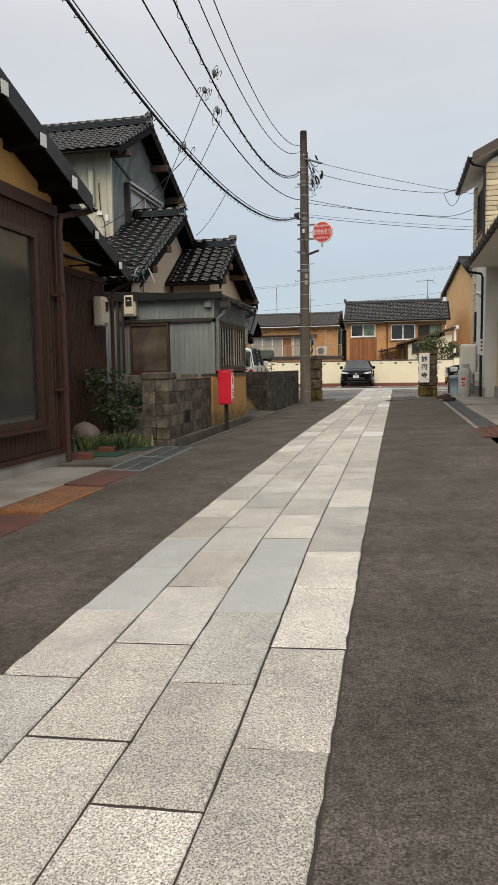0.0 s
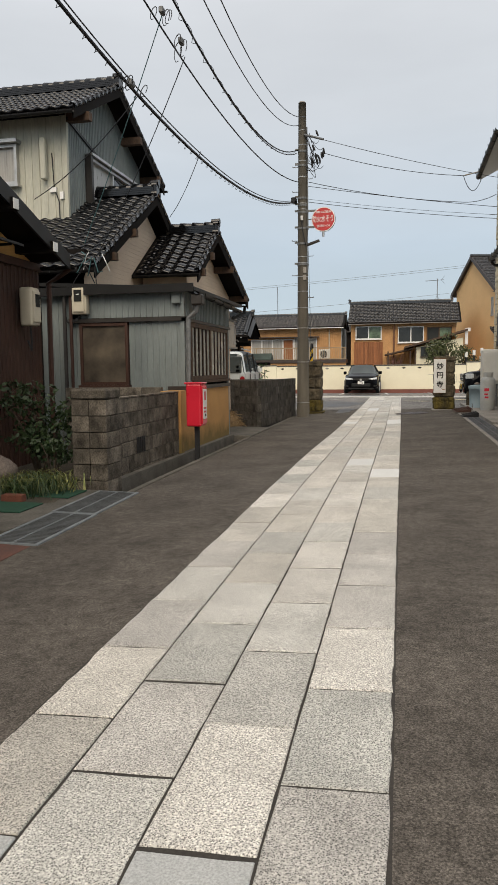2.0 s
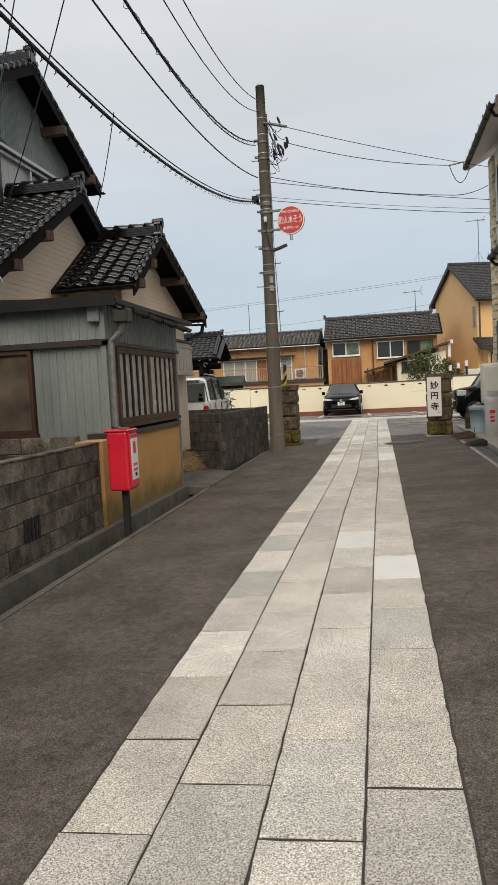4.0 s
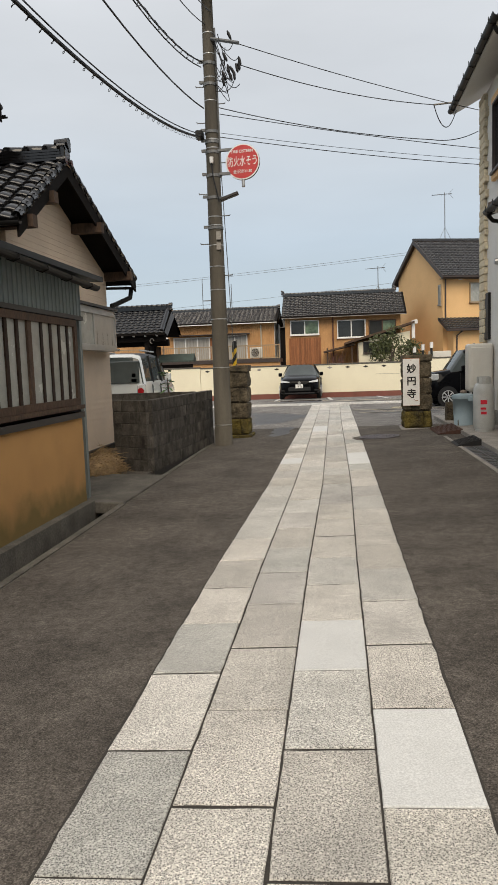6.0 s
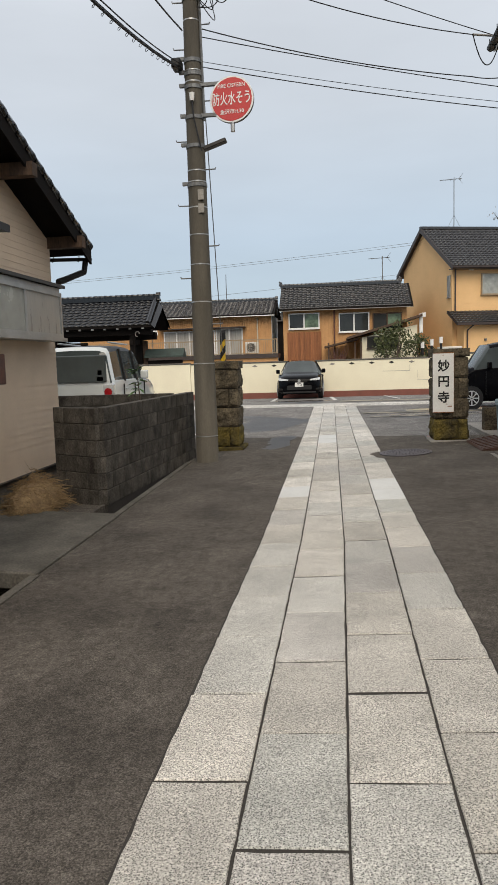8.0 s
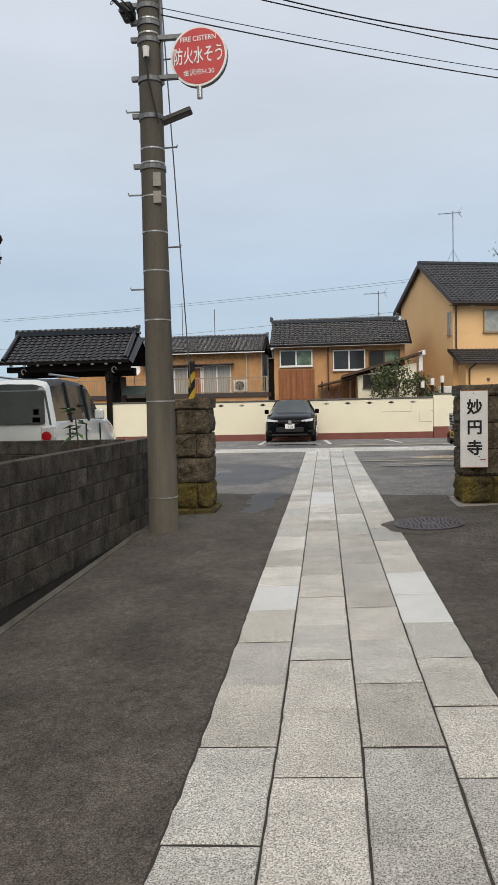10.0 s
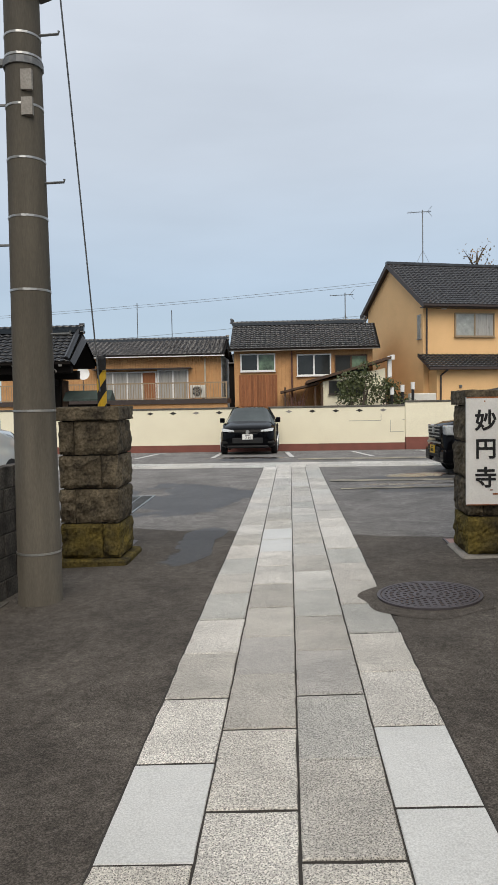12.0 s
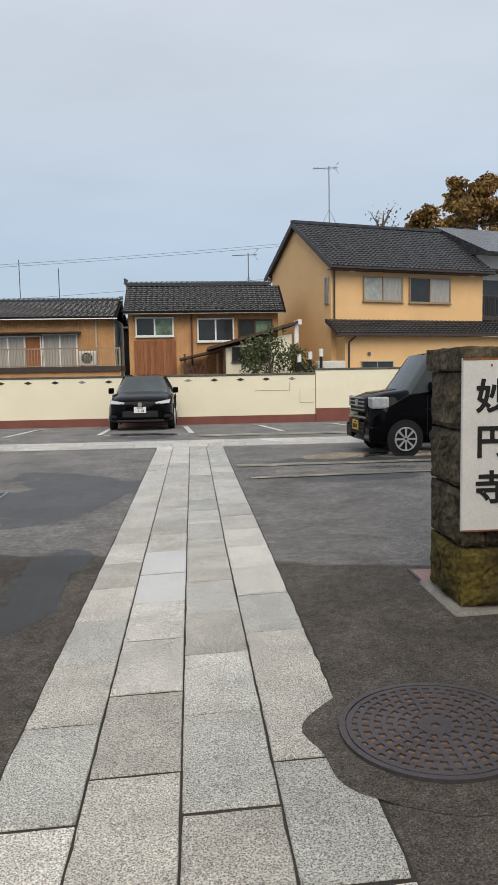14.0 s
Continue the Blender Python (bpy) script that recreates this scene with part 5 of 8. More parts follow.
def wires():
    def span(pts3, y0, y1, x0, x1, n=26):
        """A hanging cable whose height follows the parabola through three (y, z)."""
        (a, za), (b, zb), (c, zc) = pts3
        out = []
        for k in range(n + 1):
            y = y0 + (y1 - y0) * k / n
            z = za * (y - b) * (y - c) / ((a - b) * (a - c)) + zb * (y - a) * (y - c) / ((b - a) * (b - c)) + zc * (y - a) * (y - b) / ((c - a) * (c - b))
            out.append(Vector((x0 + (x1 - x0) * k / n, y, z)))
        return out
    def cable(pts, r, label, mat=None, coil=None):
        t = thing("overhead_cable", label, "cable", group="overhead cables", kind="")
        part("strand", rod(pts, r, 5), mat or m_wire, t)
        if coil:
            spiral, rng = [], random.Random(coil)
            for k in range(len(pts) - 1):
                for q in range(10):
                    p = pts[k].lerp(pts[k + 1], q / 10)
                    a = (k * 10 + q) * 0.9
                    spiral.append(p + Vector((math.cos(a) * 0.04, 0, math.sin(a) * 0.04 - 0.03)))
            part("lashing_wire", rod(spiral, 0.0045, 3), m_wire, t)
        return t
    b1 = span(((26.9, 6.2), (17.0, 4.86), (10.47, 5.42)), 26.8, 2.0, -2.35, -3.05, 60)
    cable(b1, 0.022, "thick black lashed telephone cable strung from the pole", coil=3)
    cable([p + Vector((0.03, 0, 0.05)) for p in b1], 0.009, "thin black messenger wire above the telephone cable")
    cable(span(((26.9, 6.75), (15.02, 6.0), (12.5, 6.3)), 26.8, 4.0, -2.3, -2.75), 0.013, "black service cable strung from the pole")
    w3 = span(((26.9, 7.65), (15.23, 5.8), (12.02, 6.06)), 26.8, 4.0, -2.3, -1.85)
    cable(w3, 0.014, "black power cable with twisted leads strung from the pole", coil=7)
    cable(span(((26.9, 7.55), (15.23, 5.95), (12.02, 6.3)), 26.8, 4.0, -2.32, -2.0), 0.011, "black power cable strung from the pole")
    for dx, dz in ((0.0, 0.0), (0.12, 0.22)):
        cable(span(((26.9, 8.35 + dz), (19.7, 6.5 + dz), (12.5, 6.25 + dz)), 26.8, 4.0, -2.2 + dx, -1.55 + dx), 0.009, "thin black high power line strung from the pole")
    def hang(a, b, sag, r, label, mat=None, n=14):
        a, b = Vector(a), Vector(b)
        return cable([a.lerp(b, k / n) - Vector((0, 0, sag * 4 * (k / n) * (1 - k / n))) for k in range(n + 1)], r, label, mat)
    hang((-1.5, 26.4, 7.72), (3.71, 29.5, 7.12), 0.06, 0.008, "black service cable from the pole to the eaves")
    hang((-1.6, 26.6, 7.45), (2.46, 28.6, 7.05), 0.13, 0.009, "black service cable from the pole to the eaves insulator")
    hang((2.46, 28.6, 7.05), (3.05, 29.6, 7.4), 0.0, 0.02, "pale insulator strain rod below the eaves", m_conc, 3)
    hang((2.46, 28.6, 7.05), (3.1, 29.5, 7.25), 0.45, 0.01, "slack cable loop below the eaves")
    hang((-1.97, 26.7, 6.68), (2.35, 28.1, 6.18), 0.1, 0.009, "black telephone cable from the pole to the stone-clad house")
    hang((2.35, 28.1, 6.18), (3.45, 28.9, 6.52), 0.08, 0.009, "slack telephone lead to the stone-clad house")
    hang((-1.97, 26.7, 6.56), (3.57, 28.9, 6.14), 0.04, 0.008, "black telephone cable from the pole to the stone-clad house")
    hang((-1.98, 26.7, 6.2), (3.57, 28.9, 5.91), 0.05, 0.005, "thin wire from the pole to the stone-clad house")
    hang((-1.98, 26.7, 6.12), (3.55, 28.9, 5.8), 0.05, 0.008, "thin wire from the pole to the stone-clad house")
    hang((-2.45, 15.2, 6.03), (-4.8, 17.7, 3.6), 0.05, 0.007, "teal drop wire from the cables to the tiled roof", m_bluewire)
    hang((-2.26, 15.6, 5.65), (-4.56, 17.7, 3.4), 0.12, 0.007, "grey drop wire from the cables to the tiled roof")
    hang((-2.6, 14.6, 4.8), (-4.72, 15.8, 3.93), 0.12, 0.007, "thin drop wire from the cables to the upper wall")
    hang((-2.45, 17.0, 4.8), (-4.1, 20.4, 4.55), 0.1, 0.006, "drop wire from the cables to the tiled roof")
    hang((-2.1, 26.82, 8.6), (-2.17, 28.98, 1.75), 0.0, 0.009, "steel guy wire from the pole to its ground anchor", m_steel)
    for (za, zb_) in ((8.75, 10.9), (8.6, 10.7), (6.3, 8.6)):
        hang((-30, 76, za - 0.1), (26, 74, zb_ + 1.4), 0.5, 0.012, "distant power line behind the houses", m_steel)
    # wire joints and loops on the cables
    rng = random.Random(12)
    for c in ((-2.38, 15.0, 6.0), (-2.25, 15.4, 5.78), (-2.1, 14.6, 6.1), (-2.6, 14.4, 4.9)):
        t = thing("cable_joint", "clamped joint with loose wire loops on the cables", "cable joint")
        c = Vector(c)
        part("clamp", boxbm(c.x - 0.03, c.y - 0.06, c.z - 0.05, c.x + 0.03, c.y + 0.06, c.z + 0.03, 0.01), m_steel, t)
        for q in range(3):
            rr = rng.uniform(0.06, 0.13)
            o = c + Vector((rng.uniform(-0.1, 0.1), rng.uniform(-0.2, 0.2), -rr * 0.7))
            part("wire_loop", rod([o + Vector((0.04 * math.sin(a), math.cos(a) * rr, math.sin(a) * rr)) for a in [k * 0.7 for k in range(9)]], 0.006, 4), m_wire, t)
    # loose bundle at the lean-to roof
    t = thing("loose_cable_bundle", "bundle of loose cables at the lean-to eaves", "cable")
    for k in range(8):
        o = Vector((-4.5 + rng.uniform(-0.2, 0.2), 17.3, 3.2 + rng.uniform(-0.1, 0.25)))
        part("strand", rod([o, o + Vector((rng.uniform(-0.1, 0.35), 0.0, rng.uniform(-0.25, 0.1))), o + Vector((rng.uniform(-0.25, 0.25), 0.1, rng.uniform(-0.45, -0.2)))], 0.009, 4), [m_wire, m_bluewire, m_white][k % 3], t)


wires()


# ---- gate pillars ----
def rough_stone(x0, y0, z0, x1, y1, z1, seed, bulge=0.046):
    """A rock-faced block: a gridded box whose faces swell and break unevenly, with drafted edges."""
    bm = bmesh.new()
    block(bm, x0, y0, z0, x1, y1, z1)
    bmesh.ops.subdivide_edges(bm, edges=list(bm.edges), cuts=9, use_grid_fill=True)
    c = Vector(((x0 + x1) / 2, (y0 + y1) / 2, (z0 + z1) / 2))
    hx, hy, hz = (x1 - x0) / 2, (y1 - y0) / 2, (z1 - z0) / 2
    off = Vector((seed * 3.1, seed * 1.7, seed))
    for v in bm.verts:
        d = v.co - c
        q = (d.x / hx, d.y / hy, d.z / hz)
        n = noise.noise(v.co * 7 + off) + 0.5 * noise.noise(v.co * 17 + off)
        sw = Vector((0, 0, 0))
        for k in range(2):
            if abs(q[k]) > 0.999:
                o = [abs(q[j]) for j in range(3) if j != k]
                edge = max(0.0, 1 - max(o)) 
                sw[k] = math.copysign(min(1, edge * 4) * bulge * (0.6 + 0.8 * n), q[k])
        v.co += sw + Vector((1, 1, 1)) * 0.009 * noise.noise(v.co * 29 + off)
    return bm


def gate_pillar(x0, y0, w, label, seed, sign=False):
    t = thing("gate_pillar", label, "gate pillar", group="gate pillars")
    zb = ground_z(x0 + w / 2, y0)
    part("base_slab", boxbm(x0 - 0.07, y0 - 0.09, zb - 0.2, x0 + w + 0.09, y0 + w + 0.06, zb + (0.015 if sign else 0.07), 0.02), m_conc if sign else m_moss, t)
    z = zb + (0.015 if sign else 0.07)
    hs = [0.37, 0.36, 0.35, 0.36]
    for k, hh in enumerate(hs):
        split = x0 + w * (0.26 if k % 2 else 0.71)
        part("stone", rough_stone(x0, y0, z + 0.008, split - 0.005, y0 + w, z + hh - 0.008, seed + k), m_moss if k == 0 else m_pillar, t)
        part("stone", rough_stone(split + 0.005, y0 + 0.004, z + 0.008, x0 + w, y0 + w, z + hh - 0.008, seed + k + 20, 0.04), m_moss if k == 0 else m_pillar, t)
        z += hh
    part("core", boxes((x0 + 0.03, y0 + 0.03, zb, x0 + w - 0.03, y0 + w - 0.03, z)), m_mortar, t)
    part("capstone", rough_stone(x0 - 0.03, y0 - 0.03, z, x0 + w + 0.03, y0 + w + 0.03, z + 0.14, seed + 50, 0.012), m_pillar, t)
    return t


gate_pillar(-2.40, 28.17, 0.61, "weathered rock-faced stone gate pillar with a mossy base", 1)
gate_pillar(1.69, 27.82, 0.56, "weathered rock-faced stone gate pillar bearing a white name board", 7, True)


def name_board():
    t = thing("temple_name_board", "white enamelled name board with black characters and rusty edges", "sign")
    x0, x1, y, z0, z1 = 1.655, 2.01, 27.74, 0.575, 1.6
    part("board", boxbm(x0, y, z0, x1, y + 0.03, z1, 0.004), m_white, t)
    part("rust_edge", boxes((x0, y - 0.0015, z1 - 0.012, x1, y + 0.002, z1 + 0.001), (x0, y - 0.0015, z0, x1, y + 0.002, z0 + 0.01), (x1 - 0.006, y - 0.0015, z0, x1 + 0.0005, y + 0.002, z1)), m_rust, t)
    part("rust_streak", boxes((1.90, y - 0.002, 0.675, 1.975, y, 0.69), (1.875, y - 0.002, 0.715, 1.90, y, 0.725), (1.82, y - 0.002, 1.55, 1.832, y, 1.565)), m_rust, t)
    for ch, z in (("妙", 1.365), ("円", 1.1), ("寺", 0.825)):
        text_part("character", ch, 0.205, m_black, t, Matrix.Translation((1.835, y - 0.003, z)) @ FACE_Y, 0.002, 0.0052)
    part("wall_plug", boxes((1.7, y + 0.03, 0.7, 1.95, 27.85, 1.5)), m_wood, t)
    return t


name_board()


def guard_marker():
    t = thing("guy_wire_guard", "yellow and black striped guard sleeve on the guy wire anchor", "guard")
    for k in range(14):
        bm = rod([Vector((-2.26, 29.42, 0.2)).lerp(Vector((-2.16, 29.02, 2.02)), q / 14) for q in (k, k + 1)], 0.055, 12)
        for v in bm.verts:
            v.co.z += 1.6 * (v.co.x + 2.21)
        part("stripe", bm, m_yellow if k % 2 == 0 else m_black, t)
    part("cap", rod([(-2.16, 29.02, 2.0), (-2.155, 29.0, 2.13), (-2.153, 28.995, 2.16)], [0.056, 0.05, 0.02], 12), m_black, t)


guard_marker()

# ---- drain covers ----
def manhole():
    t = thing("manhole_cover", "round patterned cast iron manhole cover, rusty on one side", "manhole cover")
    c = Vector((1.06, 26.46, ground_z(1.05, 26.46) + 0.016))
    tilt = Matrix.Translation(c) @ pose(0, 0, 0, 0, -2.1, 0)
    def ringdisc(r, z0, z1, seg=48):
        bm = rod([(0, 0, z0), (0, 0, z1)], r, seg)
        bm.transform(tilt)
        return bm
    part("lid", ringdisc(0.385, -0.03, 0.004), m_ironrust, t, "sunken rusty lid surface")
    def annulus(r0, r1, z0, z1):
        bm = bmesh.new()
        seg, rings = 56, []
        for r, z in ((r0, z0), (r0, z1), (r1, z1), (r1, z0)):
            rings.append([bm.verts.new(tilt @ Vector((math.cos(6.28319 * k / seg) * r, math.sin(6.28319 * k / seg) * r, z))) for k in range(seg)])
        for a, b in zip(rings, rings[1:]):
            for k in range(seg):
                bm.faces.new((a[k], b[k], b[(k + 1) % seg], a[(k + 1) % seg]))
        bmesh.ops.recalc_face_normals(bm, faces=bm.faces)
        return bm
    part("rim", annulus(0.375, 0.40, -0.03, 0.014), m_iron, t)
    part("rim", annulus(0.345, 0.368, -0.01, 0.013), m_iron, t)
    part("hub", annulus(0.02, 0.075, -0.01, 0.013), m_iron, t)
    for r in (0.115, 0.165, 0.215, 0.265, 0.315):
        part("ring_rib", annulus(r - 0.010, r + 0.010, -0.01, 0.0125), m_iron, t)
    for r0, r1, n in ((0.075, 0.105, 12), (0.125, 0.155, 16), (0.175, 0.205, 22), (0.225, 0.255, 28), (0.275, 0.305, 34), (0.325, 0.348, 40)):
        for k in range(n):
            bm = bmesh.new()
            a = 6.28319 * (k + 0.5 * ((r0 * 100) % 2)) / n
            d, s = Vector((math.cos(a), math.sin(a), 0)), Vector((-math.sin(a), math.cos(a), 0)) * 0.011
            q = [d * r0 - s, d * r1 - s, d * r1 + s, d * r0 + s]
            hexa(bm, [tilt @ (p + Vector((0, 0, -0.01))) for p in q] + [tilt @ (p + Vector((0, 0, 0.0122))) for p in q])
            bmesh.ops.recalc_face_normals(bm, faces=bm.faces)
            part("cross_rib", bm, m_iron, t)
    # asphalt collar that laps over the stone path
    bm = bmesh.new()
    n, ring0, ring1 = 48, [], []
    for k in range(n):
        a = 6.28319 * k / n
        r = 0.56 + 0.035 * math.sin(3 * a + 1) + 0.02 * math.sin(7 * a)
        d = Vector((math.cos(a), math.sin(a), 0))
        x, y = c.x + d.x * r, c.y + d.y * r * 0.95
        ring1.append(bm.verts.new((x, y, ground_z(x, y) + (0.011 if x < 0.75 else 0.003))))
        x, y = c.x + d.x * 0.395, c.y + d.y * 0.395
        ring0.append(bm.verts.new((x, y, ground_z(x, y) + 0.014)))
    for k in range(n):
        bm.faces.new((ring0[k], ring1[k], ring1[(k + 1) % n], ring0[(k + 1) % n]))
    tagged(finish("asphalt_collar", bm, m_asphalt), "smooth asphalt collar round the manhole lapping over the path", "asphalt patch", kind="structure")


manhole()
z = ground_z(1.7, 28.95) + 0.004
t = thing("valve_lid", "small faded red and white valve lid in the asphalt", "drain lid")
part("lid", boxes((1.66, 28.42, z - 0.03, 2.04, 28.74, z + 0.004)), m_pink, t)
part("rim", boxes((1.64, 28.40, z - 0.03, 1.66, 28.76, z + 0.006), (1.66, 28.40, z - 0.03, 2.06, 28.42, z + 0.006), (1.66, 28.74, z - 0.03, 2.06, 28.76, z + 0.006)), m_iron, t)
t = thing("small_manhole", "small round iron drain lid in the asphalt", "drain lid")
c = (-2.05, 29.35, ground_z(-2.05, 29.35))
part("lid", rod([(c[0], c[1], c[2] - 0.03), (c[0], c[1], c[2] + 0.006)], 0.22, 24), m_iron, t)
grate("drain_grate", -2.95, -2.45, 31.4, 33.6, "blue-grey steel drain grate in the lot", m_grate, n=20, tilt=0.0)


# ---- right side: stone-clad house ----
def stone_house():
    h = thing("stone_clad_house", "pale stone and render house with dark eaves and a pent roof", "house")
    part("wall_core", boxes((3.56, 25.48, 0.0, 10, 28.9, 7.2)), m_greywall, h, "pale grey rendered wall")
    part("lower_core", boxes((3.9, 14.0, 0.0, 10, 25.48, 4.2)), m_tan, h, "tan tile clad lower wall")
    part("foundation", boxes((3.5, 25.42, -0.2, 3.57, 28.95, 0.45), (3.85, 14.0, -0.2, 3.91, 25.44, 0.5)), m_conc, h)
    # stone courses on the corner and along the upper wall
    rng = random.Random(2)
    z = 4.2
    while z < 7.15:
        hh = rng.choice((0.14, 0.17, 0.2))
        for (ya, yb) in ((25.42, 25.42 + rng.uniform(0.35, 0.6)), (28.4 + rng.uniform(-0.12, 0.1), 28.95)):
            part("stone", boxbm(3.47 + rng.uniform(0, 0.02), ya, z, 3.57, yb, z + hh - 0.012, 0.018, 2), m_stone, h)
        y = 3.50
        for q in range(5):
            w = rng.uniform(0.3, 0.5)
            part("stone", boxbm(y, 25.40 + rng.uniform(0, 0.02), z, y + w - 0.012, 25.49, z + hh - 0.012, 0.018, 2), m_stone, h)
            y += w
        z += hh
    z = 0.5
    while z < 4.1:
        hh = rng.choice((0.16, 0.2))
        part("stone", boxbm(3.48, 28.4 + rng.uniform(-0.1, 0.1), z, 3.57, 28.95, z + hh - 0.012, 0.018, 2), m_stone, h)
        z += hh
    # upper roof, gable to the alley mouth
    pitch = 0.5
    for s in (-1, 1):
        e, r = 6.4 + s * 3.35, 6.4
        z0, z1 = 7.22, 7.22 + 3.35 * pitch
        roof = part("roof", prismbm([(r, z1), (e, z0), (e, z0 + 0.09), (r, z1 + 0.09)], "y", 24.95, 29.75), m_tilegrey, h, "dark grey tiled roof")
        part("bargeboard", prismbm([(r, z1 - 0.2), (e, z0 - 0.12), (e, z0 + 0.12), (r, z1 + 0.12)], "y", 24.92, 24.95), m_brownroof, roof)
        part("soffit", prismbm([(r, z1 - 0.02), (e, z0 - 0.02), (e, z0 - 0.05), (r, z1 - 0.05)], "y", 24.96, 29.74), m_greywall, roof)
    part("gable", prismbm([(3.56, 7.2), (9.2, 7.2), (6.4, 8.75)], "y", 25.5, 28.85), m_greywall, h)
    gutter(h, (3.0, 24.95, 7.26), (3.0, 29.75, 7.26), 0.075, m_blackmetal)
    part("downpipe", rod([(3.02, 25.3, 7.18), (3.1, 25.38, 7.1), (3.44, 25.40, 7.0), (3.44, 25.38, 4.5)], 0.038, 8), m_blackmetal, h)
    window(h, (3.55, 26.1, 5.3), (0, 1, 0), 1.5, 1.35, (-1, 0, 0), 1, m_brownroof, m_glass, deep=0.08)
    for z in (6.66, 5.15):
        part("window_frame_trim", boxes((3.48, 26.0, z, 3.57, 27.7, z + 0.12)), m_ochre, h)
    # pent roof over the entrance
    part("pent_roof", prismbm([(3.0, 4.16), (4.6, 4.75), (4.6, 4.85), (3.0, 4.26)], "y", 14.0, 25.55), m_tilegrey, h, "dark tiled pent roof")
    part("pent_soffit", boxes((3.04, 14.0, 4.10, 4.4, 25.5, 4.14)), m_greywall, h)
    part("pent_verge", prismbm([(2.98, 4.06), (4.6, 4.66), (4.6, 4.9), (2.98, 4.30)], "y", 25.55, 25.6), m_brownroof, h)
    gutter(h, (2.95, 14.0, 4.14), (2.95, 25.55, 4.14), 0.07, m_blackmetal)
    part("downpipe", rod([(2.96, 25.45, 4.06), (3.05, 25.52, 3.98), (3.42, 25.6, 3.92), (3.46, 25.62, 3.8), (3.46, 25.62, 0.15)], 0.038, 8), m_blackmetal, h)
    part("shutter", boxbm(3.5, 28.1, 1.95, 3.56, 28.75, 2.95, 0.01), m_blackmetal, h, "black metal shutter")
    part("vent_cap", rod([(3.57, 27.4, 3.5), (3.48, 27.4, 3.5)], [0.07, 0.055], 10), m_silver, h)
    part("vent_cap", rod([(3.57, 26.6, 3.35), (3.48, 26.6, 3.35)], [0.07, 0.055], 10), m_silver, h)
    part("notice", boxes((3.40, 25.52, 1.45, 3.51, 25.53, 1.95)), m_white, h, "small white notice with dark strokes")
    part("notice_strokes", boxes((3.43, 25.515, 1.82, 3.48, 25.519, 1.88), (3.43, 25.515, 1.7, 3.48, 25.519, 1.76), (3.43, 25.515, 1.58, 3.48, 25.519, 1.64)), m_black, h)
    part("gas_pipe", rod([(3.48, 26.2, 0.3), (3.48, 26.2, 1.5), (3.48, 26.7, 1.5), (3.48, 26.7, 1.1)], 0.018, 6), m_steel, h)
    part("gas_meter", boxbm(3.36, 26.35, 0.62, 3.52, 26.6, 0.92, 0.02), m_unit, h)


stone_house()
tagged(finish("pavement", boxes((2.62, 21.6, -0.4, 3.9, 30.2, 0.17)), m_conc), "raised pale concrete strip along the stone-clad house", "pavement", kind="structure")
tagged(finish("pavement", boxes((2.62, 14.75, -0.4, 3.9, 21.58, 0.13)), m_conc), "concrete driveway edge of the stone-clad house", "pavement", kind="structure")
edge_strip("kerb", 2.24, 2.30, 14.75, 26.0, 0.01, m_conc, "pale concrete edge of the drain")
for k in range(9):
    grate("drain_grate", 2.30, 2.61, 15.0 + k * 1.02, 16.0 + k * 1.02, "dark steel grate over the roadside drain", m_iron, n=6, tilt=0.0)


def ramp(name, x0, y0, x1, y1, h, mat, label):
    t = thing(name, label, "kerb ramp")
    z = ground_z(x0, y0)
    part("wedge", prismbm([(x0, z + 0.01), (x1, z + 0.01), (x1, z + h), (x0 + 0.03, z + 0.03)], "y", y0, y1), mat, t)
    bm = bmesh.new()
    for k in range(8):
        y = y0 + (y1 - y0) * (k + 0.3) / 8
        hexa(bm, [(x0 + 0.04, y, z + 0.03), (x1 - 0.02, y, z + h - 0.01), (x1 - 0.02, y + 0.03, z + h - 0.01), (x0 + 0.04, y + 0.03, z + 0.03),
                  (x0 + 0.04, y, z + 0.042), (x1 - 0.02, y, z + h + 0.008), (x1 - 0.02, y + 0.03, z + h + 0.008), (x0 + 0.04, y + 0.03, z + 0.042)])
    part("tread_rib", bm, mat, t)


ramp("rubber_kerb_ramp", 2.22, 24.3, 2.62, 24.95, 0.12, m_black, "black rubber kerb ramp over the drain")
ramp("steel_kerb_ramp", 2.18, 26.3, 2.66, 27.6, 0.11, m_brownsid, "brown steel ramp plate against the concrete strip")
ramp("steel_kerb_ramp", 2.2, 13.6, 2.7, 15.0, 0.1, m_rustdark, "brown steel ramp plate beside the open drain")


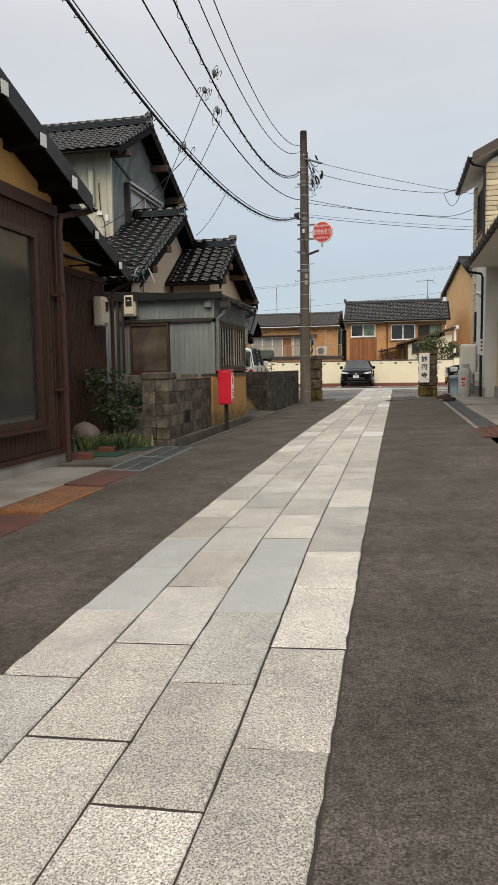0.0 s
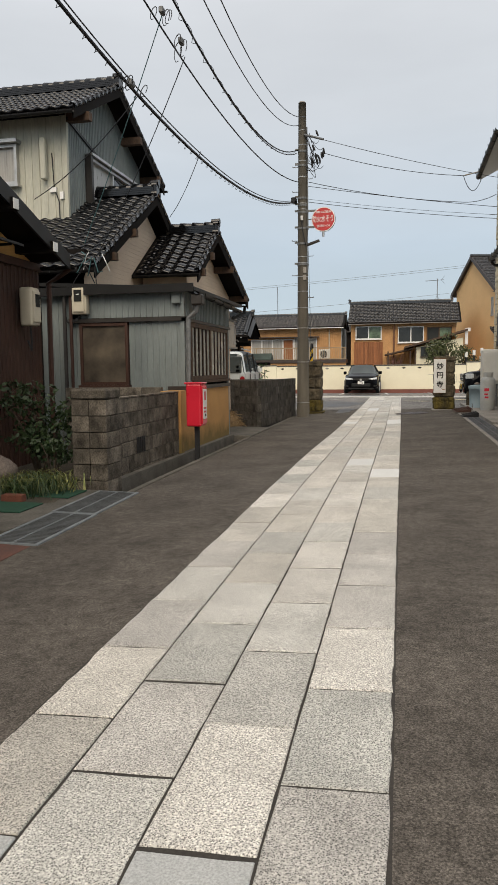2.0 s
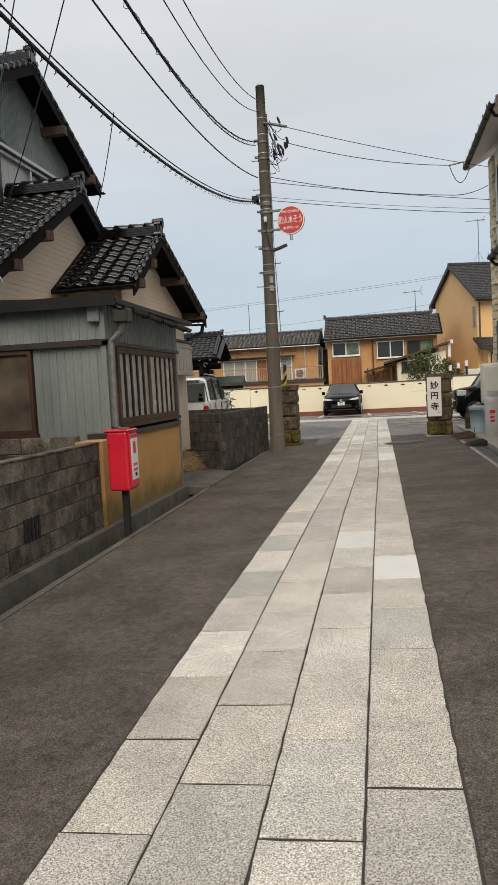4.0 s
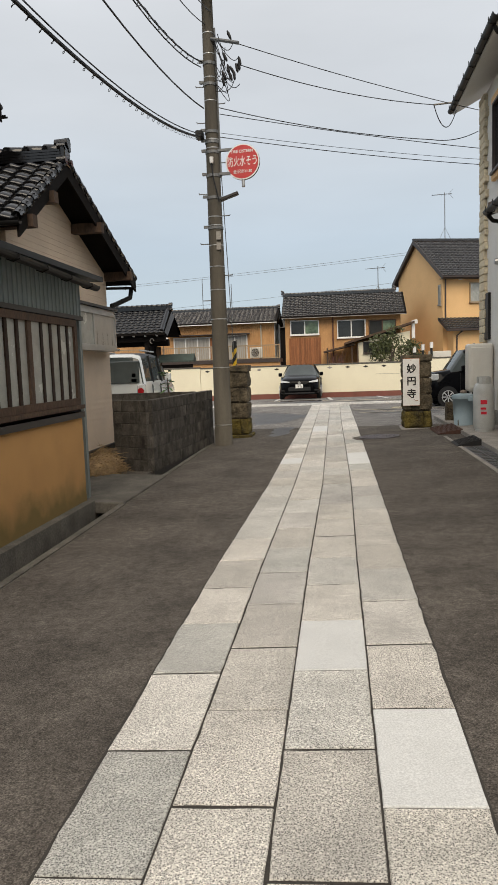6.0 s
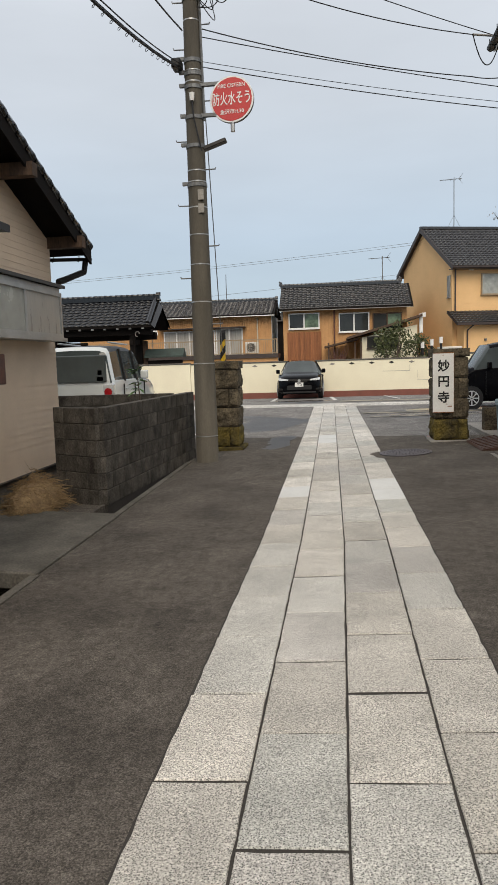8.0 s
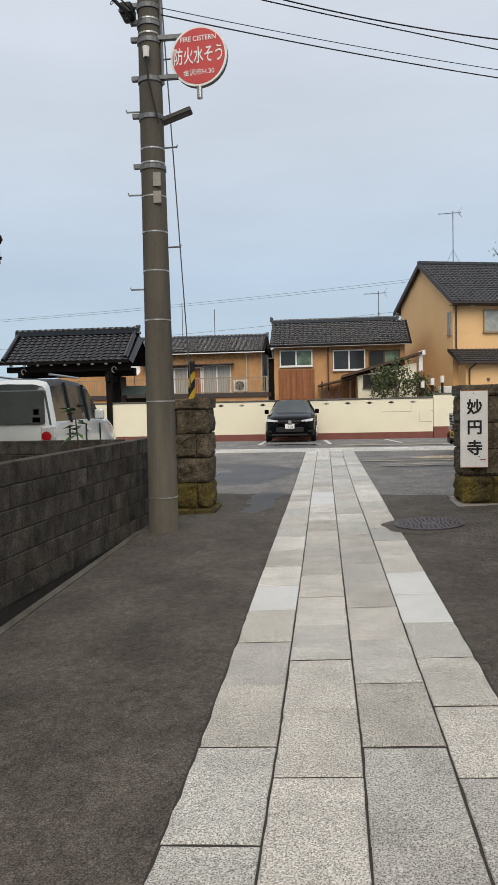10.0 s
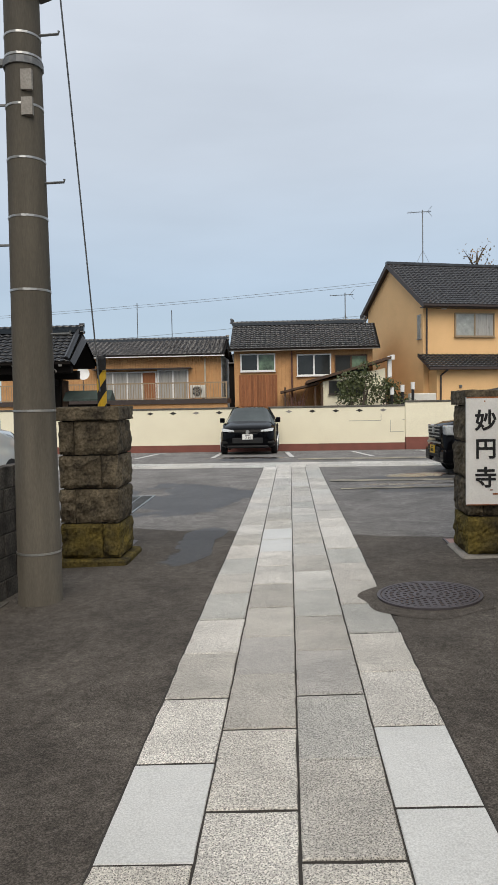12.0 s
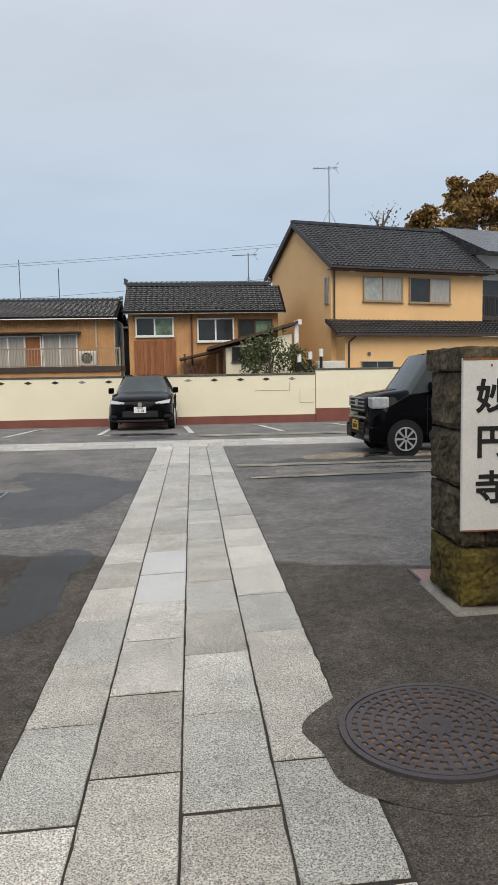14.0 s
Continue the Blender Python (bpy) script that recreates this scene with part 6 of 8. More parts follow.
def gas_cylinder(x, y):
    t = thing("gas_cylinder", "grey gas cylinder with red lettering on concrete", "gas cylinder", group="gas cylinders")
    zb = 0.17
    pts = [(0.0, 0.17), (0.03, 0.185), (0.08, 0.19), (0.72, 0.19), (0.80, 0.175), (0.86, 0.13), (0.89, 0.06)]
    part("body", rod([(x, y, zb + 0.03 + a) for a, _ in pts], [r for _, r in pts], 20), m_lpg, t, smooth=True)
    part("foot_ring", rod([(x, y, zb), (x, y, zb + 0.05)], 0.165, 20), m_lpg, t)
    bm = bmesh.new()
    for k in range(10):
        a = -2.6 + 5.2 * k / 10
        hexa(bm, [(x + math.cos(a + q) * r, y + math.sin(a + q) * r, zz) for zz in (zb + 0.86, zb + 1.02) for q, r in ((0, 0.115), (0.0, 0.125), (0.52, 0.125), (0.52, 0.115))])
    part("valve_guard", bm, m_lpg, t)
    part("valve", rod([(x, y, zb + 0.9), (x, y, zb + 1.0)], 0.03, 8), m_iron, t)
    part("lettering", boxes((x - 0.1, y - 0.192, zb + 0.52, x + 0.02, y - 0.18, zb + 0.6), (x - 0.1, y - 0.192, zb + 0.42, x + 0.0, y - 0.18, zb + 0.46), (x - 0.09, y - 0.192, zb + 0.33, x + 0.01, y - 0.18, zb + 0.38)), m_red, t, "red painted characters")


gas_cylinder(3.0, 26.0)
gas_cylinder(3.08, 26.5)


def outdoor_unit():
    t = thing("heater_unit", "white enamelled outdoor heater unit with an embossed front panel", "heater unit")
    part("case", boxbm(3.02, 27.75, 0.84, 3.55, 28.15, 1.86, 0.06, 3), m_unit, t, smooth=False)
    part("front_panel", boxbm(3.07, 27.72, 0.92, 3.5, 27.76, 1.78, 0.015, 2), m_unit, t)
    part("embossed_frame", boxes((3.1, 27.708, 1.02, 3.14, 27.722, 1.66), (3.24, 27.708, 1.02, 3.28, 27.722, 1.66), (3.14, 27.708, 1.62, 3.24, 27.722, 1.66), (3.14, 27.708, 1.02, 3.24, 27.722, 1.06)), m_unit, t)
    part("leg", boxes((3.08, 27.9, 0.17, 3.13, 28.0, 0.86)), m_steel, t)
    part("leg", boxes((3.45, 27.9, 0.17, 3.5, 28.0, 0.86)), m_steel, t)
    part("pipe", rod([(3.1, 27.85, 0.95), (3.1, 27.85, 0.5), (3.0, 27.8, 0.2)], 0.02, 6), m_white, t)


outdoor_unit()


def bin_():
    t = thing("dustbin", "faded blue plastic dustbin with a stone on its lid", "dustbin")
    x, y, zb = 2.86, 27.4, 0.17
    part("tub", rod([(x, y, zb), (x, y, zb + 0.58)], [0.19, 0.225], 20), m_blue, t, smooth=True)
    part("rim", rod([(x, y, zb + 0.55), (x, y, zb + 0.6)], [0.24, 0.24], 20), m_blue, t)
    part("lid", rod([(x, y, zb + 0.6), (x, y, zb + 0.63), (x, y, zb + 0.66)], [0.245, 0.235, 0.1], 20), m_blue, t)
    part("grip", boxbm(x + 0.05, y - 0.26, zb + 0.5, x + 0.16, y - 0.2, zb + 0.6, 0.01), m_blue, t)


bin_()
rock("weight_stone", 2.86, 27.4, 0.86, (0.07, 0.06, 0.04), "small grey stone lying on the dustbin lid")
t = thing("stone_post", "short weathered square stone post", "stone post")
part("post", rough_stone(2.70, 28.6, -0.05, 2.93, 28.83, 0.58, 31, 0.015), m_pillar, t)
tagged(finish("loose_block", boxbm(2.72, 27.25, 0.17, 2.95, 27.4, 0.3, 0.01), m_concdark), "small dark concrete block on the strip", "block")


# ---- cars ----
def loft_car(name, label, place, turn, stations, paint, roof_paint=None, dims=None):
    """A car body skinned over cross-sections from nose to tail along +x; each station holds x, sill, belt, top and the half-widths."""
    t = thing(name, label, "car")
    m = Matrix.Translation(place) @ pose(0, 0, 0, 0, 0, turn)
    t.matrix_world = m
    def ring(s):
        x, zs, zb, zt, ws, wb, wt = s
        half = [(0.0, zs), (ws * 0.82, zs), (ws * 0.97, zs + 0.06), (ws, zs + 0.2), ((ws + wb) / 2 + 0.012, (zs + zb) / 2 + 0.08), (wb, zb), (wb * 0.985, zb + 0.02), (wt * 1.02, zt - 0.10), (wt * 0.95, zt - 0.035), (wt * 0.72, zt), (0.0, zt + 0.012)]
        return [Vector((x, -w, z)) for w, z in half] + [Vector((x, w, z)) for w, z in half[-2:0:-1]]
    rings = [ring(s) for s in stations]
    n = len(rings[0])
    bins = {}
    for i in range(len(rings) - 1):
        a, b = stations[i], stations[i + 1]
        for k in range(n):
            kk = k if k < 10 else 19 - k
            cab = dims["glass"]
            key = "body"
            if kk == 6 and cab[0] <= i < cab[1]:
                key = "side_window"
            elif kk in (7, 8, 9) and i in dims["screen"]:
                key = "windscreen"
            elif kk in (6, 7, 8, 9) and i in dims["rear"]:
                key = "rear_window"
            elif kk in (7, 8, 9) and cab[0] <= i < cab[1] and roof_paint:
                key = "roof"
            bins.setdefault(key, []).append((rings[i][k], rings[i][(k + 1) % n], rings[i + 1][(k + 1) % n], rings[i + 1][k]))
    made = {}
    for key, quads in bins.items():
        bm, seen = bmesh.new(), {}
        def vert(p):
            q = (round(p.x, 4), round(p.y, 4), round(p.z, 4))
            if q not in seen:
                seen[q] = bm.verts.new(p)
            return seen[q]
        for q in quads:
            vs = []
            for p in q:
                v = vert(p)
                if v not in vs:
                    vs.append(v)
            if len(vs) > 2 and not bm.faces.get(vs):
                bm.faces.new(vs)
        if key == "body":
            for r in (rings[0], rings[-1]):
                bm.faces.new([vert(p) for p in r])
        bmesh.ops.recalc_face_normals(bm, faces=bm.faces)
        made[key] = part(key, bm, {"body": paint, "roof": roof_paint or paint}.get(key, m_carglass), t, smooth=(key != "side_window"))
    def pillar(x, top):
        for s in (-1, 1):
            part("door_pillar", rod([(x, s * dims["wb"] * 1.0, dims["belt"]), (x + 0.02, s * (dims["wt"] * 1.03), top)], 0.028, 6), m_blackmetal, t)
    for x, top in dims["pillars"]:
        pillar(x, top)
    for x in dims["axles"]:
        for s in (-1, 1):
            y = s * (dims["ws"] - 0.08)
            r = dims["r"]
            # a flat black disc gives the dark of the wheel well; the body is closed
            arch = part("wheel_arch", rod([(x, s * (dims["ws"] - 0.05), r), (x, s * (dims["ws"] + 0.012), r)], r + 0.045, 24), m_black, t)
            w = part("wheel", rod([(x, y - 0.09 * s, r), (x, y - 0.08 * s, r), (x, y + 0.08 * s, r), (x, y + 0.1 * s, r)], [r - 0.03, r, r, r - 0.03], 28), m_black, t, "black tyre")
            part("rim", rod([(x, y + 0.095 * s, r), (x, y + 0.108 * s, r)], [r * 0.70, r * 0.68], 28), m_blackmetal, w)
            for k in range(8):
                a = 6.28319 * k / 8
                d, e = Vector((math.cos(a), 0, math.sin(a))), Vector((-math.sin(a), 0, math.cos(a)))
                c = Vector((x, y + 0.112 * s, r))
                bm = bmesh.new()
                hexa(bm, [c + d * 0.02 - e * 0.012, c + d * 0.02 + e * 0.012, c + d * r * 0.68 + e * 0.02, c + d * r * 0.68 - e * 0.02] + [v + Vector((0, 0.012 * s, 0)) for v in (c + d * 0.02 - e * 0.012, c + d * 0.02 + e * 0.012, c + d * r * 0.68 + e * 0.02, c + d * r * 0.68 - e * 0.02)])
                bmesh.ops.recalc_face_normals(bm, faces=bm.faces)
                part("spoke", bm, m_alloy, w)
            bm = bmesh.new()
            for k in range(28):
                a, b = 6.28319 * k / 28, 6.28319 * (k + 1) / 28
                hexa(bm, [(x + math.cos(q) * rr, y + dd * s, r + math.sin(q) * rr) for dd in (0.1, 0.122) for q, rr in ((a, r * 0.64), (a, r * 0.72), (b, r * 0.72), (b, r * 0.64))])
            bmesh.ops.recalc_face_normals(bm, faces=bm.faces)
            part("rim_lip", bm, m_alloy, w)
    for s in (-1, 1):
        part("door_mirror", boxbm(dims["mx"] - 0.06, s * (dims["wb"] + 0.07) - 0.08, dims["belt"] + 0.02, dims["mx"] + 0.06, s * (dims["wb"] + 0.07) + 0.08, dims["belt"] + 0.19, 0.03, 2), paint, t)
        for x in dims["seams"]:
            part("door_seam", boxes((x - 0.004, s * (dims["ws"] + 0.008) - 0.012, 0.35, x + 0.004, s * (dims["ws"] + 0.008) + 0.012, dims["belt"] - 0.05)), m_black, t)
        for x in dims["handles"]:
            part("door_handle", boxbm(x, s * (dims["ws"] + 0.022) - 0.015, dims["belt"] - 0.16, x + 0.16, s * (dims["ws"] + 0.022) + 0.015, dims["belt"] - 0.13, 0.008), paint, t)
    return t


# black crossover parked against the far wall, nose to the alley (+x of the body points backwards)
cs = [(0.0, 0.30, 0.62, 0.78, 0.62, 0.60, 0.55), (0.10, 0.24, 0.66, 0.86, 0.80, 0.76, 0.68), (0.40, 0.20, 0.72, 0.95, 0.89, 0.86, 0.76), (0.95, 0.20, 0.86, 1.02, 0.90, 0.87, 0.78),
      (1.12, 0.20, 0.95, 1.06, 0.90, 0.88, 0.76), (1.85, 0.20, 0.99, 1.50, 0.90, 0.86, 0.60), (2.6, 0.20, 1.02, 1.555, 0.90, 0.86, 0.60), (3.3, 0.20, 1.08, 1.50, 0.90, 0.86, 0.58), (4.05, 0.22, 1.08, 1.30, 0.88, 0.82, 0.60), (4.3, 0.34, 0.9, 1.0, 0.78, 0.74, 0.6)]
suv = loft_car("crossover_car", "black crossover car parked nose out against the cream wall", (-1.37, 43.55, ground_z(-1.3, 44.4)), 90, cs, m_carblack,
               dims=dict(glass=(4, 8), screen=(4,), rear=(7,), pillars=((2.35, 1.5), (3.2, 1.45)), axles=(0.88, 3.5), ws=0.90, wb=0.88, wt=0.60, belt=0.98, r=0.335, mx=1.62, seams=(1.45, 2.4, 3.2), handles=(2.2, 3.05)))
for s in (-1, 1):
    bm = bmesh.new()
    pts = [(0.145, s * 0.42, 0.79), (0.135, s * 0.44, 0.735), (0.17, s * 0.80, 0.755), (0.25, s * 0.84, 0.86)]
    bm.faces.new([bm.verts.new((x - 0.10 - 0.05 * (k < 2), y, z)) for k, (x, y, z) in enumerate(pts)])
    ext = bmesh.ops.extrude_face_region(bm, geom=list(bm.faces))
    bmesh.ops.translate(bm, vec=(0.2, 0, 0), verts=[v for v in ext["geom"] if isinstance(v, bmesh.types.BMVert)])
    bmesh.ops.recalc_face_normals(bm, faces=bm.faces)
    part("headlight", bm, m_lens, suv, "clear headlight")
    part("fog_lamp", boxbm(0.02, s * 0.72 - 0.12, 0.36, 0.2, s * 0.72 + 0.12, 0.44, 0.02), m_blackmetal, suv)
part("grille", boxbm(-0.02, -0.5, 0.36, 0.08, 0.5, 0.56, 0.03), m_black, suv, "wide black lower grille")
part("grille_bar", boxes((-0.03, -0.55, 0.72, 0.06, -0.1, 0.745), (-0.03, 0.1, 0.72, 0.06, 0.55, 0.745)), m_blackmetal, suv)
part("badge", rod([(-0.03, 0, 0.735), (0.02, 0, 0.735)], 0.06, 14), m_silver, suv, "round silver badge")
part("number_plate", boxes((-0.05, -0.165, 0.5, -0.035, 0.165, 0.665)), m_white, suv, "white number plate with dark characters")
text_part("plate_number", "7 10", 0.1, m_black, suv, Matrix.Translation((-0.053, -0.02, 0.555)) @ Matrix(((0, 0, -1, 0), (-1, 0, 0, 0), (0, 1, 0, 0), (0, 0, 0, 1))), 0.001, 0.001)
part("plate_prefix", boxes((-0.052, -0.08, 0.625, -0.05, 0.08, 0.65)), m_black, suv)
part("bumper_lip", boxbm(-0.03, -0.66, 0.24, 0.1, 0.66, 0.31, 0.02), m_black, suv)
part("wiper", rod([(1.2, -0.5, 1.075), (1.25, 0.1, 1.11)], 0.01, 4), m_black, suv)

kc = [(0.0, 0.28, 0.60, 0.82, 0.60, 0.60, 0.54), (0.06, 0.22, 0.66, 0.98, 0.70, 0.69, 0.62), (0.30, 0.19, 0.80, 1.06, 0.735, 0.72, 0.66), (0.62, 0.19, 0.98, 1.10, 0.737, 0.725, 0.67),
      (0.72, 0.19, 1.02, 1.12, 0.737, 0.725, 0.66), (1.15, 0.19, 1.06, 1.70, 0.737, 0.72, 0.60), (1.7, 0.19, 1.06, 1.79, 0.737, 0.72, 0.60), (2.5, 0.19, 1.06, 1.79, 0.737, 0.72, 0.60), (3.2, 0.20, 1.06, 1.74, 0.735, 0.71, 0.59), (3.37, 0.26, 1.0, 1.62, 0.72, 0.69, 0.58), (3.395, 0.34, 0.9, 1.3, 0.68, 0.66, 0.57)]
kei = loft_car("box_car", "black boxy small car parked sideways in the lot", (3.22, 37.0, ground_z(3, 37)), 4, kc, m_carblack,
               dims=dict(glass=(4, 8), screen=(4,), rear=(9,), pillars=((1.55, 1.72), (2.45, 1.74)), axles=(0.62, 3.08), ws=0.738, wb=0.725, wt=0.60, belt=1.05, r=0.285, mx=1.1, seams=(1.02, 1.75, 2.6), handles=(1.55, 2.35)))
kei.scale = (1.02, 1.03, 1.07)
for s in (-1, 1):
    part("headlight", boxbm(0.02, s * 0.58 - 0.13, 0.80, 0.34, s * 0.58 + 0.135, 1.0, 0.03, 2), m_lens, kei, "large clear square headlight")
    part("bumper_corner", boxbm(-0.03, s * 0.55 - 0.17, 0.24, 0.3, s * 0.55 + 0.19, 0.52, 0.05, 2), m_carblack, kei)
part("grille", boxbm(-0.03, -0.44, 0.72, 0.05, 0.44, 0.98, 0.02), m_black, kei, "dark grille with chrome bars")
for z in (0.76, 0.83, 0.9, 0.96):
    part("grille_bar", boxes((-0.045, -0.42, z, -0.02, 0.42, z + 0.022)), m_silver, kei)
part("badge", boxbm(-0.06, -0.07, 0.82, -0.03, 0.07, 0.95, 0.02), m_silver, kei)
part("bumper_grille", boxbm(-0.045, -0.42, 0.34, 0.0, 0.42, 0.56, 0.02), m_black, kei)
part("bumper_bar", boxes((-0.055, -0.4, 0.4, -0.04, 0.4, 0.42), (-0.055, -0.4, 0.47, -0.04, 0.4, 0.49)), m_blackmetal, kei)
part("bumper_chrome", boxes((-0.05, -0.5, 0.63, -0.02, 0.5, 0.66)), m_silver, kei)
part("number_plate", boxes((-0.075, -0.165, 0.42, -0.06, 0.165, 0.585)), m_yellow, kei, "yellow number plate")
part("plate_marks", boxes((-0.079, -0.11, 0.45, -0.076, -0.03, 0.52), (-0.079, 0.01, 0.45, -0.076, 0.11, 0.52), (-0.079, -0.06, 0.54, -0.076, 0.06, 0.565)), m_black, kei)

wc = [(0.0, 0.30, 0.62, 0.84, 0.62, 0.60, 0.54), (0.06, 0.24, 0.7, 0.98, 0.71, 0.69, 0.62), (0.35, 0.22, 0.86, 1.04, 0.737, 0.72, 0.66), (0.85, 0.22, 0.98, 1.08, 0.737, 0.725, 0.66),
      (0.95, 0.22, 1.0, 1.10, 0.737, 0.725, 0.66), (1.45, 0.22, 1.03, 1.64, 0.737, 0.72, 0.60), (2.0, 0.22, 1.03, 1.70, 0.737, 0.72, 0.60), (2.7, 0.22, 1.03, 1.70, 0.737, 0.72, 0.60), (3.2, 0.24, 1.03, 1.67, 0.735, 0.71, 0.60), (3.36, 0.3, 0.98, 1.60, 0.72, 0.70, 0.60), (3.39, 0.36, 0.96, 1.5, 0.70, 0.68, 0.59)]
wcar = loft_car("small_wagon_car", "white small wagon car with a dark roof behind block walls", (-5.12, 32.4, 0.13), -90, wc, m_carwhite, m_blackmetal,
                dims=dict(glass=(4, 8), screen=(4,), rear=(9,), pillars=((1.75, 1.62), (2.6, 1.64)), axles=(0.65, 3.05), ws=0.738, wb=0.725, wt=0.60, belt=1.02, r=0.29, mx=1.35, seams=(1.2, 1.95, 2.75), handles=(1.75, 2.5)))
wcar.scale = (1.03, 1.05, 1.08)
part("tailgate_glass", boxbm(3.37, -0.6, 1.02, 3.43, 0.6, 1.52, 0.02), m_carglass, wcar, "dark tailgate window")
part("roof_rack", rod([(1.6, -0.5, 1.74), (2.9, -0.5, 1.76)], 0.018, 6), m_silver, wcar)
part("roof_rack", rod([(1.6, 0.5, 1.74), (2.9, 0.5, 1.76)], 0.018, 6), m_silver, wcar)
for s in (-1, 1):
    part("tail_lamp", boxbm(3.28, s * 0.63 - 0.1, 0.72, 3.43, s * 0.63 + 0.1, 1.0, 0.03), m_lens, wcar, "tail lamp with a round red lens")
    part("red_lens", rod([(3.42, s * 0.63, 0.84), (3.445, s * 0.63, 0.84)], 0.075, 16), m_redlens, wcar)
    part("stickers", boxes((3.428, 0.42, 1.05, 3.434, 0.54, 1.12), (3.428, 0.44, 1.16, 3.434, 0.52, 1.24)), m_lens, wcar)
part("rear_bumper", boxbm(3.3, -0.68, 0.3, 3.45, 0.68, 0.58, 0.04, 2), m_carwhite, wcar)


# ---- lot: wall, markings, gate, houses behind ----
def far_wall():
    t = tagged(new("wall_north"), "long cream painted wall with a red-brown foot and diamond openings", "wall", kind="structure")
    zb = -0.5
    def strip(x0, x1, top, red, y):
        part("panel", boxes((x0, y, red, x1, y + 0.15, top)), m_cream, t)
        part("foot", boxes((x0, y - 0.006, zb, x1, y + 0.15, red - 0.003)), m_redbase, t, "red-brown painted foot")
        part("coping", boxbm(x0, y - 0.03, top, x1, y + 0.18, top + 0.07, 0.012), m_concdark, t, "grey concrete coping")
    strip(-24, -6.62, 1.5, 0.10, 48.0)
    strip(-6.6, 4.29, 1.46, 0.10, 48.0)
    strip(4.31, 24, 1.60, 0.30, 47.985)
    x = -6.25
    k = 0
    while x < 4.2:
        # solid diamonds on an unbroken wall; the dark ones imitate shade in openings
        bm = bmesh.new()
        o = 0.008 if k % 5 in (0, 1, 3) else 0.004
        q = [(x - 0.13, 1.33), (x, 1.275), (x + 0.13, 1.33), (x, 1.385)]
        prism(bm, q, "y", 47.99, 48.03)
        bmesh.ops.recalc_face_normals(bm, faces=bm.faces)
        part("diamond_opening", bm, m_mortar if k % 4 != 3 else m_conc, t)
        x += 0.885
        k += 1
    for (a, b, c, d) in ((2.2, 0.93, 3.4, 0.945), (3.4, 0.93, 3.412, 1.2), (3.75, 0.5, 3.762, 0.95), (3.75, 0.5, 4.25, 0.512), (4.2, 0.95, 4.28, 0.962)):
        part("crack", boxes((a, 47.994, b, c, 48.01, d)), m_conc, t)
    return t


far_wall()


def marking(name, x0, y0, x1, y1, mat, label, skew=0.0):
    bm = bmesh.new()
    n, rows = max(1, int(abs(x1 - x0) / 0.4)), max(1, int(abs(y1 - y0) / 0.3))
    for k in range(n):
        a, b = x0 + (x1 - x0) * k / n, x0 + (x1 - x0) * (k + 1) / n
        for j in range(rows):
            f, g = j / rows, (j + 1) / rows
            c, d = y0 + (y1 - y0) * f, y0 + (y1 - y0) * g
            bm.faces.new([bm.verts.new((x, y, ground_z(x, y) + 0.012)) for x, y in ((a + skew * f, c), (b + skew * f, c), (b + skew * g, d), (a + skew * g, d))])
    tagged(finish(name, bm, mat), label, "road marking", kind="structure")


for x, skew in ((-7.1, 0.65), (-4.74, 0.4), (-2.36, 0.08), (0.04, -0.22), (2.43, -0.5), (4.85, -0.75)):
    marking("parking_line", x - 0.07, 42.3, x + 0.07, 45.2, m_line, "worn white parking bay line", skew)
marking("lane_line", 0.78, 35.25, 7.5, 35.6, m_yline, "worn cream line and drawn-in puddle edge across the lot")
# no road paint here: a cream strip colours in the bright edge of a puddle
marking("lane_line", 0.9, 33.85, 5.2, 34.02, m_yline, "worn cream line and drawn-in puddle edge across the lot")
# a broad patchy strip, paler than the asphalt
marking("lane_line", 0.2, 41.2, 9.0, 41.75, m_yline, "patchy cream strip before the parking bays")
marking("lane_line", -9, 31.2, -2.9, 31.35, m_line, "worn white line in the lot")


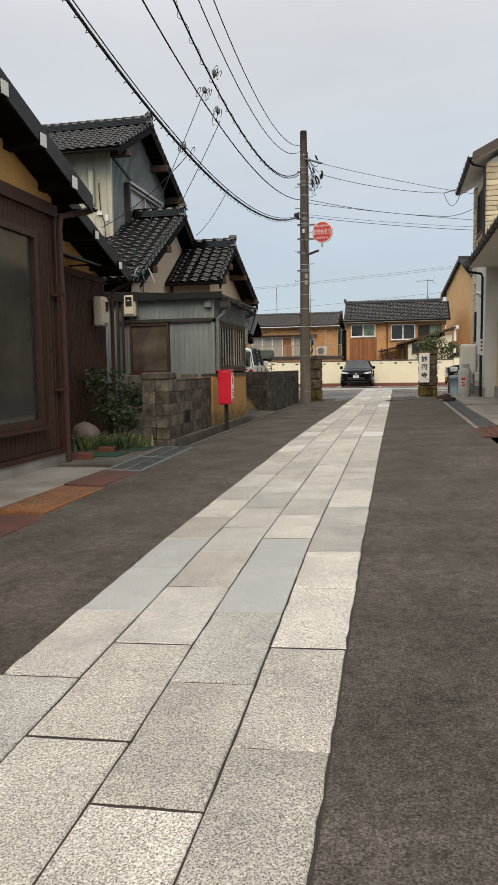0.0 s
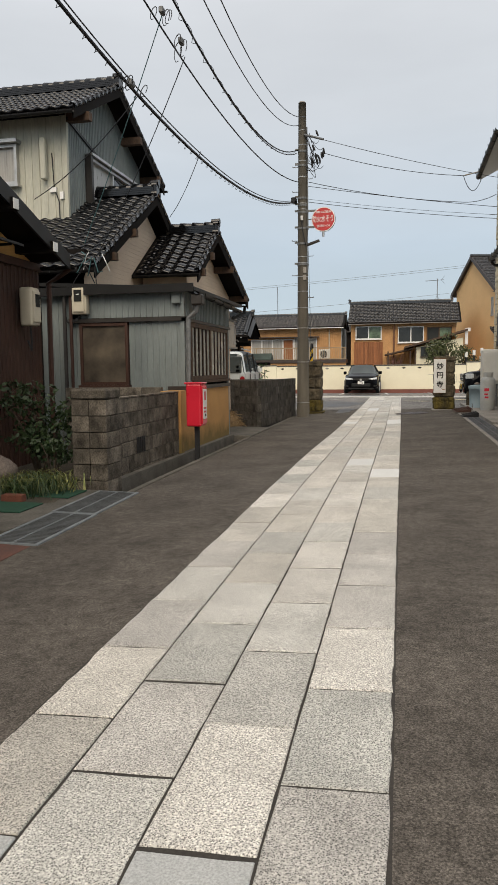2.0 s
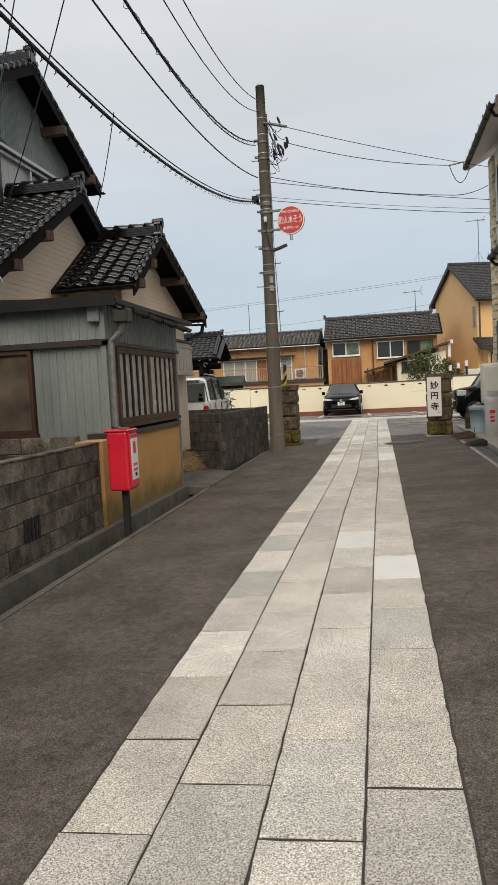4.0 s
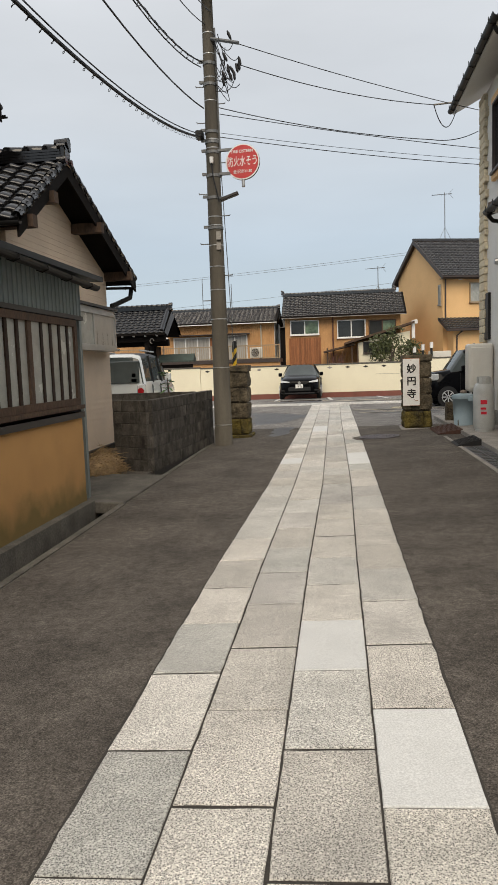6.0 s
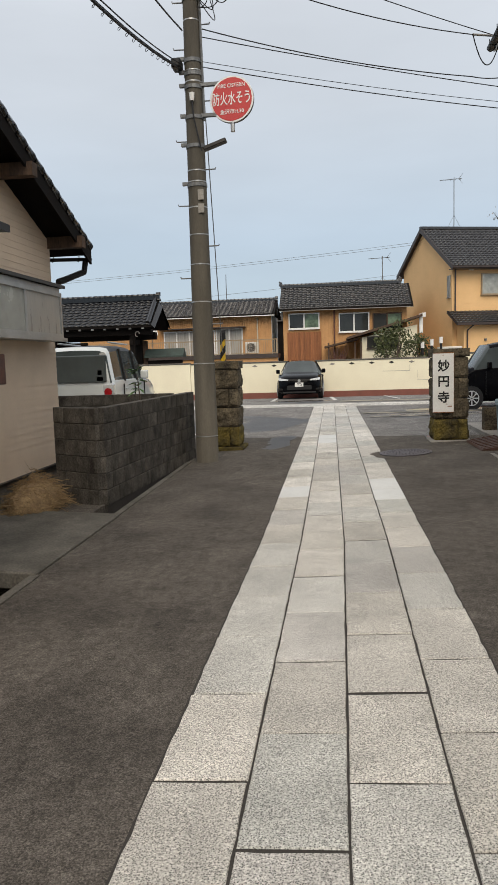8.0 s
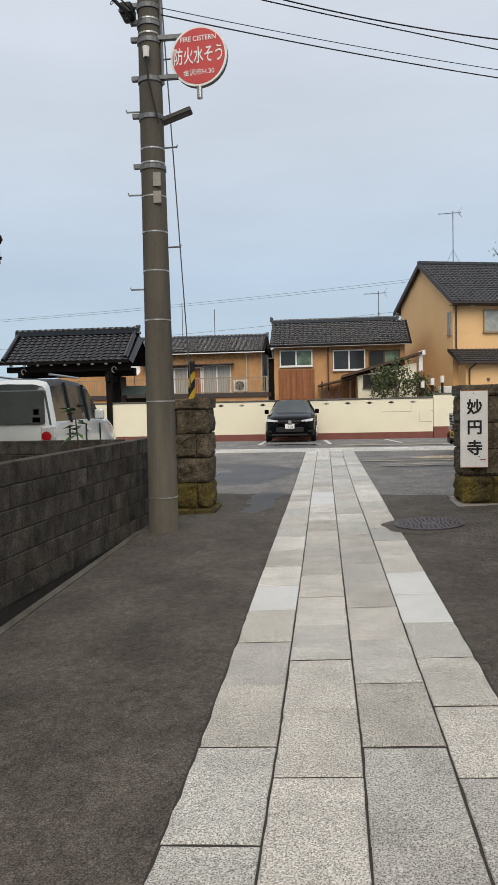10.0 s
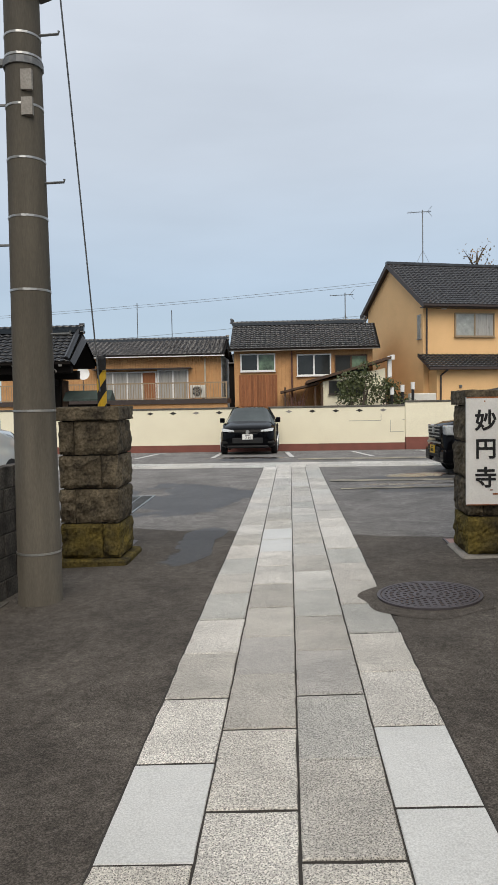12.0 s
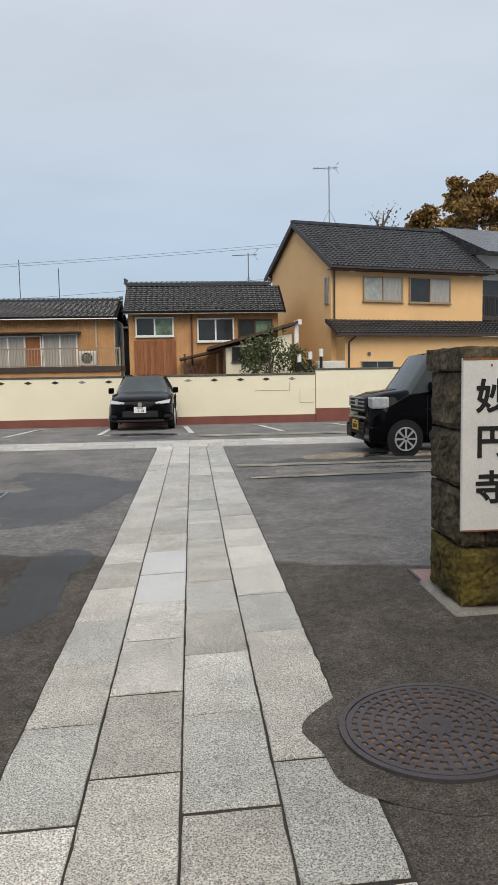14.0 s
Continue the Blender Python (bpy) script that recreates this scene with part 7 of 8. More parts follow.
def temple_gate():
    t = thing("temple_gate", "dark timber temple gate with a black tiled hipped-gable roof", "gate")
    x0, x1, y = -13.9, -8.25, 49.2
    for x in (-13.2, -9.3):
        part("post", boxbm(x - 0.16, y - 0.16, -0.2, x + 0.16, y + 0.16, 3.2, 0.015), m_darkwood, t)
        part("post", boxbm(x - 0.12, y - 1.3, -0.2, x + 0.12, y - 1.06, 3.0, 0.015), m_darkwood, t)
        part("tie_beam", boxes((x - 0.08, y - 1.5, 2.5, x + 0.08, y + 1.0, 2.75)), m_darkwood, t)
    part("lintel", boxbm(x0 + 0.2, y - 0.18, 2.75, x1 - 0.2, y + 0.18, 3.1, 0.02), m_darkwood, t)
    part("front_beam", boxbm(x0 + 0.1, y - 1.35, 2.95, x1 - 0.1, y - 1.05, 3.2, 0.02), m_darkwood, t)
    for k in range(9):
        x = x0 + 0.4 + k * 0.6
        part("rafter_end", boxes((x - 0.045, y - 1.62, 3.2, x + 0.045, y - 1.5, 3.29)), m_white, t, "white painted rafter end")
    for k in range(2):
        x = -13.0 if k == 0 else -9.0
        part("carved_nosing", rod([(x + 0.1 * math.cos(a), y - 1.42, 2.98 + 0.12 * math.sin(a)) for a in [q * 0.6 for q in range(9)]], 0.025, 6), m_conc, t)
    for s in (-1, 1):
        ye, ze = y + s * 1.75, 3.36
        roof = part("roof", prismbm([(y, 4.62), (ye, ze), (ye, ze - 0.1), (y, 4.5)], "x", x0, x1), m_darkwood, t)
        v = Vector((0, -s * 1.75, 1.26))
        if s < 0:
            lay_tiles(roof, (x0, ye - 0.03, ze), (1, 0, 0), v, 20, 9, m_tile, 0.282, 0.24)
        else:
            tile_sheet("tile_field", (x1, ye, ze), (-1, 0, 0), v, 20, 8, m_tile, roof)
        for x in (x0 + 0.15, x1 - 0.15):
            part("verge_ridge", rod([(x, y, 4.72), (x, y + s * 1.2, 3.84), (x, ye, 3.46)], 0.11, 8), m_tile, roof)
        for x, sx in ((x0, -1), (x1, 1)):
            bm = bmesh.new()
            v1 = [bm.verts.new(p) for p in ((x, y, 4.5), (x, ye, 3.38), (x + sx * 0.16, ye, 3.2), (x + sx * 0.16, y, 4.25))]
            bm.faces.new(v1)
            part("verge_tiles", bm, m_tile, roof)
    ridge(t, x0, x1, y, 4.62, m_tile, 0.2)
    part("side_fence", boxes((-8.9, y - 0.1, -0.2, -7.2, y - 0.02, 1.75)), m_darkwood, t)
    part("fence_roof", prismbm([(y - 0.4, 1.95), (y, 2.3), (y + 0.4, 1.95), (y + 0.4, 1.88), (y - 0.4, 1.88)], "x", -9.0, -7.1), m_copper, t, "green copper capped fence roof")
    for xa, xb in ((-9.2, -8.9), (-13.0, -11.9)):
        part("leaf_door", boxes((xa, y - 0.05, 0.0, xb, y + 0.05, 2.7)), m_wood, t)


temple_gate()


def house_balcony():
    h = thing("balcony_house", "ochre corrugated house with dark tiles and a railed balcony", "house")
    x0, x1 = -16.5, -3.85
    part("wall_core", boxes((x0, 61.0, -0.3, x1, 66, 4.5)), m_browncorr, h)
    part("cladding", ribbed((x0, 60.98, 1.0), (1, 0, 0), (0, 0, 1), x1 - x0, 3.5, 0.15, 0.05, 0.02, (0, -1, 0)), m_browncorr, h, "ochre corrugated cladding")
    part("side_wall", boxes((x1 - 0.01, 61.0, -0.3, x1 + 0.02, 66, 4.5)), m_greywall, h)
    roof = part("roof", prismbm([(63.5, 5.55), (60.4, 4.5), (60.4, 4.4), (63.5, 5.4)], "x", x0 - 0.4, x1 + 0.25), m_darkwood, h, "low dark tiled roof")
    tile_sheet("tile_field", (x0 - 0.4, 60.4, 4.5), (1, 0, 0), (0, 3.1, 1.05), 47, 13, m_tiledull, roof)
    part("roof", prismbm([(63.5, 5.55), (66.6, 4.5), (66.6, 4.4), (63.5, 5.4)], "x", x0 - 0.4, x1 + 0.25), m_tiledull, h)
    ridge(h, x0 - 0.3, x1 + 0.2, 63.5, 5.55, m_tiledull, 0.14)
    part("fascia", boxes((x0 - 0.4, 60.36, 4.38, x1 + 0.25, 60.4, 4.43)), m_white, h, "white eaves gutter")
    window(h, (-10.85, 60.95, 1.9), (1, 0, 0), 3.35, 1.72, (0, -1, 0), 3, m_white, [m_curtain, m_curtain, m_curtain, m_redwood], deep=0.08, bar=0.07)
    window(h, (-7.45, 60.95, 1.9), (1, 0, 0), 1.75, 1.8, (0, -1, 0), 1, m_white, m_curtain, deep=0.1, bar=0.07)
    part("window_hood", boxes((-11.1, 60.4, 3.72, -5.5, 60.98, 3.78)), m_brownroof, h)
    part("drainpipe", rod([(-4.75, 60.9, 4.3), (-4.75, 60.9, 1.5)], 0.045, 6), m_plastic, h)
    # balcony
    b = part("balcony_floor", boxes((-16.5, 58.3, 1.75, -3.3, 60.95, 2.0)), m_brownroof, h)
    part("rail_top", boxes((-16.5, 58.33, 2.82, -3.3, 58.39, 2.88)), m_rail, b)
    part("rail_bottom", boxes((-16.5, 58.34, 2.02, -3.3, 58.38, 2.06)), m_rail, b)
    for k in range(96):
        x = -16.4 + k * 0.1375
        if k % 16 == 15:
            part("baluster_post", boxes((x - 0.04, 58.32, 2.0, x + 0.04, 58.4, 2.9)), m_rail, b)
        else:
            part("baluster", boxes((x - 0.013, 58.35, 2.06, x + 0.013, 58.37, 2.82)), m_rail, b)
    part("front_wall", boxes((-16.5, 58.4, -0.4, -3.3, 58.5, 1.75)), m_browncorr, h)


m_rail = M("tan_painted_rail", (0.36, 0.27, 0.17), scale=3, rough=0.5, grain=0.05, bump=0)
house_balcony()


def ac_unit(x, y, z):
    t = thing("air_conditioner", "white outdoor air conditioner with a round fan grille on the balcony", "air conditioner")
    part("case", boxbm(x, y, z, x + 0.85, y + 0.32, z + 0.68, 0.02), m_unit, t)
    # the case is closed: this black disc draws the dark of the fan recess
    part("fan_well", rod([(x + 0.38, y - 0.004, z + 0.34), (x + 0.38, y + 0.02, z + 0.34)], 0.28, 20), m_black, t)
    for k in range(4):
        part("grille_ring", rod([(x + 0.38 + math.cos(a) * (0.07 + 0.065 * k), y - 0.012, z + 0.34 + math.sin(a) * (0.07 + 0.065 * k)) for a in [q * 6.2832 / 16 for q in range(17)]], 0.008, 4), m_unit, t)
    part("foot", boxes((x + 0.1, y, z - 0.06, x + 0.2, y + 0.32, z), (x + 0.65, y, z - 0.06, x + 0.75, y + 0.32, z)), m_black, t)


ac_unit(-5.35, 58.95, 2.06)
t = thing("satellite_dish", "white satellite dish fixed to the balcony", "satellite dish")
part("dish", rod([(-11.0, 58.4, 3.4), (-10.96, 58.3, 3.42), (-10.92, 58.2, 3.44)], [0.06, 0.26, 0.34], 20), m_white, t, smooth=True)
part("mast", rod([(-11.0, 58.5, 2.0), (-11.0, 58.45, 3.4)], 0.025, 6), m_steel, t)


def house_middle():
    h = thing("timber_house", "ochre timber house with dark tiles and red cedar boards", "house")
    x0, x1 = -3.1, 4.6
    part("wall_core", boxes((x0, 61.0, -0.3, x1, 65.4, 4.6)), m_browncorr, h)
    part("cladding", ribbed((x0, 60.98, 1.0), (1, 0, 0), (0, 0, 1), x1 - x0, 3.65, 0.22, 0.03, 0.012, (0, -1, 0)), m_browncorr, h, "ochre board cladding")
    for k in range(13):
        x = -2.85 + k * 0.165
        part("board", boxes((x, 60.93, 1.0, x + 0.155, 60.97, 3.3)), m_redwood, h)
    roof = part("roof", prismbm([(63.0, 6.28), (60.4, 4.72), (60.4, 4.6), (63.0, 6.1)], "x", x0 - 0.2, x1 + 0.35), m_darkwood, h, "dark tiled roof with snow guards")
    tile_sheet("tile_field", (x0 - 0.2, 60.4, 4.72), (1, 0, 0), (0, 2.6, 1.56), 29, 12, m_tiledull, roof)
    part("roof", prismbm([(63.0, 6.28), (65.8, 4.6), (65.8, 4.5), (63.0, 6.1)], "x", x0 - 0.2, x1 + 0.35), m_tiledull, h)
    bm = bmesh.new()
    rng = random.Random(6)
    for j in range(1, 11, 2):
        for i in range(22):
            x, f = x0 + 0.05 + i * 0.355 + (j % 4) * 0.08, j / 12
            y, z = 60.4 + 2.6 * f, 4.72 + 1.56 * f
            block(bm, x, y - 0.02, z + 0.05, x + 0.16, y + 0.03, z + 0.12)
    tagged(part("snow_guard", bm, m_tilegrey, roof), "rows of raised snow guard tiles", kind="stuff")
    ridge(h, x0 - 0.25, x1 - 0.2, 63.0, 6.28, m_tiledull, 0.16)
    for x in (x0 - 0.25, x1 - 0.2):
        part("ridge_horn", rod([(x, 63.0, 6.4), (x + 0.02, 63.0, 6.62), (x - 0.08, 63.0, 6.7)], [0.12, 0.1, 0.05], 8), m_tiledull, h)
    part("fascia", boxes((x0 - 0.2, 60.34, 4.59, x1 + 0.35, 60.4, 4.63)), m_conc, h, "pale eaves gutter")
    window(h, (-2.75, 60.95, 3.5), (1, 0, 0), 1.95, 0.98, (0, -1, 0), 1, m_white, [m_glass, m_curtaingreen], deep=0.08, bar=0.07)
    window(h, (0.4, 60.95, 3.2), (1, 0, 0), 1.9, 1.2, (0, -1, 0), 1, m_white, m_glass, deep=0.08, bar=0.07)
    window(h, (2.5, 60.95, 3.3), (1, 0, 0), 1.8, 1.02, (0, -1, 0), 1, m_wood, [m_glass, m_curtaingreen], deep=0.08, bar=0.07)
    part("drainpipe", rod([(0.12, 60.85, 4.6), (0.12, 60.85, 1.2)], 0.05, 6), m_rustdark, h)
    part("gable_side", boxes((x0 - 0.02, 61.0, 0, x0 + 0.01, 65.4, 4.6)), m_darkwood, h)


m_curtaingreen = M("green_curtain_behind_glass", (0.16, 0.24, 0.15), (0.05, 0.07, 0.05), scale=2.5, rough=0.2, grain=0.05, bump=0, spec=0.7)
house_middle()


def garden_shed():
    h = thing("garden_lean_to", "cream lean-to shed with a sloping brown board roof", "shed")
    part("wall", boxes((1.7, 58.0, -0.3, 4.9, 60.9, 2.6)), m_cream, h)
    part("upper_wall", prismbm([(1.7, 2.6), (4.9, 2.6), (4.9, 3.4), (1.7, 2.75)], "y", 58.0, 60.9), m_cream, h)
    part("roof", prismbm([(0.85, 2.66), (5.15, 3.85), (5.15, 3.98), (0.85, 2.8)], "y", 57.5, 60.9), m_wood, h, "weathered brown board roof")
    part("roof", prismbm([(-0.5, 2.2), (1.5, 2.65), (1.5, 2.75), (-0.5, 2.3)], "y", 57.8, 60.8), m_wood, h)
    for x in (-0.3, 1.25, 1.6):
        part("post", boxes((x, 57.9, -0.3, x + 0.1, 58.0, 2.5)), m_wood, h)
    window(h, (2.0, 57.98, 2.1), (1, 0, 0), 1.8, 0.7, (0, -1, 0), 1, m_brownroof, m_glass)
    part("flue", boxbm(5.0, 57.8, 2.9, 5.2, 58.0, 4.0, 0.01), m_white, h)
    part("flue_cap", boxbm(5.15, 57.75, 3.8, 5.35, 58.0, 4.05, 0.01), m_white, h)


garden_shed()
D0 = Matrix.Translation((7.2, 60.0, 0)) @ pose(0, 0, 0, 0, 0, 17)


def house_yellow():
    h = thing("ochre_house", "large ochre rendered two-storey house with grey tiled roofs", "house")
    def p(name, bm, mat, parent=None, label=""):
        bm.transform(D0)
        return part(name, bm, mat, parent or h, label)
    L, dp = 9.5, 8.0
    zr = lambda v: 9.75 - 0.64 * (v - 3.98 if v > 3.98 else (3.98 - v))
    core = prismbm([(0.0, -0.3), (7.4, -0.3), (7.4, zr(7.4) - 0.1), (3.98, 9.65), (0.0, zr(0) - 0.1)], "x", 0.0, L)
    p("wall", core, m_ochre, None, "ochre rendered wall")
    p("lap_cladding", lapped((0.0, 0.0, 4.2), (1, 0, 0), L, 2.85, (0, -1, 0), 0.22, 0.005), m_ochre)
    p("lap_cladding", lapped((0.0, 0.0, 0.0), (1, 0, 0), L, 3.2, (0, -1, 0), 0.22, 0.015), m_ochre)
    for (ya, yb) in ((3.98, -0.6), (3.98, 8.0)):
        roof = p("roof", prismbm([(ya, zr(ya)), (yb, zr(yb)), (yb, zr(yb) - 0.14), (ya, zr(ya) - 0.14)], "x", -0.25, L + 0.3), m_brownroof, None, "grey tiled roof")
        p("bargeboard", prismbm([(ya, zr(ya) + 0.06), (yb, zr(yb) + 0.06), (yb, zr(yb) - 0.24), (ya, zr(ya) - 0.24)], "x", -0.3, -0.25), m_brownroof, roof)
        if yb < 0:
            u, v = D0.to_3x3() @ Vector((1, 0, 0)), D0.to_3x3() @ Vector((0, ya - yb, zr(ya) - zr(yb)))
            tile_sheet("tile_field", D0 @ Vector((-0.25, yb, zr(yb))), u, v, 36, 20, m_tilegrey, roof, 0.28, 0.265)
    p("ridge", boxes((-0.3, 3.86, 9.76, L + 0.3, 4.1, 9.9)), m_tilegrey)
    p("gutter", boxes((-0.3, -0.72, zr(-0.6) - 0.12, L + 0.3, -0.6, zr(-0.6) - 0.02)), m_brownroof)
    p("soffit", boxes((-0.2, -0.6, zr(-0.6) - 0.17, L, 0.0, zr(-0.6) - 0.13)), m_brownroof)
    # lower roof along the front
    roof = p("lower_roof", prismbm([(0.0, 4.2), (-1.3, 3.45), (-1.3, 3.32), (0.0, 4.05)], "x", -0.35, L + 1.4), m_brownroof, None, "grey tiled lower roof")
    u, v = D0.to_3x3() @ Vector((1, 0, 0)), D0.to_3x3() @ Vector((0, 1.3, 0.75))
    tile_sheet("tile_field", D0 @ Vector((-0.35, -1.3, 3.45)), u, v, 40, 6, m_tiledull, roof, 0.28, 0.25)
    p("lower_gutter", boxes((-0.35, -1.42, 3.3, L + 1.4, -1.3, 3.42)), m_brownroof)
    p("lower_wall", boxes((0.3, -0.9, -0.3, L + 1, -0.02, 3.3)), m_ochre)
    p("downpipe", rod([(0.1, -0.65, 6.95), (0.15, -0.12, 6.75), (0.15, -0.1, 4.2)], 0.05, 6), m_brownroof)
    p("downpipe", rod([(0.7, -1.35, 3.3), (0.5, -0.97, 3.0), (0.5, -0.95, 1.0)], 0.05, 6), m_brownroof)
    e = D0.to_3x3()
    fx, fy = e @ Vector((1, 0, 0)), e @ Vector((0, -1, 0))
    for s, z, w, hh, g in ((1.85, 5.15, 2.4, 1.28, [m_frost, m_curtain]), (4.65, 5.12, 2.65, 1.34, [m_glass, m_curtain]), ):
        window(h, D0 @ Vector((s, -0.03, z)), fx, w, hh, fy, 1, m_bronze, g, deep=0.08, bar=0.06)
    window(h, D0 @ Vector((1.2, -0.93, 1.3)), fx, 1.9, 0.75, fy, 1, m_silver, m_glass, deep=0.06)
    gx, gy = e @ Vector((0, -1, 0)), e @ Vector((-1, 0, 0))
    window(h, D0 @ Vector((-0.01, 0.55, 5.05)), gx, 0.35, 1.3, gy, 0, m_silver, m_frost, deep=0.06)
    for s, z in ((1.05, 6.6), (8.6, 6.6)):
        p("wall_lamp", boxbm(s, -0.14, z, s + 0.28, -0.02, z + 0.25, 0.02), m_white, None, "white wall lamp")
    p("vent_hood", boxbm(1.6, -1.0, 2.35, 1.75, -0.9, 2.5, 0.02), m_steel)


house_yellow()
t = thing("water_heater_box", "pale outdoor heater box before the ochre house", "heater")
part("case", boxbm(5.9, 56.6, 1.0, 7.2, 57.2, 2.05, 0.03), m_unit, t)
for k, x in enumerate((4.95, 5.45, 5.95)):
    t = thing("vent_flue", "dark flue with a white cap behind the wall", "flue", group="flues")
    part("pipe", rod([(x, 56.0, 1.0), (x, 56.0, 2.0 + 0.12 * k)], 0.07, 8), m_black, t)
    part("cap", rod([(x, 56.0, 2.0 + 0.12 * k), (x, 56.0, 2.35 + 0.12 * k)], 0.1, 8), m_white, t)


def antenna(x, y, z, hh, label):
    t = thing("tv_antenna", label, "antenna", group="antennas")
    part("mast", rod([(x, y, z), (x, y, z + hh)], 0.03, 5), m_steel, t)
    part("boom", rod([(x - 0.9, y, z + hh - 0.15), (x + 0.5, y, z + hh - 0.1)], 0.018, 4), m_steel, t)
    for k in range(9):
        xx = x - 0.85 + k * 0.16
        part("element", rod([(xx, y - 0.25, z + hh - 0.14), (xx, y + 0.25, z + hh - 0.14)], 0.01, 3), m_steel, t)
    for s in (-1, 1):
        part("reflector", rod([(x + 0.3, y, z + hh - 0.1), (x + 0.55, y, z + hh - 0.1 + s * 0.3)], 0.012, 3), m_steel, t)
        part("stay", rod([(x, y, z + 0.9), (x + s * 0.45, y, z)], 0.012, 3), m_steel, t)


antenna(8.1, 64.9, 9.85, 3.3, "aerial on a stayed mast on the ochre house ridge")
antenna(3.35, 64.0, 6.0, 2.2, "aerial on a mast behind the timber house")
for x, zz in ((-9.6, 8.2), (-7.4, 7.7)):
    t = thing("aerial_mast", "thin bare aerial mast behind the balcony house", "antenna")
    part("mast", rod([(x, 66, 4.6), (x, 66, zz)], 0.025, 4), m_steel, t)


def neighbour_block():
    h = thing("balcony_block", "grey building with railed balconies beyond the ochre house", "house")
    def p(name, bm, mat, label=""):
        bm.transform(D0)
        return part(name, bm, mat, h, label)
    p("wall", boxes((9.9, 1.0, -0.3, 18, 9, 8.0)), m_greywall)
    p("balcony", boxes((9.7, 0.2, 4.3, 18, 1.0, 4.5), (9.7, 0.2, 7.0, 18, 1.0, 7.15)), m_brownroof)
    p("roof", prismbm([(-0.3, 8.0), (4.5, 10.2), (9.5, 8.0)], "x", 9.6, 18.4), m_tilegrey, "grey sloping roof")
    for k in range(30):
        p("baluster", boxes((9.8 + k * 0.26, 0.22, 4.5, 9.84 + k * 0.26, 0.26, 5.6)), m_brownroof)
    p("rail", boxes((9.7, 0.2, 5.6, 18, 0.28, 5.68)), m_brownroof)
    p("dark_window", boxes((10.2, 0.95, 4.6, 12.0, 1.02, 6.6)), m_glass)


neighbour_block()
t = thing("far_building", "low pale building far behind the balcony house", "building")
part("wall", boxes((-14, 95, 0, -9, 103, 7.5)), m_greywall, t)
part("roof", boxes((-14.3, 94.7, 7.5, -8.7, 103.3, 7.8)), m_conc, t)
t = thing("narrow_house", "dark narrow house in the gap between the neighbours", "house")
part("wall", boxes((-4.6, 70, 0, -2.6, 74, 4.6)), m_darkwood, t)
part("roof", prismbm([(-5.0, 4.5), (-3.6, 5.3), (-2.2, 4.5)], "y", 69.7, 74.3), m_tiledull, t)


# ---- planting in the distance ----
def big_tree(name, x, y, height, radius, label, leaf, seed, size=0.5, count=2600, conic=True, base=0.0):
    t = thing(name, label, "tree")
    rng = random.Random(seed)
    bm = bmesh.new()
    tube(bm, [(x, y, base), (x + 0.1, y, base + height * 0.5), (x, y, base + height * 0.96)], [height * 0.022, height * 0.014, 0.03], 7)
    limbs = []
    for k in range(26):
        f = 0.3 + 0.66 * k / 26
        a, l = rng.uniform(0, 6.28), radius * ((1.3 - f) if conic else 0.8) * rng.uniform(0.7, 1.15)
        o, e = Vector((x, y, base + height * f)), Vector((x + math.cos(a) * l, y + math.sin(a) * l, base + height * (f + (0.04 if conic else 0.12))))
        tube(bm, [o, o.lerp(e, 0.5) + Vector((0, 0, 0.1)), e], [height * 0.008, height * 0.005, 0.01], 4)
        limbs.append((o, e, l))
    part("trunk", bm, m_bark, t)
    bm = bmesh.new()
    for k, (o, e, l) in enumerate(limbs):
        for q in (0.45, 0.75, 1.0):
            c = o.lerp(e, q)
            leaf_cloud(bm, c, (l * 0.36 + 0.15, l * 0.36 + 0.15, l * 0.2 + 0.2), count // 78, size, seed=seed * 100 + k * 3 + int(q * 10), hole=0.15)
    part("crown", bm, leaf, t)
    return t


big_tree("tall_conifer", 19.9, 82, 14.6, 4.2, "tall rust-brown autumn conifer behind the roofs", m_autumn, 3, 0.36, 17000)
big_tree("tall_conifer", 22.0, 80, 17.0, 4.0, "tall rust-brown autumn conifer behind the roofs", m_autumn, 5, 0.36, 19000)
big_tree("tall_conifer", 24.0, 83, 17.9, 4.2, "tall rust-brown autumn conifer behind the roofs", m_autumn, 11, 0.36, 19000)
big_tree("tall_conifer", 27.2, 82, 16.2, 5.0, "tall rust-brown autumn conifer behind the roofs", m_autumn, 7, 0.36, 17000)
big_tree("slender_tree", 12.6, 70, 11.6, 1.3, "slender sparse tree behind the ochre house", m_autumn, 9, 0.2, 900, False)
shrub("garden_tree", 3.35, 56.2, 0.2, 3.0, (1.15, 1.0, 1.2), 1900, 0.17, "olive green garden tree behind the cream wall", "tree", m_leafolive, seed=13, stems=7)
shrub("garden_tree", 5.0, 56.4, 0.2, 2.5, (1.2, 0.9, 1.0), 1800, 0.16, "olive green garden tree behind the cream wall", "tree", m_leafolive, seed=17, stems=7)


def bare_shrub():
    t = thing("bare_shrub", "bare brown branching shrub before the cedar boards", "shrub")
    rng = random.Random(21)
    bm = bmesh.new()
    for k in range(26):
        o = Vector((0.3 + rng.uniform(-0.2, 0.2), 56.8, -0.62))
        m_ = o + Vector((rng.uniform(-0.3, 0.3), 0, rng.uniform(2.0, 2.4)))
        tube(bm, [o, m_, m_ + Vector((rng.uniform(-0.4, 0.4), rng.uniform(-0.2, 0.2), rng.uniform(0.2, 0.7)))], [0.03, 0.018, 0.006], 4)
    part("branches", bm, m_rustdark, t)


bare_shrub()


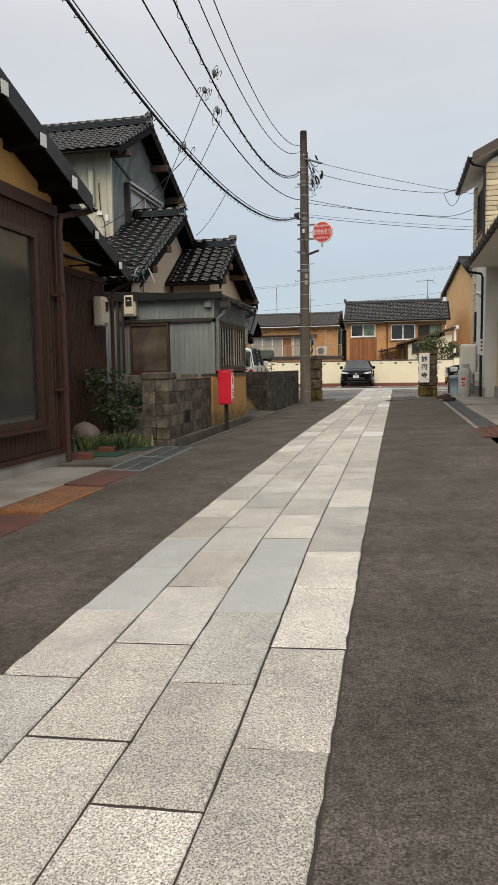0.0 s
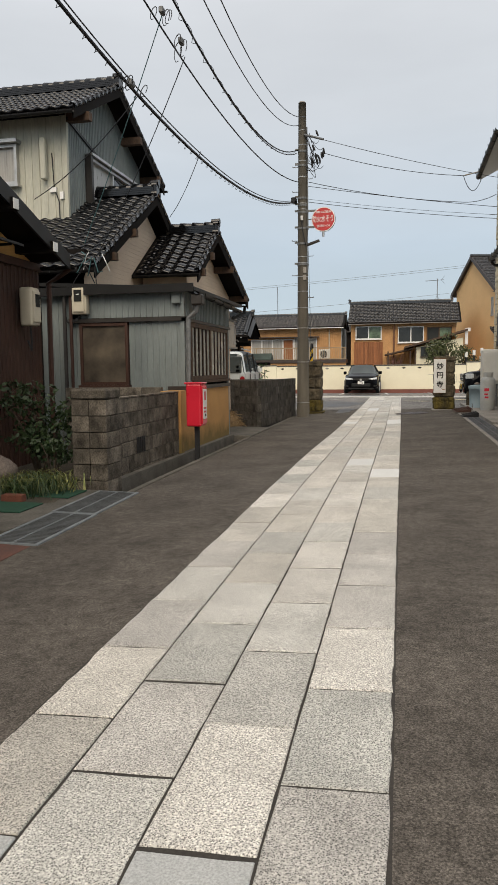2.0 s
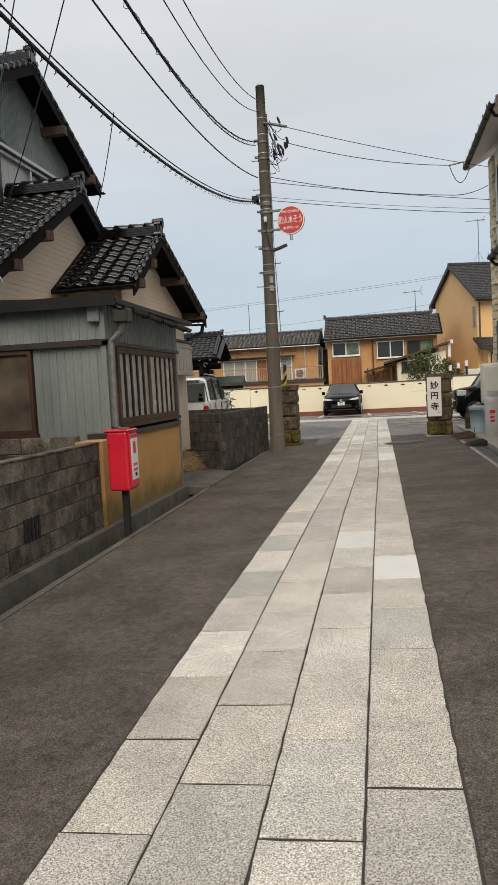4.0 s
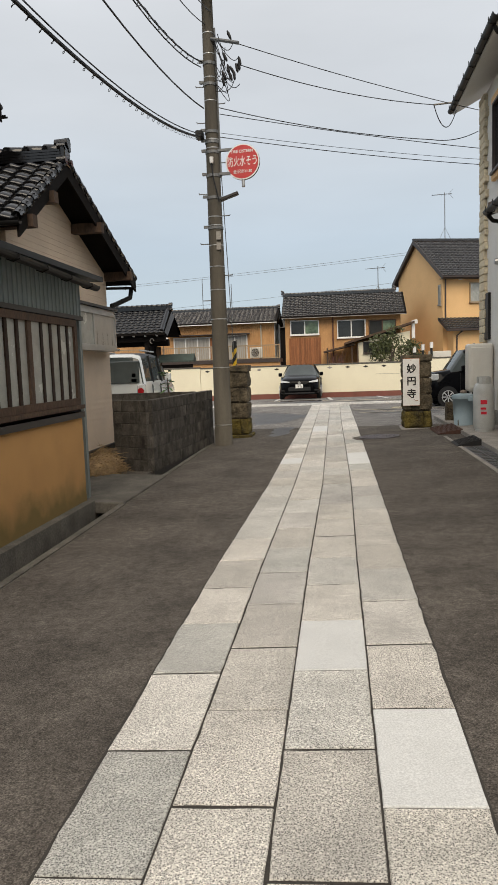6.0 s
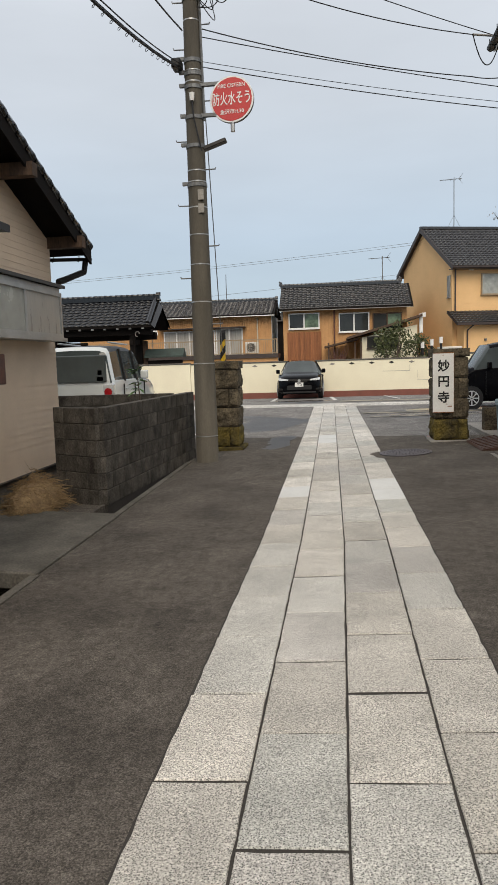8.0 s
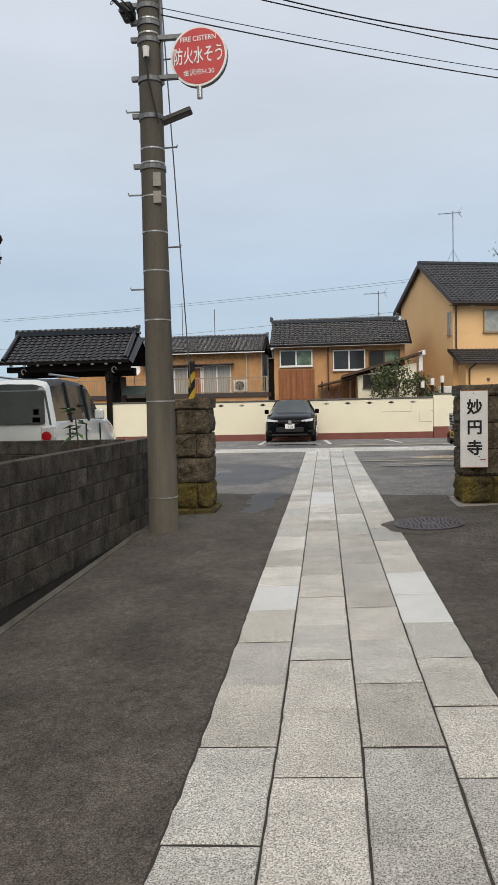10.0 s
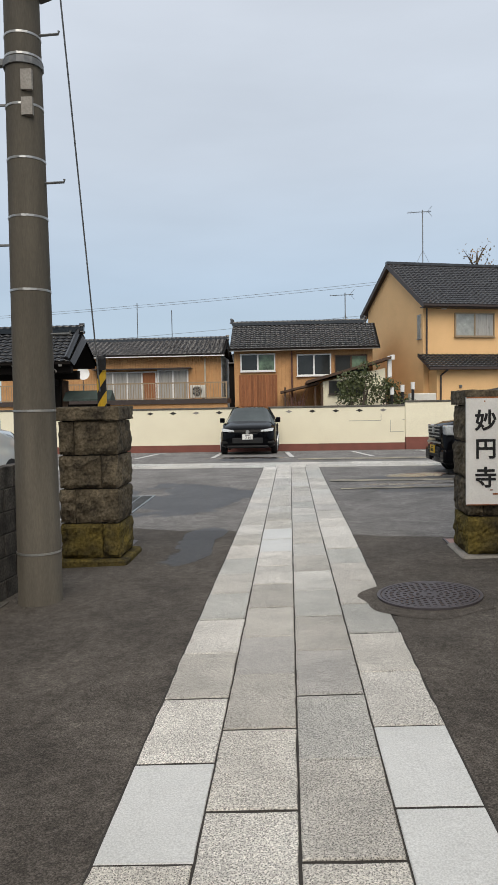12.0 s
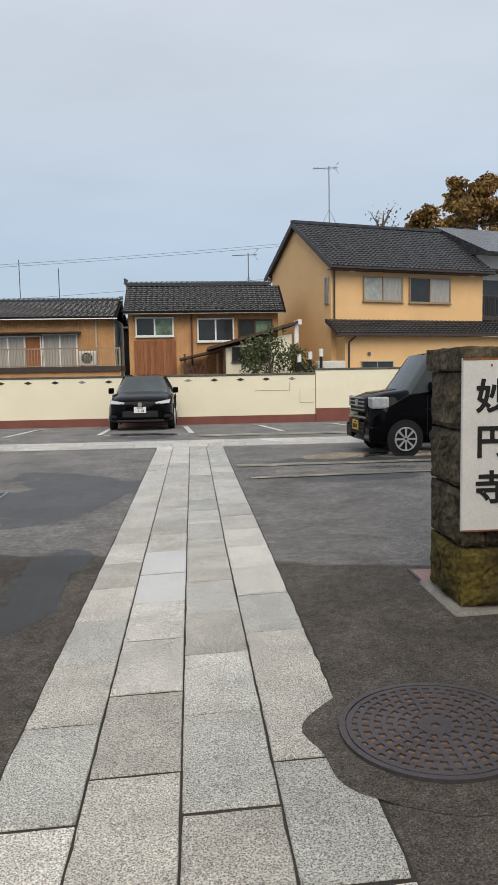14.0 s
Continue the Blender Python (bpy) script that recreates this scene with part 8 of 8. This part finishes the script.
def sapling():
    t = thing("potted_sapling", "small green sapling with broad leaves behind the block wall", "plant")
    part("stem", rod([(-3.4, 27.3, 0.0), (-3.38, 27.3, 0.8), (-3.42, 27.3, 1.35)], [0.02, 0.016, 0.008], 6), m_bark, t)
    rng = random.Random(3)
    for k in range(16):
        a, zz = rng.uniform(0, 6.28), rng.uniform(1.1, 1.5)
        d, s = Vector((math.cos(a), math.sin(a), rng.uniform(-0.3, 0.5))), Vector((-math.sin(a), math.cos(a), 0))
        o, l = Vector((-3.4, 27.3, zz)), rng.uniform(0.14, 0.26)
        bm = bmesh.new()
        v = [bm.verts.new(q) for q in (o, o + d * l * 0.5 + s * l * 0.2, o + d * l - Vector((0, 0, 0.05)), o + d * l * 0.5 - s * l * 0.2)]
        bm.faces.new(v)
        part("leaf", bm, m_youngleaf, t)


m_youngleaf = M("young_green_leaf", (0.09, 0.19, 0.05), (0.05, 0.11, 0.03), scale=8, rough=0.5, grain=0.2, bump=0, rand=0.2)
sapling()


# ---- pieces: masonry blocks and paving ----
def course_wall(name, label, runs, courses, z0s, mat, bl=0.4, bh=0.19, thick=0.12):
    """A wall of single concrete blocks in running bond; runs are (x0, y0, x1, y1) from end to end."""
    t = tagged(new(name), label, "block wall", kind="structure")
    for (x0, y0, x1, y1) in runs:
        a, d = Vector((x0, y0, 0)), Vector((x1 - x0, y1 - y0, 0))
        length, d = d.length, d.normalized()
        n = Vector((-d.y, d.x, 0)) * thick / 2
        for c in range(courses):
            s = -(bl / 2 if c % 2 else 0.0)
            while s < length - 0.02:
                s0, s1 = max(0.0, s) + 0.004, min(length, s + bl) - 0.004
                if s1 - s0 > 0.03:
                    za = z0s + c * (bh + 0.008)
                    p, q = a + d * s0, a + d * s1
                    j = random.uniform(-0.003, 0.003)
                    bm = bmesh.new()
                    hexa(bm, [p - n + n * j, q - n, q + n, p + n, *[v + Vector((0, 0, bh)) for v in (p - n, q - n, q + n, p + n)]])
                    for v in bm.verts:
                        v.co.z += za
                    bmesh.ops.bevel(bm, geom=list(bm.edges), offset=0.006, segments=1, affect="EDGES")
                    bmesh.ops.recalc_face_normals(bm, faces=bm.faces)
                    finish("block", bm, mat, t)
                s += bl
        bm = bmesh.new()
        e, m2 = a + d * length, n * 0.86
        p, q = a + d * 0.012, e - d * 0.012
        hexa(bm, [v + Vector((0, 0, z0s - 0.3)) for v in (p - m2, q - m2, q + m2, p + m2)] + [v + Vector((0, 0, z0s + courses * (bh + 0.008) - 0.012)) for v in (p - m2, q - m2, q + m2, p + m2)])
        finish("mortar", bm, m_mortar, t)
    return t


wall_a = course_wall("wall_west", "weathered grey concrete block wall along the gutter", [(-2.95, 14.1, -2.95, 16.95)], 6, -0.2, m_block, 0.4, 0.19)
for c in range(7):
    for x0, x1 in (((-3.21, -2.74),) if c == 6 else ((-3.2, -2.98), (-2.972, -2.75))):
        hh = 0.12 if c == 6 else 0.19
        if c == 6:
            finish("capstone", boxbm(x0, 13.64, -0.18 + c * 0.198, x1, 14.11, -0.18 + c * 0.198 + hh, 0.02), m_block, wall_a)
        else:
            finish("block", boxbm(x0, 13.66, -0.18 + c * 0.198, x1, 14.09, -0.18 + c * 0.198 + hh, 0.006), m_block, wall_a)
# black bars on the face imitate the dark inside five open slots
part("vent_grille", boxes(*[(-2.888, 15.0 + k * 0.07, 0.2, -2.872, 15.03 + k * 0.07, 0.42) for k in range(5)]), m_black, wall_a, "black bars for the shade in a small vent's slots")
part("cap", boxes((-3.02, 14.1, 0.985, -2.88, 16.95, 1.0)), m_block, wall_a)
course_wall("wall_west", "grey concrete block wall before the lean-to", [(-5.0, 17.2, -3.25, 17.2)], 6, -0.12, m_block, 0.4, 0.19)
wall_b = course_wall("wall_west", "dark stained concrete block wall beside the utility pole", [(-2.82, 23.35, -2.52, 27.4), (-3.5, 23.75, -2.82, 23.35)], 6, -0.12, m_blockdark, 0.4, 0.19)
course_wall("wall_west", "low dark concrete block wall before the parked wagon", [(-9.0, 27.9, -2.9, 27.75)], 6, -0.15, m_blockdark, 0.4, 0.19)


def stone_path():
    """Four rows of granite slabs laid in broken bond; a few were renewed in paler stone."""
    t = tagged(new("stone_path"), "worn granite slab path with a few renewed pale slabs", "path", kind="structure")
    # the bed is laid in stretches of nearly even slab length, two rows alike and two between
    odd = [-0.6, 0.25, 1.1, 1.9, 2.7, 3.5]
    for start, end, n in ((4.33, 6.79, 3), (6.79, 8.29, 2), (8.29, 11.22, 4), (11.22, 12.6, 2), (12.6, 14.03, 2), (14.03, 15.52, 2), (15.52, 18.36, 4), (18.36, 21.17, 4), (21.17, 25.33, 6), (25.33, 26.78, 2), (26.78, 32.28, 8), (32.28, 38.8, 9)):
        odd += [start + (end - start) * k / n for k in range(n)]
    even = [-0.2, 0.6, 1.4, 2.2, 3.05, 3.87]
    for start, end, n in ((4.68, 6.39, 2), (6.39, 7.91, 2), (7.91, 10.85, 4), (10.85, 12.95, 3), (12.95, 15.84, 4), (15.84, 18.72, 4), (18.72, 20.91, 3), (20.91, 22.88, 3), (22.88, 25.63, 4), (25.63, 28.45, 4), (28.45, 31.2, 4), (31.2, 38.8, 11)):
        even += [start + (end - start) * k / n for k in range(n)]
    odd.append(38.8)
    even.append(38.8)
    pale = {(1, 23.6), (3, 15.9), (4, 14.8), (4, 23.2), (4, 23.9), (2, 28.8), (2, 29.5)}
    smooth = {(1, 6.4), (1, 7.2), (3, 6.4), (3, 7.2)}
    # the lines of the five edges drift a little along the way
    drift = ((-1.0, (-0.70, -0.34, 0.05, 0.40, 0.74)), (4.6, (-0.745, -0.375, 0.025, 0.385, 0.72)), (7.5, (-0.80, -0.435, -0.045, 0.325, 0.70)), (12.0, (-0.785, -0.425, -0.04, 0.332, 0.70)),
             (17.5, (-0.77, -0.397, -0.027, 0.347, 0.708)), (21.2, (-0.71, -0.352, 0.018, 0.382, 0.715)), (25.0, (-0.705, -0.348, 0.01, 0.37, 0.712)), (30.0, (-0.69, -0.358, 0.002, 0.345, 0.71)), (39.0, (-0.69, -0.35, 0.0, 0.35, 0.70)))
    def line(k, y):
        for (ya, xa), (yb, xb) in zip(drift, drift[1:]):
            if y <= yb:
                return xa[k] + (xb[k] - xa[k]) * max(0.0, (y - ya) / (yb - ya))
        return drift[-1][1][k]
    rng = random.Random(31)
    for col in range(1, 5):
        js = odd if col % 2 else even
        for a, b in zip(js, js[1:]):
            new_stone = any(c == col and a - 0.02 < y < b + 0.02 for c, y in pale)
            fine_stone = any(c == col and a - 0.02 < y < b + 0.02 for c, y in smooth)
            worn = 0.0008 if new_stone else 0.0022
            j = rng.uniform(-0.006, 0.006)
            a, b = a + 0.008 + j, b - 0.008 + j
            n, m_ = 7, 4
            def side(k, y, s, outer):
                """A point of a long edge, chipped here and there, more so at the path's rim."""
                chip = abs(rng.gauss(0, worn)) + (rng.uniform(-0.004, 0.006) if outer and not new_stone else 0.0)
                return (line(k, y) + s * (0.003 + chip), y)
            ring = [side(col - 1, a + (b - a) * q / n, 1, col == 1) for q in range(n, -1, -1)]
            xa, xb = ring[-1][0], line(col, a) - 0.004
            ring += [(xa + (xb - xa) * q / m_, a + abs(rng.gauss(0, worn))) for q in range(1, m_)]
            ring += [side(col, a + (b - a) * q / n, -1, col == 4) for q in range(n + 1)]
            xa, xb = ring[-1][0], ring[0][0]
            ring += [(xa + (xb - xa) * q / m_, b - abs(rng.gauss(0, worn))) for q in range(1, m_)]
            cx, cy = sum(p[0] for p in ring) / len(ring), (a + b) / 2
            lift, tip = rng.uniform(0.006, 0.012), rng.uniform(-0.004, 0.004)
            bm = bmesh.new()
            loops = []
            for dz, ins in ((-0.06, 0.0), (-0.005, 0.0), (0.0, 0.02)):
                loops.append([bm.verts.new((x + (cx - x) * ins, y + (cy - y) * ins * 0.5, ground_z(x, y) + (lift + tip * (y - cy) if dz > -0.05 else 0.0) + dz)) for x, y in ring])
            bm.faces.new(loops[2])
            for p, q in zip(loops, loops[1:]):
                for k in range(len(ring)):
                    k2 = (k + 1) % len(ring)
                    bm.faces.new((p[k], p[k2], q[k2], q[k]))
            finish("slab", bm, m_newstone if new_stone else m_finestone if fine_stone else m_granite, t)
    bed = bmesh.new()
    n = 40
    for k in range(n):
        a, b = -0.6 + 39.4 * k / n, -0.6 + 39.4 * (k + 1) / n
        bed.faces.new([bed.verts.new((x, y, ground_z(x, y) + 0.002)) for x, y in ((line(0, a) - 0.006, a), (line(4, a) + 0.006, a), (line(4, b) + 0.006, b), (line(0, b) - 0.006, b))])
    finish("joint_bed", bed, m_mortar, t, "dark earthy joints")


stone_path()


def stone_strip():
    t = tagged(new("stone_strip"), "pale granite strip crossing the lot at the end of the path", "paving strip", kind="structure")
    for r, (ya, yb) in enumerate(((38.82, 39.55), (39.56, 40.3))):
        x = -14.0 + r * 0.4
        while x < 14:
            bm = boxbm(x + 0.004, ya, -0.05, x + 0.796, yb - 0.006, 0.012, 0.004)
            finish("slab", bm, m_granite, t)
            x += 0.8


stone_strip()
